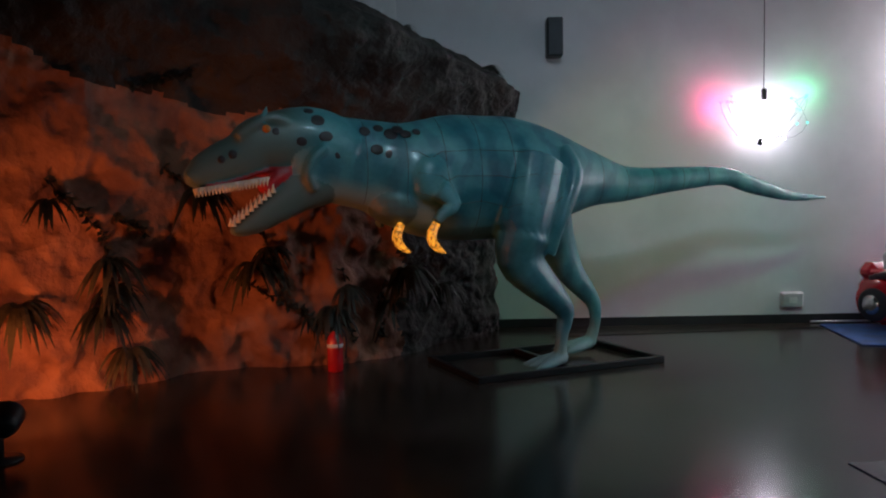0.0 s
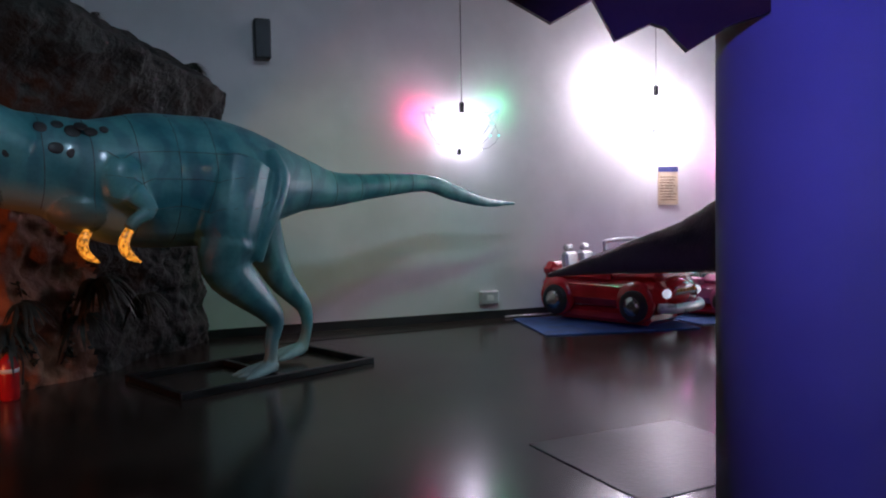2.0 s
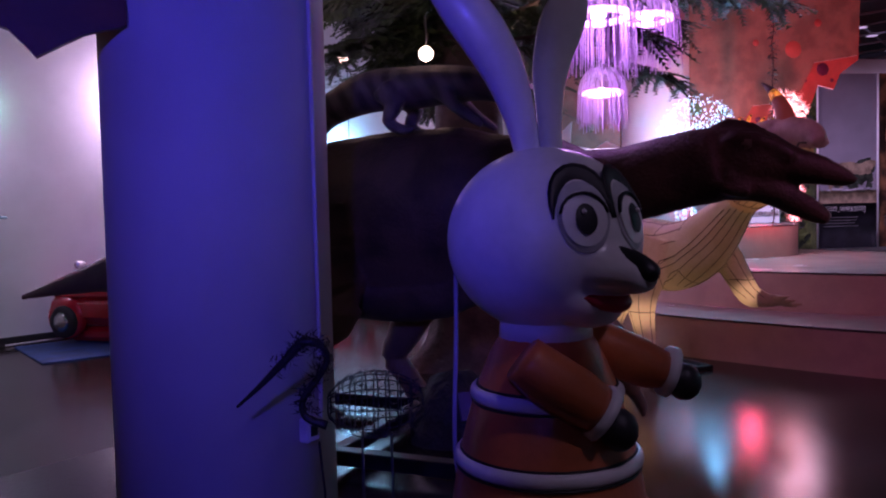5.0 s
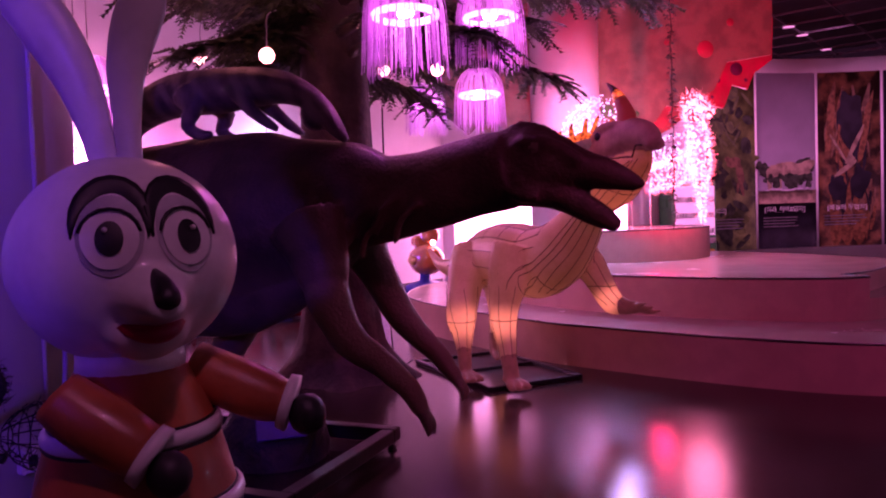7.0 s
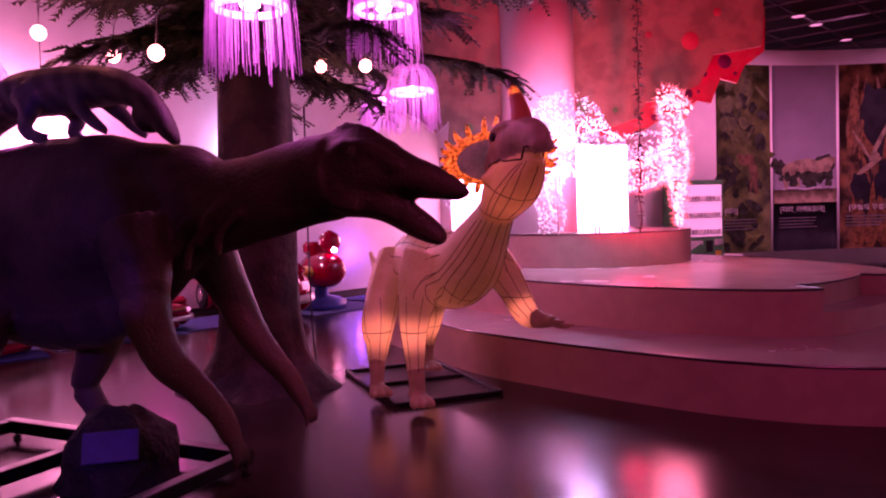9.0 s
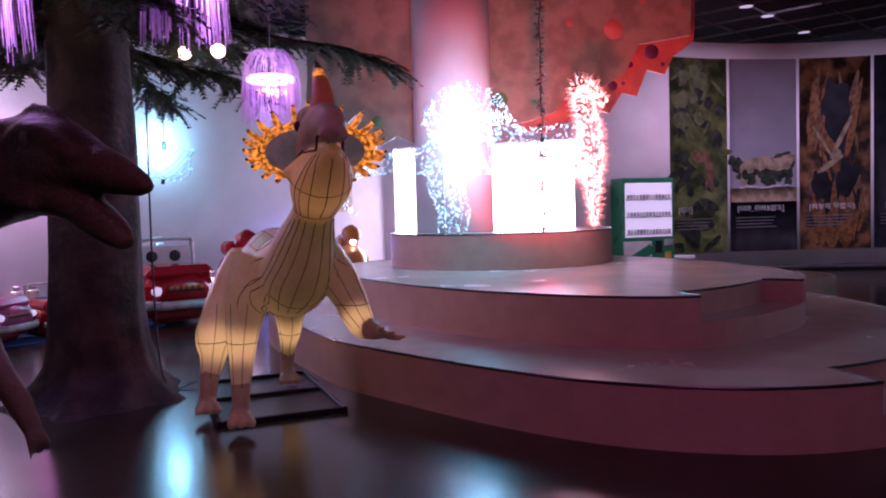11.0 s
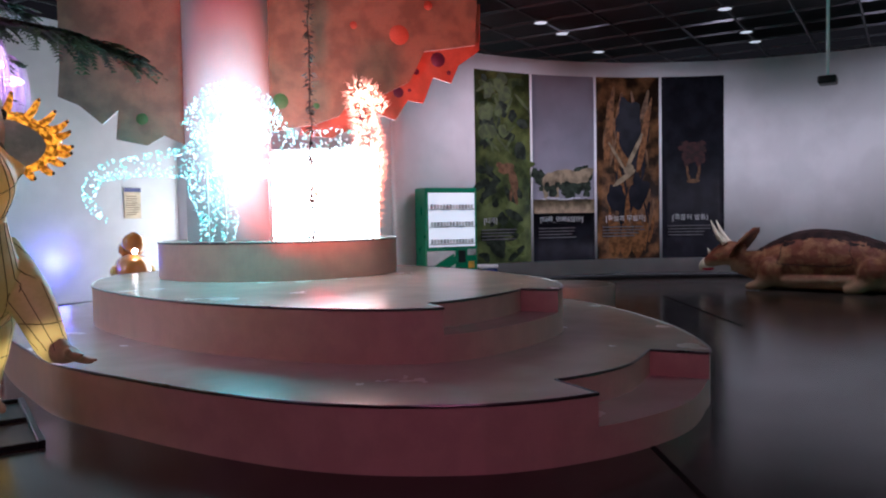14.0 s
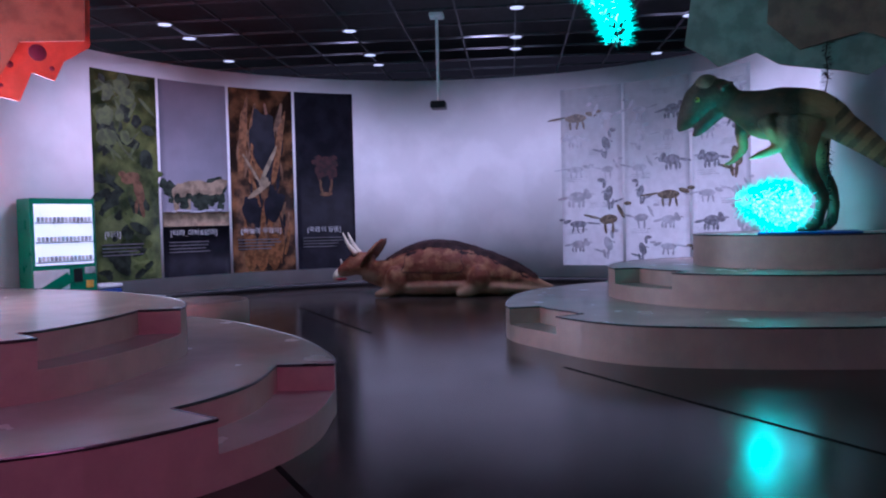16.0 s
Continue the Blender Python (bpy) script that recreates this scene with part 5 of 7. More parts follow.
for i in range(46):
    a = i * 2.4 + rnd(-.3, .3)
    z0 = 2.98 + 1.7 * i / 46
    ln = rnd(1.7, 3.1)
    if math.cos(a) < -.1 and math.sin(a) > -.2:
        ln *= .5
    p = [Vector((.2 * math.cos(a), .2 * math.sin(a), z0))]
    for j in range(1, 6):
        f = j / 5
        p.append(Vector((ln * f * math.cos(a + .12 * math.sin(j)), ln * f * math.sin(a + .12 * math.sin(j)), z0 + .12 * math.sin(f * 3) - .22 * f * f + rnd(-.03, .03))))
    limbs.tube([(*q, .05 * (1 - j / 6) + .008) for j, q in enumerate(p)], BARK, 6)
    for j in range(130):
        f = rnd(.22, 1)
        k = min(4, int(f * 5))
        o = p[k].lerp(p[k + 1], f * 5 - k)
        b = a + rnd(-1.5, 1.5)
        e = Vector((math.cos(b), math.sin(b), rnd(-.5, .15))).normalized()
        sl = rnd(.18, .38)
        sd = e.cross(Vector((0, 0, 1))).normalized()
        for h in range(11):
            g = h / 10
            c = o + e * sl * g + Vector((0, 0, -.10 * g * g))
            w = sl * .36 * (1 - g * .6)
            for sg in (1, -1):
                tip = c + (sd * sg * .8 + e * .6 + Vector((0, 0, rnd(-.5, .05)))).normalized() * w
                wd = e * .026
                LV.extend((c - wd, c + wd, tip))
limbs.make("limb_framework", tree)
leaf.faces(LV, [(i, i + 1, i + 2) for i in range(0, len(LV), 3)], FIR, True)
leaf.make("crown", tree)

for i, (x, y, z) in enumerate(((5.85, 3.76, 2.86), (7.93, 3.70, 3.0), (5.39, 4.84, 3.14), (6.1, 5.07, 3.08), (8.1, 4.6, 3.15), (4.95, 3.1, 3.25), (6.4, 3.3, 3.45), (7.3, 2.8, 3.5), (4.6, 4.4, 3.35))):
    lp = thing("round_lantern", (x, y, z), "small glowing warm-white paper ball lamp on a cord", "lamp", "ball lamps in the tree")
    Shape().ball((0, 0, 0), .062, BULB, 16).make("shade", lp)
    Shape().tube(spline([(0, 0, .06, .005), (.01, 0, .16, .005), (.06, .05, .34, .005), (.2, .1, .42, .005)], 3), CORD, 5, up=(1, 0, 0)).make("cord", lp)
    lamp("ball_lamp_light", "POINT", (x, y, z - .1), 2.2, (1, .75, .4), .06)


def fibre_lamp(x, y, z, r=.27, h=.62):
    root = thing("fibre_pendant_lamp", (x, y, z), "jellyfish-like pendant of hanging clear fibres with a violet ring lamp", "pendant lamp", "fibre pendants")
    s = Shape()
    for i in range(130):
        a, q = rnd(0, 2 * math.pi), rnd(.55, 1)
        c, d = math.cos(a), math.sin(a)
        ln = h * rnd(.82, 1.05)
        p = [(0.02 * c, .02 * d, .20), (r * q * .5 * c, r * q * .5 * d, .24 + .02 * q), (r * q * .9 * c, r * q * .9 * d, .13), (r * q * c, r * q * d, -.05), (r * q * 1.03 * c, r * q * 1.03 * d, -.2), (r * q * 1.06 * c, r * q * 1.06 * d, .24 - ln)]
        s.tube([(*w, .0028) for w in spline(p, 2)], FIBRE, 3, True)
    tagged(s.make("fibre_skirt", root), kind="stuff")
    Shape().tube([(r * .72 * math.cos(a * math.pi / 14), r * .72 * math.sin(a * math.pi / 14), .0, .022) for a in range(29)], RING_LIGHT, 8).make("ring_lamp", root)
    Shape().ball((0, 0, .02), (.06, .06, .04), LED_WHITE if r > .25 else RING_LIGHT, 10).make("bulb", root)
    Shape().tube([(0, 0, .2, .004), (.03, .02, 5.0 - z, .004)], CORD, 5, up=(1, 0, 0)).make("cord", root)
    lamp("fibre_lamp_light", "POINT", (x, y, z - .08), 8, (.8, .36, 1), .15)


for q in ((5.53, 1.97, 2.78), (6.85, 2.26, 3.05), (8.30, 3.45, 2.75), (4.9, 4.8, 2.62), (9.4, 5.1, 2.95)):
    fibre_lamp(*q)


# ---- figures made of light strings ----
def sparkle(s, rows, n, dot, tinsel, d_mat, t_mat, lit=1):
    """Tiny lamps and tinsel over a tapering body; rows: x, y, z, radius."""
    rows = spline(rows, 5)
    seg = [np.linalg.norm(rows[i + 1][:3] - rows[i][:3]) * (rows[i][3] + .03) for i in range(len(rows) - 1)]
    cum = np.cumsum(seg) / sum(seg)
    for i in range(n):
        k = int(np.searchsorted(cum, random.random()))
        f = random.random()
        q = rows[k] * (1 - f) + rows[k + 1] * f
        t = rows[k + 1][:3] - rows[k][:3]
        t = Vector(t / (np.linalg.norm(t) + 1e-9))
        e = Vector((rnd(-1, 1), rnd(-1, 1), rnd(-1, 1)))
        e = (e - t * e.dot(t)).normalized()
        p = Vector(q[:3]) + e * q[3] * rnd(.82, 1.03)
        if i % 3 < lit:
            r = dot * rnd(.7, 1.4)
            v = [p + Vector(c) * r for c in ((1, 0, 0), (-1, 0, 0), (0, 1, 0), (0, -1, 0), (0, 0, 1), (0, 0, -1))]
            s.faces(v, [(0, 2, 4), (2, 1, 4), (1, 3, 4), (3, 0, 4), (2, 0, 5), (1, 2, 5), (3, 1, 5), (0, 3, 5)], random.choice(d_mat) if isinstance(d_mat, tuple) else d_mat)
        else:
            w = e.cross(Vector((rnd(-1, 1), rnd(-1, 1), rnd(-1, 1)))).normalized()
            g = (e + w * rnd(-.6, .6)).normalized() * tinsel * rnd(.6, 1.5)
            s.faces([p - w * .006, p + w * .006, p + g], [(0, 1, 2)], t_mat, True)


sp = along((11.25, 3.3), (0.72, -0.69), (-0.69, -0.72))
Q = lambda rows, o=0.0: [(*sp(u, z, o), r) for u, z, r in rows]
s = Shape()
sparkle(s, Q([(-1.62, 1.5, .02), (-1.78, 1.72, .06), (-1.68, 2.0, .09), (-1.2, 2.1, .13), (-.75, 2.15, .2), (-.4, 2.32, .34), (0, 2.3, .36), (.3, 2.25, .26), (.6, 2.33, .16), (.9, 2.40, .12), (1.05, 2.33, .04)]), 1500, .009, .035, (LED_ICE, LED_ICE, LED_TEAL, LED_WHITE_BLUE), TINSEL_ICE, 2)
sparkle(s, Q([(-.75, 2.4, .2), (-.45, 2.62, .34), (-.2, 2.66, .34), (.1, 2.45, .2)]), 1000, .009, .035, (LED_ICE, LED_ICE, LED_TEAL, LED_WHITE_BLUE), TINSEL_ICE, 2)
for u, o in ((-.62, .12), (-.40, -.12)):
    sparkle(s, Q([(u, 2.1, .16), (u - .06, 1.8, .11), (u + .02, 1.55, .09), (u, 1.28, .07)], o), 280, .009, .035, (LED_ICE, LED_ICE, LED_TEAL, LED_WHITE_BLUE), TINSEL_ICE, 2)
for u in (-.6, -.42, .05, .1):
    s.tube([(*sp(u, 2.1), .008), (*sp(u, Z3), .008)], WHITE, 5, up=(1, 0, 0))
tagged(s.make("sail_backed_light_figure"), "sail-backed dinosaur figure of ice-blue and white light strings", "light figure", "light figures")
s = Shape()
sparkle(s, Q([(1.42, 2.78, .05), (1.2, 2.98, .10), (1.08, 3.0, .10), (1.16, 2.75, .13), (1.22, 2.4, .15), (1.22, 2.1, .16), (1.24, 1.8, .10), (1.25, 1.5, .06), (1.25, 1.3, .04)], -.35), 2600, .011, .08, LED_PINK, TINSEL)
sparkle(s, Q([(1.2, 2.15, .16), (.8, 2.0, .2), (.45, 1.95, .18)], -.35), 1200, .011, .08, LED_PINK, TINSEL)
for u in (1.25, .5):
    s.tube([(*sp(u, 1.9, -.35), .008), (*sp(u, Z3, -.35), .008)], WHITE, 5, up=(1, 0, 0))
tagged(s.make("long_necked_light_figure"), "long-necked animal figure of pale pink light strings and tinsel", "light figure", "light figures")
s = Shape()
sparkle(s, [(15.35, -5.75, 1.72, .09), (15.48, -6.0, 1.66, .2), (15.64, -6.32, 1.62, .30), (15.76, -6.6, 1.60, .26)], 2000, .011, .12, LED_TEAL, TINSEL_TEAL)
sparkle(s, [(15.5, -6.05, 1.66, .14), (15.64, -6.34, 1.64, .28), (15.76, -6.58, 1.62, .24)], 1500, .016, .05, LED_ICE, TINSEL_TEAL)
s.tube([(15.75, -6.5, 1.6, .008), (15.75, -6.5, Z3, .008)], WHITE, 5, up=(1, 0, 0))
tagged(s.make("round_light_figure"), "small animal figure of teal light strings on the podium", "light figure", "light figures")
s = Shape()
sparkle(s, [(12.87, -3.5, 3.85, .08), (12.87, -3.75, 3.7, .14), (12.92, -3.9, 3.40, .14), (12.92, -3.9, 3.2, .1)], 1100, .012, .08, LED_TEAL, TINSEL_TEAL)
sparkle(s, [(12.8, -3.3, 3.82, .05), (12.87, -3.8, 3.72, .12), (12.95, -4.35, 3.9, .05)], 700, .012, .08, LED_TEAL, TINSEL_TEAL)
sparkle(s, [(12.85, -3.68, 3.76, .10), (12.9, -3.88, 3.42, .11)], 300, .012, .05, LED_ICE, TINSEL_TEAL)
s.tube([(12.87, -3.8, 3.75, .004), (13.0, -3.8, 5.04, .004)], CORD, 5, up=(0, 1, 0))
tagged(s.make("hanging_light_figure"), "winged figure of teal light strings hanging from the ceiling", "light figure", "light figures")


def vine(x, y, z0, z1, label):
    s = Shape()
    s.tube([(x + .015 * math.sin(i * 1.7), y + .015 * math.cos(i * 2.1), z0 + (z1 - z0) * i / 24, .008) for i in range(25)], BARK, 5, up=(1, 0, 0))
    root = thing("hanging_vine", (0, 0, 0), label, "garland", "leaf garlands")
    s.make("stem", root)
    s = Shape()
    for i in range(420):
        z, a = rnd(z0, z1), rnd(0, 2 * math.pi)
        p = Vector((x + .02 * math.cos(a), y + .02 * math.sin(a), z))
        e = Vector((math.cos(a), math.sin(a), rnd(-.9, .3))).normalized() * rnd(.04, .09)
        w = e.cross(Vector((0, 0, 1))).normalized() * .022
        s.faces([p, p + e * .5 + w, p + e, p + e * .5 - w], [(0, 1, 2, 3)], FERN, True)
    tagged(s.make("foliage", root), kind="stuff")


vine(11.25, 2.62, Z3, TOP, "dark leafy garland hanging from the ceiling to the podium")
vine(15.9, -7.05, Z3, TOP, "leafy garland hanging beside the domed-head dinosaur")

# ---- domed-head dinosaur on the second podium ----
at = along((15.75, -7.2), (0.357, 0.934), (-0.934, 0.357))
s = Shape()
BODY = [(.02, 2.66, .20), (.2, 2.78, .27), (.45, 2.86, .32), (.7, 2.86, .36), (.95, 2.88, .34), (1.15, 2.96, .27), (1.32, 3.03, .21), (1.48, 3.1, .19)]
s.tube(spline([(*at(u, z), h, h * .75) for u, z, h in BODY], 3), PACHY, 22)
TAIL = [(-1.35, 1.45, .02), (-1.05, 1.68, .05), (-.75, 1.96, .09), (-.45, 2.24, .13), (-.2, 2.46, .17), (.05, 2.66, .21), (.2, 2.78, .24)]
s.tube(spline([(*at(u, z), h, h * .75) for u, z, h in TAIL], 3), PACHY_TAIL, 20)
HEAD = [(1.36, 3.06, .18), (1.54, 3.18, .24), (1.74, 3.16, .26), (1.88, 3.0, .21), (1.99, 2.86, .14), (2.06, 2.77, .07), (2.09, 2.72, .02)]
s.tube(spline([(*at(u, z), h, h * .8) for u, z, h in HEAD], 3), PACHY_HEAD, 18)
s.ball(at(1.70, 3.30, 0), (.20, .19, .20), PACHY_DOME, 18)
s.tube(spline([(*at(u, z), h, h) for u, z, h in ((1.56, 2.98, .13), (1.72, 2.82, .10), (1.82, 2.71, .07), (1.89, 2.64, .03))], 3), PACHY_HEAD, 12)
for k in range(9):
    a = -1.2 + .3 * k
    s.tube([(*at(1.50 - .03 * math.cos(a), 3.22 + .10 * math.cos(a), .2 * math.sin(a)), .035), (*at(1.38 - .05 * math.cos(a), 3.27 + .10 * math.cos(a), .24 * math.sin(a)), .008)], PACHY_HEAD, 6)
limb(s, at, [(.52, 2.72, .20, .32), (.54, 2.45, .28, .26), (.50, 2.2, .3, .18), (.40, 1.97, .3, .12), (.26, 1.74, .3, .09), (.29, 1.52, .3, .075), (.33, 1.36, .3, .08)], PACHY, 14)
limb(s, at, [(.40, 2.7, -.2, .30), (.36, 2.35, -.28, .22), (.30, 2.08, -.28, .15), (.16, 1.82, -.28, .10), (.12, 1.58, -.28, .08), (.16, 1.36, -.28, .08)], PACHY, 14)
limb(s, at, [(.92, 2.78, .24, .16), (.82, 2.56, .32, .11), (.76, 2.42, .34, .08), (.88, 2.34, .35, .06), (1.02, 2.29, .35, .05)], PACHY, 12)
limb(s, at, [(1.22, 2.84, -.18, .14), (1.27, 2.64, -.24, .09), (1.25, 2.45, -.24, .07), (1.34, 2.33, -.24, .05), (1.40, 2.26, -.24, .04)], PACHY, 12)
for u, z, o in ((1.02, 2.29, .35), (1.40, 2.26, -.24)):
    for k in (-1, 0, 1):
        limb(s, at, [(u, z, o, .035), (u + .07, z - .02, o + .04 * k, .022), (u + .13, z - .05, o + .05 * k, .008)], PACHY, 6)
for o, u in ((.3, .33), (-.28, .16)):
    for k in (-1, 0, 1):
        limb(s, at, [(u, 1.36, o, .08), (u + .14, 1.31, o + .08 * k, .055), (u + .26, 1.28, o + .12 * k, .02)], PACHY, 8)


def tan_tone(q):
    r = q - Vector((15.75, -7.2, 0))
    u = r.x * .357 + r.y * .934
    rear = ramp01(-u, -.62, -.3) * ramp01(q.z, 2.0, 2.3)
    under = ramp01(-q.z, -2.75, -2.5) * ramp01(u, .5, .9) * .8
    band = .9 * ramp01(math.sin(u * 26 + q.z * 24), -.2, .3) if u < .1 else rear
    return max(rear * (.35 if u < .1 and band < .4 else 1), under)


s = fuse(s, .02, 3, tan_tone, .006)
s.ball(at(1.80, 3.12, .205), .035, YELLOW, 10)
s.ball(at(1.81, 3.12, .23), .018, MASCOT_BLACK, 8)
tagged(s.make("dome_headed_dinosaur_statue"), "brown and green dome-headed dinosaur statue standing on two legs", "dinosaur statue")
tray = Shape().box((-.55, -.6, Z3 + .002), (.55, .6, Z3 + .03), BLUE_BOX, pose(15.75, -6.75, 0, 0, 0, -20), .008).make("floor_plate")
tagged(tray, "dark blue base plate under the domed-head dinosaur", "base plate")

# ---- three-horned dinosaur lying by the curved wall ----
at = along((21.0, -1.35), (0.09, 1.0), (-1, 0.09))
s = Shape()
BODY = [(-2.35, .12, .05), (-1.9, .24, .16), (-1.4, .36, .32), (-.9, .46, .44), (-.3, .54, .54), (.2, .56, .55), (.7, .50, .46), (1.05, .45, .34), (1.35, .48, .26), (1.6, .55, .22)]
s.tube(spline([(*at(u, z), h, h * .95) for u, z, h in BODY], 3), TRI_HIDE, 22)
s.tube(spline([(*at(u, z + .03), h - .002, h * .84) for u, z, h in ((-2.0, .28, .10), (-1.5, .40, .28), (-.9, .50, .42), (-.3, .58, .52), (.2, .60, .53), (.72, .54, .43), (1.1, .5, .26))], 3), TRI_BACK, 22)
s.tube(spline([(*at(u, z), h, h) for u, z, h in ((1.45, .62, .24), (1.7, .68, .25), (1.9, .62, .2), (2.08, .52, .14), (2.2, .45, .07), (2.24, .42, .02))], 3), TRI_HIDE, 16)
s.tube(spline([(*at(u, z), h, w) for u, z, h, w in ((-2.2, .08, .08, .10), (-1.5, .15, .15, .32), (-.8, .2, .2, .5), (0, .22, .22, .56), (.7, .2, .2, .46), (1.15, .28, .2, .3))], 3), TRI_HIDE, 18)
for u, o in ((.85, .46), (.85, -.46), (-.85, .48), (-.85, -.48)):
    s.ball(at(u, .36, o * .8), (.26, .24, .30), TRI_HIDE, 14)
    limb(s, at, [(u, .30, o * .9, .19), (u + .14, .14, o * 1.05, .13), (u + .30, .085, o * 1.12, .085), (u + .42, .06, o * 1.12, .05)], TRI_HIDE, 10)


def cream_tone(q):
    u = (q.x - 21.0) * .09 + (q.y + 1.35)
    return max(ramp01(-q.z, -.42, -.12) * .75, ramp01(u, 1.1, 1.5) * ramp01(-q.z, -.62, -.4))


s = fuse(s, .028, 3, cream_tone, .012)
seam(s, [at(u, z, .5) for u, z in ((.68, .52), (.68, .8), (.66, 1.1), (.1, 1.16), (-.52, 1.06), (-.53, .8), (-.53, .52), (.1, .5), (.68, .52))], TRI_BACK, .007)
fc = at(1.45, .88)
d0, n0 = Vector((0.09, 1.0, 0)).normalized(), Vector((-1, .09, 0)).normalized()
verts = [fc + d0 * .06]
for k in range(24):
    a = 2 * math.pi * k / 24
    rr = 1 + .08 * (k % 2)
    verts.append(fc + n0 * .48 * rr * math.cos(a) + (Vector((0, 0, .8)) - d0 * .6) * .38 * rr * math.sin(a))
verts += [q - d0 * .06 for q in verts]
s.faces(verts, [(0, 1 + k, 1 + (k + 1) % 24) for k in range(24)] + [(25, 26 + (k + 1) % 24, 26 + k) for k in range(24)] + [(1 + k, 26 + k, 26 + (k + 1) % 24, 1 + (k + 1) % 24) for k in range(24)], TRI_HIDE)
for o in (.14, -.14):
    s.tube(spline([(*at(1.75, .88, o), .06), (*at(1.9, 1.08, o * 1.2), .045), (*at(2.02, 1.34, o * 1.3), .008)], 4), TOOTH, 10, up=(1, 0, 0))
s.tube([(*at(2.08, .62), .05), (*at(2.14, .78), .008)], TOOTH, 8, up=(1, 0, 0))
s.tube(spline([(*at(2.1, .5), .13, .10), (*at(2.22, .42), .11, .08), (*at(2.28, .32), .04, .03)], 3), TOOTH, 12)
s.ball(at(2.14, .36, .0), (.08, .14, .04), LIP, 10)
tagged(s.make("three_horned_dinosaur_statue"), "red-brown three-horned dinosaur statue lying by the curved wall", "dinosaur statue")

# ---- artificial rock face ----
def face_point(f, v):
    """f: run along the base, 0 to 1; v: height, 0 to 1."""
    base = spline([(-7.5, 4.2), (-4.6, 5.75), (-3.7, 6.25), (-3.0, 6.7), (-2.35, 7.28), (-1.5, 7.45), (-.85, 7.75), (-.1, 8.5), (.5, 9.35), (.56, 9.8)], 12)
    k = min(len(base) - 1.001, f * (len(base) - 1))
    i = int(k)
    b = base[i] * (1 - (k - i)) + base[i + 1] * (k - i)
    top = float(np.interp(b[0], (-4.2, -2.6, -1.75, -1, -.5, .06, .5), (4.95, 4.4, 4.12, 3.88, 3.70, 3.52, 3.40)))
    z = v * top
    over = max(0, (z - top * .62)) / (top * .38)
    out = -.62 * math.sin(min(1, over * 1.6) * math.pi / 2) + .95 * max(0, over - .62) / .38
    q = Vector((b[0], b[1] * .7, z))
    out += .20 * noise.noise(q * .9) + .17 * abs(noise.noise(q * 1.9 + Vector((5, 2, 1)))) + .10 * noise.noise(q * 4.2) + .08 * abs(noise.noise(q * 8)) + .03 * noise.noise(q * 17) + .14 * abs(noise.noise(Vector((b[0] * 1.8, 3, z * .6)))) 
    out += -.10 * max(0, .25 - v) * 2
    d = Vector((.62, -.78, 0)) * -1
    return Vector((b[0], b[1], z)) + d * out


NF, NV = 230, 110
verts = [face_point(i / NF, j / NV) for j in range(NV + 1) for i in range(NF + 1)]
W = NF + 1
s = Shape()
low, high = [], []
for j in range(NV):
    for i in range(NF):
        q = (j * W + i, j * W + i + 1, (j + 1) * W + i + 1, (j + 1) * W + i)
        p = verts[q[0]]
        # Brow and right flank outside the orange light get the darker colour.
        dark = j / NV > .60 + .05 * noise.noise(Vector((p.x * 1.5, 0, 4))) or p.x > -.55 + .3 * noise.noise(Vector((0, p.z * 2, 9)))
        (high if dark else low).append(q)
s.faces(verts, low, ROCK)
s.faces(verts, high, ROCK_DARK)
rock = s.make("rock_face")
tagged(rock, "red-brown artificial rock face, overhanging brow and right flank coloured dark as shade", "rock face", kind="structure")


def fern(p, out, n, ln, material, name="fern"):
    root = thing(name, tuple(p), "drooping dusty artificial fern on the rock face", "plant", "ferns on the rock")
    s, LV = Shape(), []
    for i in range(n):
        a = rnd(-1.35, 1.35)
        e = (Matrix.Rotation(a, 3, "Z") @ out).normalized()
        L = ln * rnd(.7, 1.15)
        up = rnd(.1, .8)
        pts = [e * (L * f) + Vector((0, 0, L * (up * f - 1.25 * f * f))) for f in (0, .2, .4, .6, .8, 1)]
        sd = e.cross(Vector((0, 0, 1))).normalized()
        for j in range(5):
            w0, w1 = (L * q for q in ((.03, .075, .085, .07, .045, .004)[j], (.03, .075, .085, .07, .045, .004)[j + 1]))
            a, b = pts[j], pts[j + 1]
            dip = Vector((0, 0, -.25))
            for sg in (1, -1):
                LV.extend((a, b, b + (sd * sg + dip) * w1, a, b + (sd * sg + dip) * w1, a + (sd * sg + dip) * w0))
    s.faces(LV, [(i, i + 1, i + 2) for i in range(0, len(LV), 3)], material, True)
    s.make("frond_tuft", root)
    return root


OUTW = Vector((.62, -.78, 0))
for f, v, n, ln, m_ in ((.235, .17, 20, .42, FERN_DRY), (.333, .25, 20, .42, FERN_DRY), (.325, .16, 18, .40, FERN), (.35, .075, 24, .40, FERN_DRY), (.335, .20, 16, .36, FERN), (.444, .41, 20, .42, FERN), (.50, .25, 22, .46, FERN_DRY), (.515, .29, 16, .34, FERN), (.60, .15, 18, .38, FERN), (.72, .25, 20, .44, FERN), (.70, .16, 16, .36, FERN), (.57, .12, 14, .30, FERN), (.27, .36, 14, .30, FERN), (.62, .20, 14, .32, FERN), (.78, .2, 14, .34, FERN)):
    fern(face_point(f, v) + OUTW * .10, OUTW, int(n * 1.4), ln * .85, m_)
for f, v, n, ln in ((.86, .93, 18, .30), (.52, .99, 20, .45), (.48, .98, 18, .5), (.66, .99, 10, .16), (.75, .98, 10, .15)):
    fern(face_point(f, v), Vector((.7, -.6, .1)), n, ln, FERN)

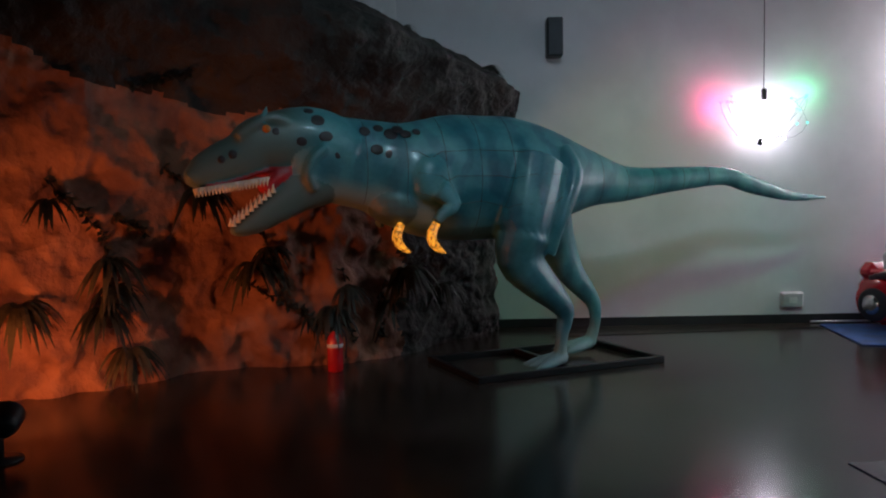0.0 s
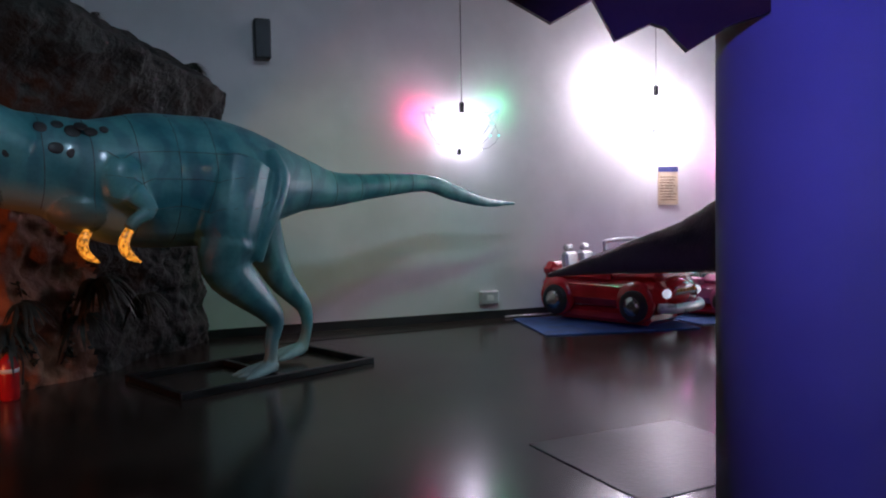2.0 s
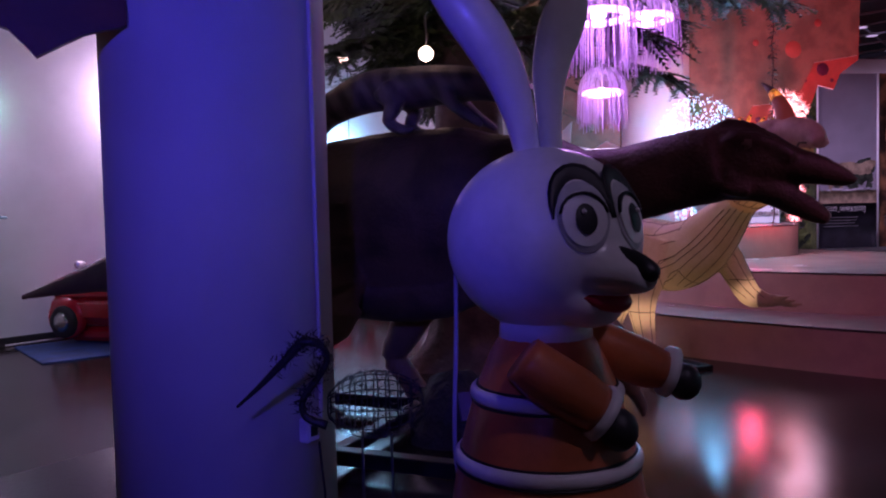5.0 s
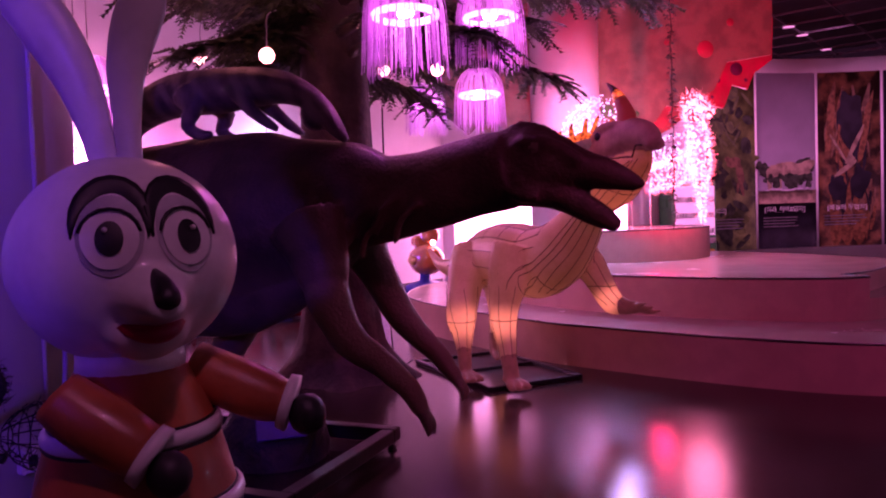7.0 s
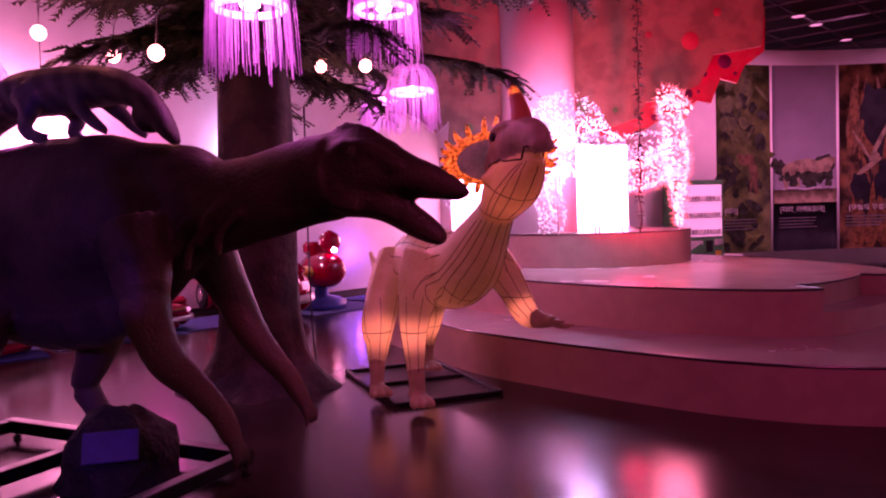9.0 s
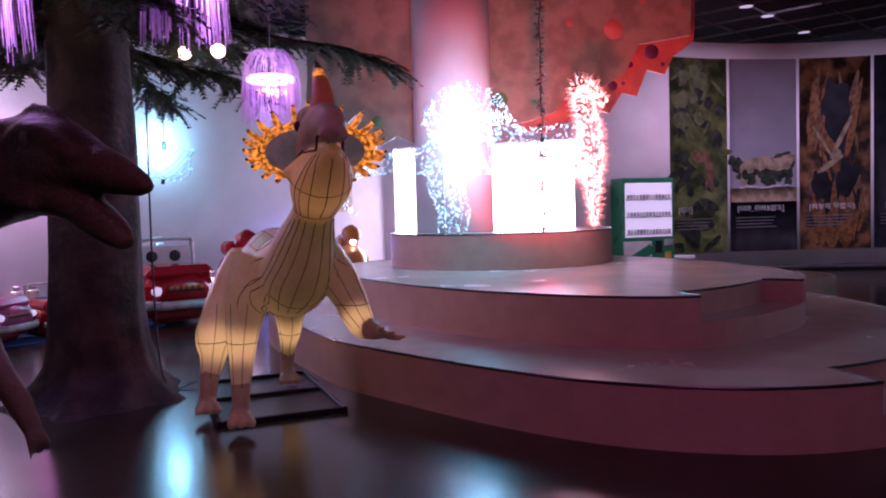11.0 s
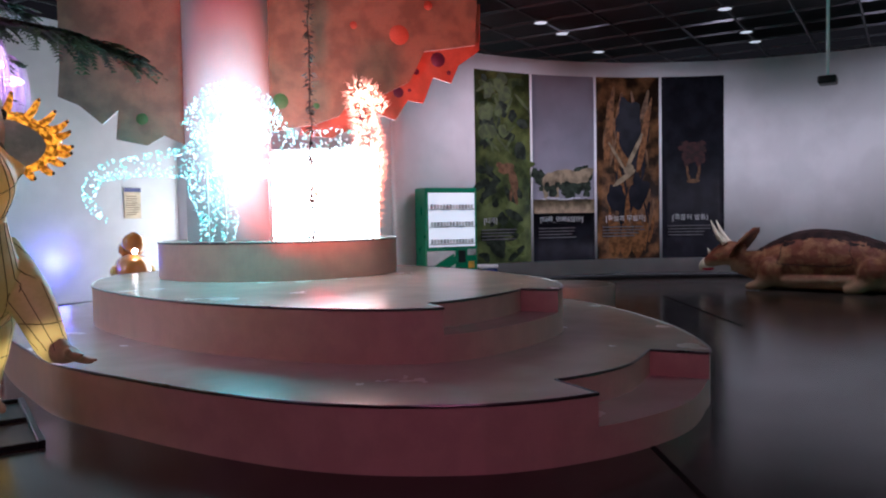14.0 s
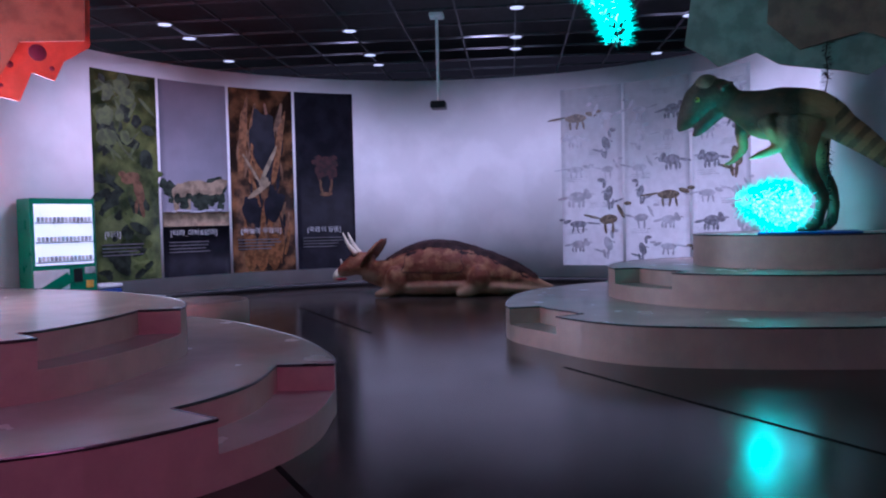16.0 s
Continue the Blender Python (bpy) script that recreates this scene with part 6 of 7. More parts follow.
# creeping vines on the rock
for f0, v0, f1, v1 in ((.27, .40, .33, .30), (.33, .30, .34, .12), (.36, .60, .43, .66), (.34, .34, .38, .31), (.50, .36, .54, .20), (.48, .22, .56, .14), (.56, .14, .62, .08), (.63, .24, .64, .06), (.70, .22, .68, .05), (.40, .45, .47, .40)):
    s = Shape()
    p = [face_point(f0 + (f1 - f0) * i / 10, v0 + (v1 - v0) * i / 10 + .006 * math.sin(i * 2.3)) + OUTW * .03 for i in range(11)]
    root = thing("creeper", (0, 0, 0), "dark creeping leaves on the rock face", "plant", "creepers on the rock")
    Shape().tube([(*q, .010) for q in p], BARK, 5).make("stem", root)
    for i in range(80):
        k = random.randrange(10)
        q = p[k].lerp(p[k + 1], random.random())
        e = (OUTW * rnd(.2, 1) + Vector((rnd(-1, 1), rnd(-1, 1), rnd(-1, .6)))).normalized() * rnd(.05, .11)
        w = e.cross(Vector((rnd(-1, 1), .3, 1))).normalized() * .022
        s.faces([q, q + e * .5 + w, q + e, q + e * .5 - w], [(0, 1, 2, 3)], FERN, True)
    tagged(s.make("foliage", root), kind="stuff")

ext = thing("fire_extinguisher", (-1.12, 7.28, 0), "red fire extinguisher standing on the floor by the rock", "extinguisher")
Shape().lathe([(.072, 0), (.078, .012), (.078, .30), (.066, .345), (.035, .372), (.028, .385)], EXT_RED, n=24).make("cylinder", ext)
Shape().lathe([(.024, .384), (.024, .415), (.016, .42)], CHROME, n=14).make("valve", ext)
s = Shape().box((-.015, -.095, .415), (.015, .02, .427), BLACK, bevel=.004)
s.box((-.012, -.085, .445), (.012, .02, .456), BLACK, pose(0, 0, 0, -6), .004)
s.make("handle", ext)
Shape().tube(spline([(.02, 0, .40, .010), (.075, .0, .40, .010), (.105, 0, .30, .010), (.10, 0, .12, .010)], 4), RUBBER, 8).make("hose", ext)
Shape().lathe([(.0795, .235), (.0795, .27)], WHITE, n=24).make("label_band", ext)

fld = thing("floor_floodlight", (-2.86, 4.72, 0), "black floodlight standing on the floor aimed at the rock", "floodlight", turn=-20)
Shape().lathe([(.13, 0), (.13, .015), (.02, .02), (.02, .14)], BLACK, n=20).make("stand", fld)
Shape().lathe([(.07, 0), (.09, .05), (.10, .17), (.105, .18)], BLACK, n=24, m=pose(0, .02, .2, -75, 0, 40)).make("housing", fld)

# joints in the floor
JOINT = matte(mat("dark_floor_joint", (0.022, 0.019, 0.018), 0.7, vary=0.2), 0.0)
for a0, a1 in (((10.7, -.85), (7.45, -2.95)), ((13.1, -3.35), (8.3, -6.3)), ((19.0, 1.1), (15.6, -.9)), ((1.2, 9.0), (4.6, 9.35))):
    d = (Vector(a1) - Vector(a0)).normalized() * .02
    q = [(a0[0] - d.y, a0[1] + d.x), (a0[0] + d.y, a0[1] - d.x), (a1[0] + d.y, a1[1] - d.x), (a1[0] - d.y, a1[1] + d.x)]
    tagged(Shape().prism(q, 0.0005, 0.003, JOINT).make("trim"), "dark joint strip in the floor", "floor joint", kind="structure")

# ---- fittings on the back wall ----
spk = thing("wall_speaker", (1.36, 9.8, 3.42), "small dark grey loudspeaker on the wall", "loudspeaker")
Shape().box((-.10, -.24, 0), (.10, -.04, .48), BLACK, bevel=.015).make("cabinet", spk)
Shape().box((-.085, -.247, .02), (.085, -.241, .46), GRID, bevel=.003).make("grille", spk)
Shape().box((-.03, -.039, .2), (.03, 0, .28), BLACK).make("bracket", spk)
box = thing("junction_box", (4.38, 9.8, .2), "clear plastic covered socket low on the wall", "socket")
Shape().box((-.14, -.09, 0), (.14, 0, .20), SOCKET, bevel=.02).make("cover", box)
Shape().box((-.05, -.095, .06), (.05, -.091, .14), WHITE, bevel=.002).make("face", box)
bar = Shape().box((4.6, 9.70, .012), (6.3, 9.725, .032), SILVER, bevel=.004).make("metal_strip")
tagged(bar, "thin pale metal strip lying along the wall", "metal strip")


def light_string(x, y, z, z1, label, mats, wide=.55, n=26):
    root = thing("light_string", (x, y, z), label, "light string", "light strings")
    Shape().tube([(0, 0, .3, .006), (.01, 0, z1 - z, .006)], WIRE, 5, up=(1, 0, 0)).make("cord", root)
    Shape().box((-.03, -.03, .18), (.03, .03, .32), BLACK, bevel=.006).make("control_box", root)
    Shape().box((.05, -.03, -.38), (.10, .02, -.30), BLACK, pose(0, 0, 0, 0, 20, 0), .005).make("plug", root)
    pts = [(wide * math.sin(i * .9) * rnd(.6, 1.1), .08 * math.cos(i * 1.3), .28 * math.sin(i * 1.7) - .05, .004) for i in range(n)]
    Shape().tube(spline(pts, 3), CORD, 4).make("wire", root)
    for i, q in enumerate(pts):
        Shape().ball(q[:3], .016, mats[min(len(mats) - 1, int((q[0] / wide + 1.1) / 2.2 * len(mats)))], 6).make("led", root)


light_string(3.98, 9.66, 2.66, TOP, "tangle of red, white and green light strings hanging on the wall", [LED_RED, LED_WHITE, LED_WHITE, LED_TEAL])
light_string(7.1, 9.66, 3.0, TOP, "tangle of white light strings hanging on the wall", [LED_WHITE, LED_WHITE])
light_string(10.4, 9.66, 2.5, TOP, "tangle of teal light strings hanging on the wall", [LED_TEAL, LED_TEAL])
for x, z in ((7.22, 1.55), (14.15, 1.58)):
    nt = thing("wall_notice", (x, 9.795, z), "buff notice sheet with a navy heading on the wall", "notice", "wall notices")
    Shape().box((0, -.012, 0), (.36, 0, .58), PAPER, bevel=.002).make("sheet", nt)
    Shape().box((.0, -.016, .50), (.36, -.0125, .58), BLUE_PRINT).make("heading", nt)
    s = Shape()
    for i in range(9):
        s.box((.04, -.0145, .07 + .043 * i), (.04 + rnd(.2, .28), -.0125, .082 + .043 * i), PRINT_BROWN)
    s.make("text_lines", nt)


# ---- coin rides along the wall ----
def ride(x, y, turn, paint, label, eyes=False, scale=1.0):
    root = thing("coin_ride_car", (x, y, 0), label, "coin ride", "coin rides", turn=turn)
    root.scale = (scale, scale, scale)
    s = Shape().box((-.62, -.30, .04), (.62, .30, .20), RED_PAINT if paint is not ORANGE_PAINT else BLUE_BOX, bevel=.05)
    s.make("plinth", root)
    s = Shape()
    s.box((-.80, -.40, .22), (.82, .40, .54), paint, bevel=.09)
    s.box((.14, -.37, .48), (.80, .37, .66), paint, bevel=.10)
    s.box((-.80, -.38, .48), (-.56, .38, .68), paint, bevel=.08)
    for y0 in (-.36, .36):
        s.box((-.62, y0 - .04, .50), (.20, y0 + .04, .62), paint, bevel=.03)
        for x0 in (-.52, .52):
            s.lathe([(.10, -.05), (.215, -.05), (.225, 0), (.215, .05), (.10, .05)], paint, n=20, m=pose(x0, y0 * 1.03, .30, 90, 0, 0))
    SEC = [(-.80, .42, .16, .30), (-.74, .46, .24, .38), (-.45, .48, .27, .42), (-.1, .43, .22, .42), (.25, .46, .25, .43), (.55, .45, .24, .42), (.78, .42, .21, .38), (.86, .40, .15, .32)]
    s.tube(spline([(u, 0, z - .04, hh * .8, hw * .8) for u, z, hh, hw in SEC], 3), paint, 16)
    s.make("body", root)
    s = Shape().box((-.5, -.26, .58), (.12, .26, .64), RUBBER, bevel=.02)
    s.make("cockpit", root)
    for y0 in (-.15, .15):
        st = Shape().box((-.50, y0 - .11, .60), (-.40, y0 + .11, .84), SILVER, pose(0, 0, 0, 0, -6), .03)
        st.box((-.49, y0 - .07, .85), (-.42, y0 + .07, .93), SILVER, pose(0, 0, 0, 0, -6), .025)
        st.make("seat", root)
    Shape().tube(spline([(.14, -.33, .60, .022), (.10, -.33, .86, .022), (.10, -.27, .93, .022), (.10, .27, .93, .022), (.10, .33, .86, .022), (.14, .33, .60, .022)], 4), SILVER, 8, up=(1, 0, .01)).make("windscreen_frame", root)
    if eyes:
        Shape().box((.10, -.30, .63), (.115, .30, .86), WHITE, bevel=.006).make("windscreen", root)
        for y0 in (-.13, .13):
            Shape().lathe([(.065, 0), (.06, .006)], MASCOT_BLACK, n=18, m=pose(.117, y0, .74, 0, 90, 0)).make("disc", root)
    Shape().tube(spline([(.80, -.40, .26, .05, .04), (.90, -.25, .25, .05, .04), (.92, 0, .25, .05, .04), (.90, .25, .25, .05, .04), (.80, .40, .26, .05, .04)], 4), SILVER, 10).make("bumper", root)
    Shape().box((.845, -.2, .38), (.875, .2, .47), BLACK, bevel=.01).make("grille", root)
    s = Shape()
    for i in range(6):
        s.ball((.875, -.16 + .064 * i, .43), .022, YELLOW, 8)
    s.make("badge", root, "yellow lettering-like badge")
    for y0 in (-.29, .29):
        Shape().ball((.83, y0, .40), (.04, .065, .05), LIT_PANEL, 12).make("headlight", root)
    for x0 in (-.52, .52):
        for y0 in (-.41, .41):
            M = pose(x0, y0, .26, 90, 0, 0)
            w = Shape().lathe([(.10, -.05), (.155, -.05), (.17, -.03), (.17, .03), (.155, .05), (.10, .05)], RUBBER, n=24, m=M).make("wheel", root)
            Shape().lathe([(.10, -.056), (.05, -.06)], CHROME, n=18, m=M).make("rim", w)
            Shape().lathe([(.05, .06), (.10, .056)], CHROME, n=18, m=M).make("rim", w)
    return root


def foam_mat(x, y, turn, w, d):
    m_ = Shape().box((-w / 2, -d / 2, 0.001), (w / 2, d / 2, .018), BLUE_MAT, pose(x, y, 0, 0, 0, turn), .006).make("foam_mat")
    tagged(m_, "blue foam mat on the floor under the rides", "mat", "foam mats")


ride(5.75, 8.7, -68, RED_PAINT, "glossy red open-top coin ride jeep with silver seats", scale=1.18)
ride(7.2, 8.8, -60, PINK_PAINT, "glossy pink coin ride car", scale=.9)
ride(9.80, 8.75, -100, RED_PAINT, "red coin ride car with a white windscreen and dark discs", True, 1.32)
ride(8.1, 8.85, -80, RED_PAINT, "small red and blue coin ride car", scale=.75)
for q in ((5.5, 8.65, -10, 2.0, 1.5), (7.4, 8.7, 0, 1.7, 1.5), (11.1, 8.5, 0, 1.6, 1.4), (8.9, 8.7, 0, 1.2, 1.3), (12.9, 8.7, 0, 1.6, 1.4)):
    foam_mat(*q)


def plane_ride(x, y, turn, paint, second, label):
    root = thing("coin_ride", (x, y, 0), label, "coin ride", "coin rides", turn=turn)
    Shape().lathe([(.42, .02), (.42, .14), (.3, .2), (.12, .24), (.10, .45)], BLUE_BOX, n=28).make("pedestal", root)
    Shape().tube(spline([(-.62, 0, .66, .08, .07), (-.45, 0, .64, .22, .2), (-.1, 0, .66, .31, .30), (.3, 0, .68, .30, .29), (.52, 0, .70, .2, .2), (.6, 0, .70, .08, .08)], 4), paint, 20).make("body", root)
    Shape().tube(spline([(.32, 0, .98, .05, .05), (.35, 0, 1.1, .19, .18), (.36, 0, 1.25, .16, .16), (.36, 0, 1.34, .03, .03)], 4), second, 16, up=(1, 0, 0)).make("head", root)
    Shape().box((-.3, -.2, .92), (.05, .2, 1.15), second, bevel=.06).make("seat", root)
    for y0 in (-.3, .3):
        Shape().ball((.35, y0 * .5, 1.15), (.05, .05, .06), WHITE, 10).make("disc", root)
        Shape().ball((.1, y0, .66), (.22, .07, .1), YELLOW, 12).make("float", root)
    Shape().ball((.5, 0, 1.02), (.05, .05, .05), LED_WHITE, 8).make("lamp", root)


plane_ride(11.0, 8.5, -100, RED_PAINT, RED_PAINT, "round red coin ride on a blue pedestal")
plane_ride(13.55, 8.8, -120, ORANGE_PAINT, ORANGE_PAINT, "orange and black animal-shaped coin ride")

# ---- curved wall: posters, vending machine ----
def wallxy(deg, z, r):
    return Vector((*arc(deg, r), z))


def arc_panel(d0, d1, z0, z1, r, material, n=10):
    v = [wallxy(d0 + (d1 - d0) * i / n, z, rr) for rr in (r, r + .012) for z in (z0, z1) for i in range(n + 1)]
    m_ = n + 1
    F = []
    for i in range(n):
        F += [(i, i + 1, m_ + i + 1, m_ + i)[::-1], (2 * m_ + i, 2 * m_ + i + 1, 3 * m_ + i + 1, 3 * m_ + i), (m_ + i, m_ + i + 1, 3 * m_ + i + 1, 3 * m_ + i), (i, 2 * m_ + i, 2 * m_ + i + 1, i + 1)]
    F += [(0, m_, 3 * m_, 2 * m_), (n, 2 * m_ + n, 3 * m_ + n, m_ + n)]
    return Shape().faces(v, F, material)


def blot(s, d, z, w, h, material, r, tilt=0.0, ragged=0.0, n=20, seed=0):
    """A flat printed patch of an uneven round shape on the curved wall."""
    pts = []
    for k in range(n):
        a = 2 * math.pi * k / n
        q = 1 + ragged * noise.noise(Vector((math.cos(a) * 1.7 + seed, math.sin(a) * 1.7, seed * .37)))
        x, y = w * q * math.cos(a), h * q * math.sin(a)
        x, y = x * math.cos(tilt) - y * math.sin(tilt), x * math.sin(tilt) + y * math.cos(tilt)
        pts.append(wallxy(d - math.degrees(x / HALL_R), z + y, r))
    s.faces(pts, [tuple(range(n))[::-1]], material, True)


def lettering(text, d, z, size, material, parent):
    cu = bpy.data.curves.new("lettering", "FONT")
    cu.body, cu.size, cu.align_x = text, size, "CENTER"
    cu.materials.append(material)
    ob = new("lettering", cu)
    ob.matrix_world = Matrix.Translation(wallxy(d, z, HALL_R - .066)) @ Euler((radians(90), 0, radians(d - 90))).to_matrix().to_4x4()
    ob.parent = parent


PRINT_BARK = matte(mat("poster_orange_bark_print", (0.20, 0.09, 0.035), 0.5, vary=0.4, scale=9, bump=0), .12)
PRINT_LEAF = mat("poster_yellow_green_print", (0.06, 0.085, 0.022), 0.5, vary=0.4, scale=7, bump=0)
RP = HALL_R - .014
EDGES = [67.5, 56.0, 43.8, 32.0, 20.9]
kinds = (("leaf-green jungle poster with a pale beast shape", POSTER_LEAF, "[티라]"), ("poster of grey sky over pale rounded shapes", POSTER_SKY, "[티라_아빠&엄마]"), ("brown tangled bark poster with crossing pale branches", POSTER_ROOT, "[하늘의 무법자]"), ("almost black poster with a dim red shape", POSTER_DARK, "[죽음의 발톱]"))
for i, (lab, m_, title) in enumerate(kinds):
    d0, d1 = EDGES[i] - .25, EDGES[i + 1] + .25
    po = thing("wall_poster", (0, 0, 0), "tall " + lab, "poster", "tall posters")
    arc_panel(d0, d1, .47, 4.66, RP, m_).make("sheet", po)
    mid = (d0 + d1) / 2
    s = Shape()
    R2_ = RP - .004
    lay = iter(range(400))

    def up():
        return R2_ - .00012 * next(lay)
    if i == 0:
        for k in range(70):
            z = rnd(.6, 4.5)
            blot(s, mid + rnd(-4.6, 4.6), z, rnd(.06, .16), rnd(.10, .30), PRINT_SHADE if k % 2 else POSTER_LEAF, up(), rnd(-1.5, 1.5), .3, 14, k)
        for k in range(14):
            blot(s, mid + rnd(-4.0, 4.0), rnd(3.0, 4.3), rnd(.02, .04), rnd(.16, .28), PRINT_LEAF, up(), rnd(.4, 1.1) * (1 if k % 3 else -1), .12, 14, k)
        for k in range(14):
            blot(s, mid + rnd(-1, 4.4), rnd(3.3, 4.5), rnd(.09, .16), rnd(.12, .2), PRINT_LEAF, up(), rnd(-1, 1), .25, 16, k)
        for dd, z, w, h, t in ((-.6, 2.55, .22, .11, .25), (-2.0, 2.3, .11, .26, .25), (-2.4, 1.95, .05, .2, .2), (.7, 2.62, .10, .06, -.2), (-1.5, 1.98, .04, .15, -.1)):
            blot(s, mid + dd, z, w, h, PRINT_BROWN, up(), t, .2, 20, 3)
    if i == 1:
        arc_panel(d0, d1, .47, 1.55, RP - .003, POSTER_DARK).make("caption_field", po)
        arc_panel(d0, d1, 1.55, 1.86, RP - .003, PRINT_TAN).make("ground_strip", po)
        for k in range(60):
            f = rnd(.02, .98)
            blot(s, d0 - (d0 - d1) * f, rnd(2.1, 2.35 + .5 * abs(f - .35)), rnd(.06, .12), rnd(.05, .13), PRINT_SHADE, R2_ - .00012 * next(lay), 0, .4, 12, k)
        for dd, z, w, h, t in ((.3, 2.38, .42, .17, .08), (2.6, 2.27, .2, .22, 0), (-2.2, 2.36, .40, .15, .05), (-4.2, 2.48, .22, .10, .2), (3.4, 2.05, .07, .2, 0), (1.4, 2.08, .07, .2, .1)):
            blot(s, mid + dd, z, w, h, PRINT_TAN, up(), t, .25, 24, 9)
        for k in range(26):
            blot(s, mid + rnd(-5, 3.4), rnd(1.95, 2.25), rnd(.05, .11), rnd(.05, .13), PRINT_SHADE, up(), 0, .4, 12, k + 30)
        for k in range(14):
            blot(s, mid + rnd(-4.5, 4.8), 1.88 + rnd(-.02, .03), rnd(.05, .1), .02, PRINT_GREY, up(), 0, .3, 10, k)
    if i == 2:
        for k in range(60):
            dd = rnd(-4.3, 4.3)
            blot(s, mid + dd, rnd(1.0, 4.05), rnd(.025, .06), rnd(.2, .5), (PRINT_BARK, POSTER_DARK, PRINT_BROWN)[k % 3], up(), rnd(-.25, .25), .3, 14, k)
        for dd, z, w, h, t in ((-.3, 3.5, .30, .8, .1), (-2.0, 2.0, .22, .4, -.2), (2.2, 1.9, .2, .35, .2)):
            blot(s, mid + dd, z, w, h, POSTER_DARK, up(), t, .35, 22, 5)
        for dd, z, w, h, t in ((3.3, 3.55, .10, .85, -.10), (-3.0, 3.3, .08, .85, -.18), (1.0, 3.0, .08, .4, .3)):
            blot(s, mid + dd, z, w, h, PRINT_BARK, up(), t, .3, 22, 6)
        for dd, z, w, h, t in ((2.0, 2.85, .035, .42, .55), (-1.2, 2.95, .05, .55, -.45), (.6, 2.35, .06, .34, -.95), (-.2, 2.55, .09, .13, -.8)):
            blot(s, mid + dd, z, w, h, PRINT_TAN, up(), t, .15, 20, 8)
        for dd in (2.4, .4, -1.8):
            blot(s, mid + dd, .92, .15, .44, PRINT_BARK, up(), 0, .25, 20, 8)
    if i == 3:
        for dd, z, w, h in ((0, 3.0, .30, .14), (.9, 2.8, .12, .2), (-1.2, 2.8, .12, .2), (-.2, 2.82, .16, .12), (1.2, 3.12, .09, .06), (-1.6, 3.12, .09, .06)):
            blot(s, mid + dd, z, w, h, DIM_RED, up(), 0, .35, 22, 11)
        for dd, z, w, h, t in ((.75, 2.42, .035, .2, .15), (-1.0, 2.42, .035, .2, -.15), (-.1, 2.25, .14, .05, 0)):
            blot(s, mid + dd, z, w, h, PRINT_BROWN, up(), t, .2, 18, 7)
        blot(s, mid - .1, 2.48, .10, .16, POSTER_DARK, up(), 0, .2, 18, 7)
    s.make("print", po)
    lettering(title, (d0 * .55 + d1 * .45) if i else d0 - 2.6, 1.36, .15, PRINT_WHITE, po)
    s = Shape()
    for k in range(4):
        q = arc_panel(d0 - .9, d0 - rnd(6.5, 9), 1.20 - .07 * k, 1.225 - .07 * k, RP - .03, PRINT_DIM, 4)
        s.faces(q.v, q.f, PRINT_DIM)
    s.make("caption_print", po)

PRINT_MID = mat("poster_mid_grey_print", (0.24, 0.24, 0.27), 0.5, vary=0.4, scale=14, bump=0)
PRINT_OLIVE = mat("poster_olive_print", (0.17, 0.13, 0.08), 0.5, vary=0.5, scale=14, bump=0)


def sketch(s, d, z, size, kind, material, way, r):
    """A small printed beast: body, neck, head, tail and legs."""
    e = way * math.degrees(size / HALL_R)
    parts = {
        0: ((0, 0, .42, .20, .1), (.75, .12, .40, .055, -.25), (-.55, .32, .09, .34, .5), (-.85, .66, .17, .08, 0), (-.18, -.38, .06, .26, 0), (.15, -.38, .06, .26, .15)),
        1: ((0, 0, .48, .27, 0), (.72, -.05, .34, .08, .2), (-.58, .05, .22, .16, 0), (-.50, .22, .16, .2, .3), (-.86, .14, .12, .03, -.4), (-.32, -.36, .08, .2, 0), (-.1, -.34, .08, .2, 0), (.22, -.36, .08, .2, 0), (.42, -.34, .08, .18, 0)),
        2: ((0, 0, .24, .40, .35), (.42, -.42, .42, .06, -.3), (-.22, .50, .10, .22, .2), (-.38, .72, .22, .11, 0), (.02, -.58, .08, .3, -.1), (.22, -.55, .08, .28, .2), (-.3, .1, .12, .035, -.5)),
        3: ((0, 0, .46, .17, 0), (.8, .02, .42, .045, .12), (-.62, .12, .24, .09, -.3), (-.9, .22, .17, .07, 0), (-.3, -.28, .05, .2, .2), (-.05, -.28, .05, .2, -.2), (.25, -.28, .05, .2, .1)),
    }[kind]
    for k, (x, y, w, h, t) in enumerate(parts):
        blot(s, d + e * x, z + size * y, w * size, h * size, material, r - .00006 * k, t * way * (1 if x < 0 else 1), .12, 16, k)


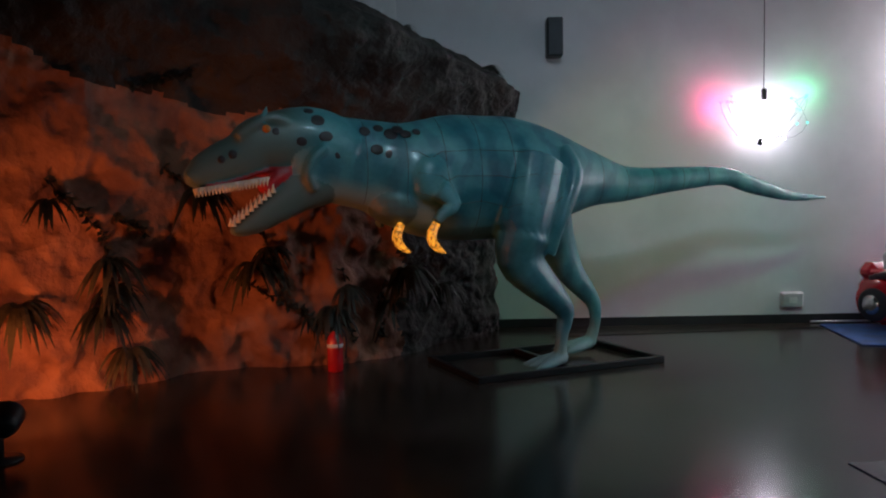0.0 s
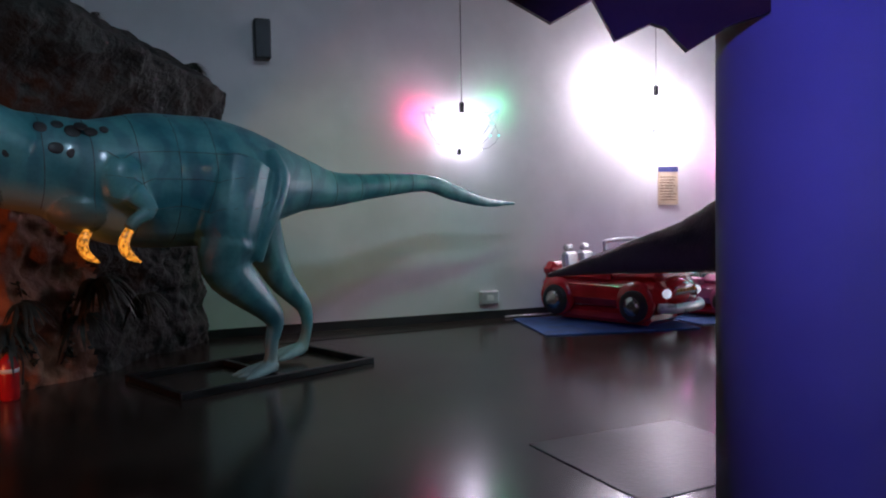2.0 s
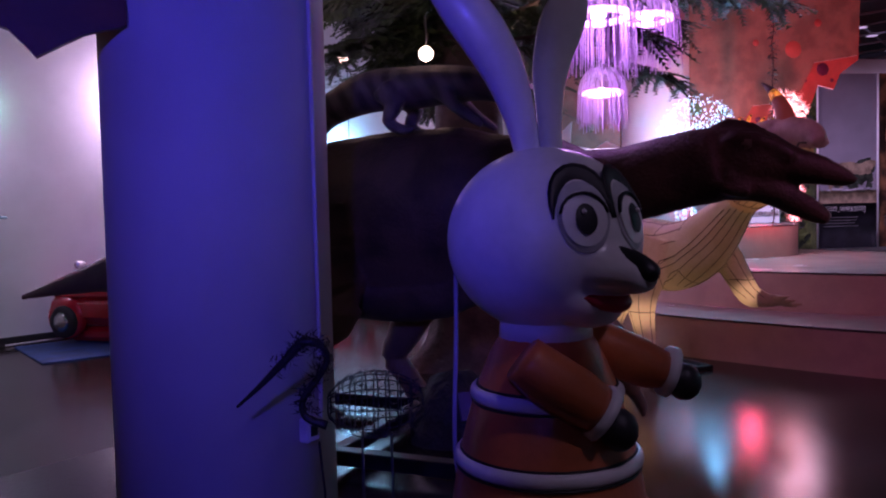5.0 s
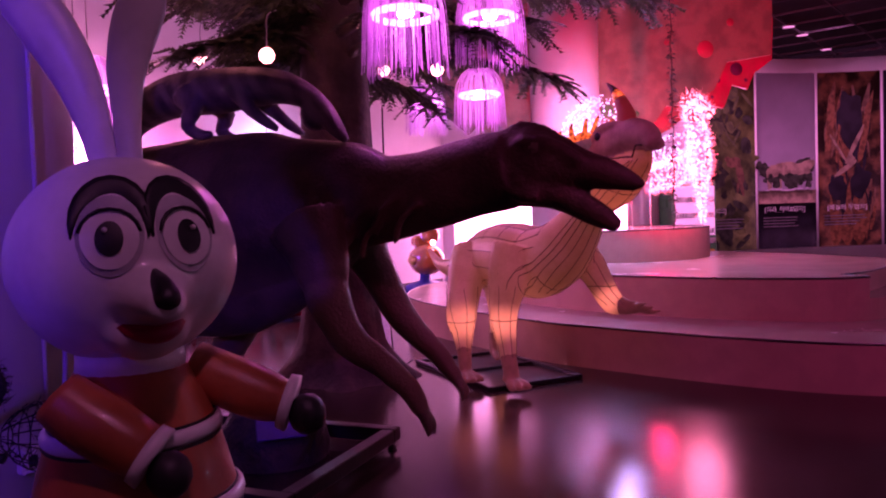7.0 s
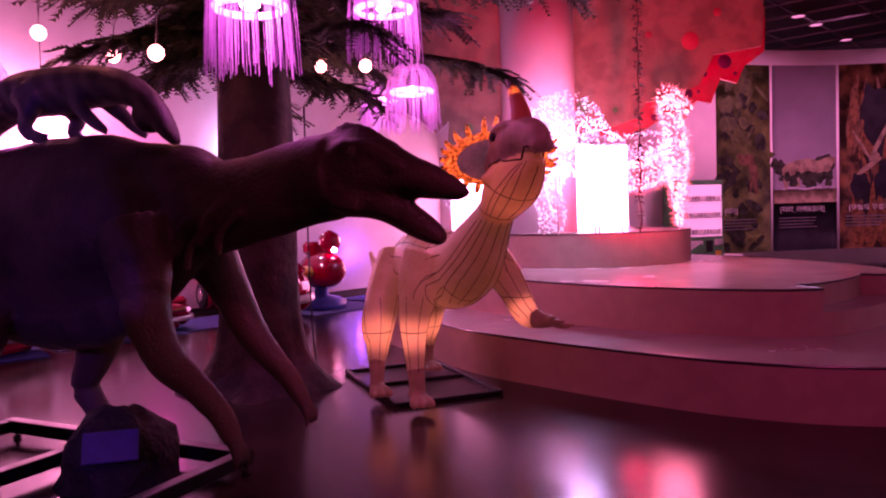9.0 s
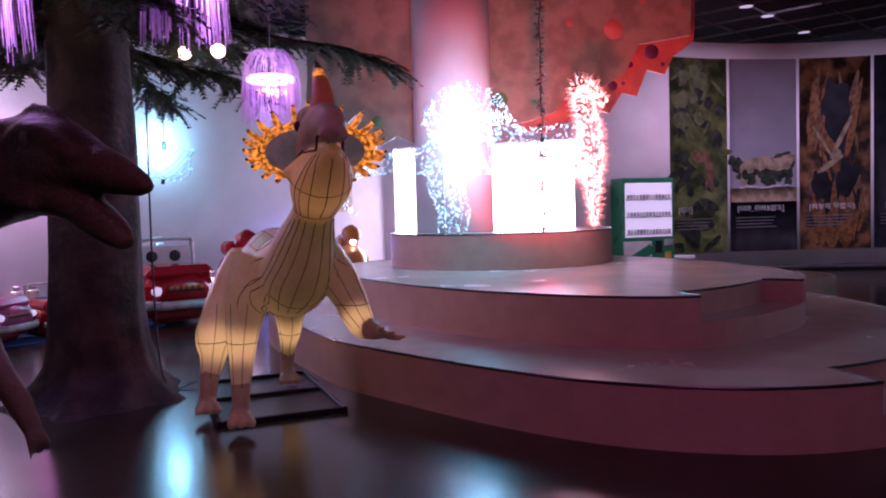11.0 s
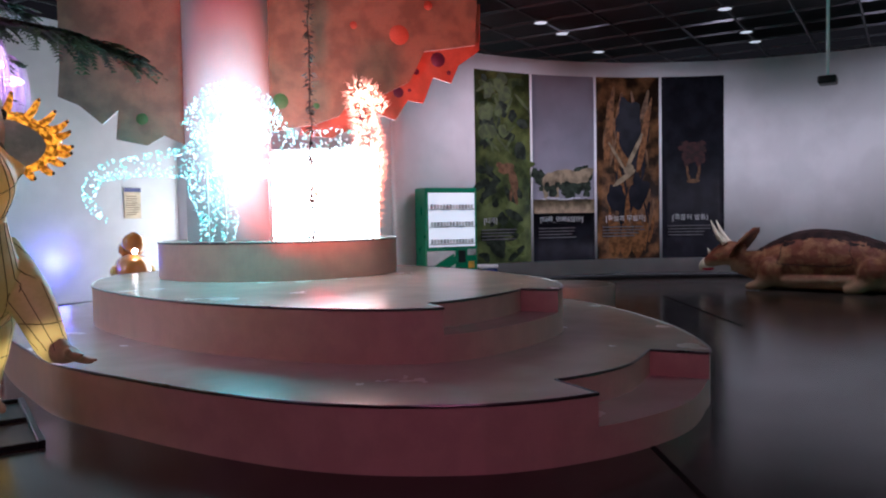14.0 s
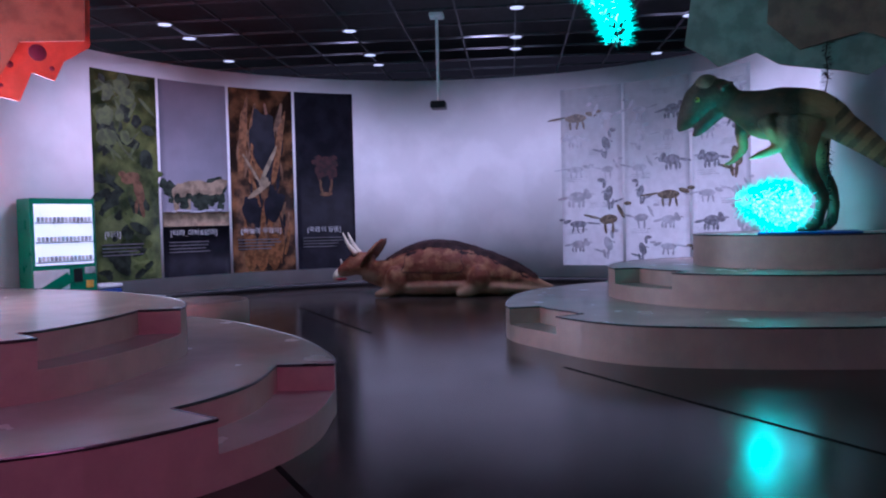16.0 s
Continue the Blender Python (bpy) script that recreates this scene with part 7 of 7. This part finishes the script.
for i, (d0, d1) in enumerate(((-17.4, -28.4), (-28.9, -40.4), (-40.9, -51.0))):
    po = thing("wall_poster", (0, 0, 0), "tall pale grey chart of many small dinosaur shapes", "poster", "pale charts")
    arc_panel(d0, d1, .42, 4.6, RP, POSTER_PALE).make("sheet", po)
    s = Shape()
    random.seed(40 + i)
    k = 0
    for row in range(6):
        for c_ in range(2):
            k += 1
            dd, z = d0 - 2.9 - 5.2 * c_ + rnd(-.5, .5), .85 + .62 * row + rnd(-.08, .08)
            m_ = (PRINT_GREY, PRINT_GREY, PRINT_MID, PRINT_GREY, PRINT_MID, PRINT_OLIVE, PRINT_GREY)[(k * 3 + i) % 7]
            sketch(s, dd, z, rnd(.34, .46) * (1.3 if m_ is PRINT_OLIVE else 1), (k + i) % 4, m_, 1 if (k * 7 + i) % 3 else -1, RP - .004 - .0006 * k)
        for e in range(3):
            q = arc_panel(d0 - .8 - 4.2 * (row % 2), d0 - rnd(3.6, 4.8) - 4.2 * (row % 2), 1.16 + .62 * row + .045 * e, 1.172 + .62 * row + .045 * e, RP - .003, PRINT_GREY, 3)
            s.faces(q.v, q.f, PRINT_GREY)
    s.make("print", po)

vm = Matrix.Translation((18.18, 5.28, 0)) @ Matrix.Rotation(radians(-30), 4, "Z")
vend = thing("vending_machine", (0, 0, 0), "green drinks vending machine with lit display and white panel", "vending machine")
vend.matrix_world = vm
Shape().box((-.58, -.38, .05), (.58, .08, 2.08), GREEN_PAINT, bevel=.02).make("cabinet", vend)
Shape().box((-.55, -.33, 0), (.55, .06, .05), BLACK).make("plinth", vend)
Shape().box((-.52, -.395, .92), (.52, -.381, 1.98), LIT_PANEL, bevel=.004).make("display_window", vend)
for k in range(3):
    sh = Shape().box((-.51, -.41, .96 + .34 * k), (.51, -.396, .985 + .34 * k), SILVER).make("shelf", vend)
    for j in range(14):
        Shape().lathe([(.022, 0), (.026, .015), (.026, .07), (.02, .085)], (SILVER, WHITE, PRINT_GREY, WHITE, SILVER)[(j * 3 + k) % 5], (-.455 + .07 * j, -.404, .99 + .34 * k), 10).make("can", vend)
Shape().box((-.56, -.392, .22), (.06, -.381, .84), WHITE, bevel=.004).make("sign_panel", vend)
s = Shape().box((-.36, -.399, -.10), (.36, -.393, .10), GREEN_PAINT, pose(-.25, 0, .53, 0, -28, 0), .03)
s.make("sign_mark", vend)
Shape().box((.14, -.392, .60), (.30, -.381, .84), BLACK, bevel=.004).make("coin_panel", vend)
Shape().box((.34, -.392, .74), (.54, -.381, .86), SILVER, bevel=.004).make("bill_slot", vend)
Shape().box((.36, -.392, .48), (.50, -.381, .62), YELLOW, bevel=.004).make("notice_plate", vend)
Shape().box((.26, -.392, .26), (.48, -.381, .40), WHITE, bevel=.01).make("outlet_flap", vend)
binn = thing("ice_box", (19.0, 4.82, 0), "blue cool box with a white lid beside the vending machine", "cool box", turn=-25)
Shape().box((-.26, -.2, .12), (.26, .2, .42), BLUE_BOX, bevel=.03).make("body", binn)
Shape().box((-.27, -.21, .42), (.27, .21, .50), WHITE, bevel=.025).make("lid", binn)
Shape().box((-.24, -.18, 0), (.24, .18, .12), BLACK, bevel=.01).make("stand", binn)

pj = thing("ceiling_projector", (18.3, -1.65, 3.5), "small black projector on a white ceiling pole", "projector")
Shape().box((-.16, -.13, -.06), (.16, .13, .06), BLACK, bevel=.02).make("body", pj)
Shape().lathe([(.025, .06), (.025, TOP - 3.5)], WHITE, n=12).make("pole", pj)
Shape().box((-.15, -.12, TOP - 3.52), (.15, .12, TOP - 3.46), WHITE, bevel=.01).make("ceiling_plate", pj)
# The fixture at (2, -2) is added to go with the doll's fill.
for x, y in [(12 + 3 * i + j % 2, -9 + 3 * j) for i in range(4) for j in range(5)] + [(19, 3), (20, -3), (17, -1), (2, -2), (21, 0), (14, -3)]:
    dl = thing("ceiling_downlight", (x, y, 5.0), "round recessed ceiling downlight, dimly lit", "downlight", "downlights")
    Shape().lathe([(.13, .0), (.15, .015), (.15, .03), (.10, .05)], GRID, n=20).make("trim_ring", dl)
    Shape().lathe([(.10, -.004), (.115, -.002)], LIT_PANEL, n=20).make("lens", dl)
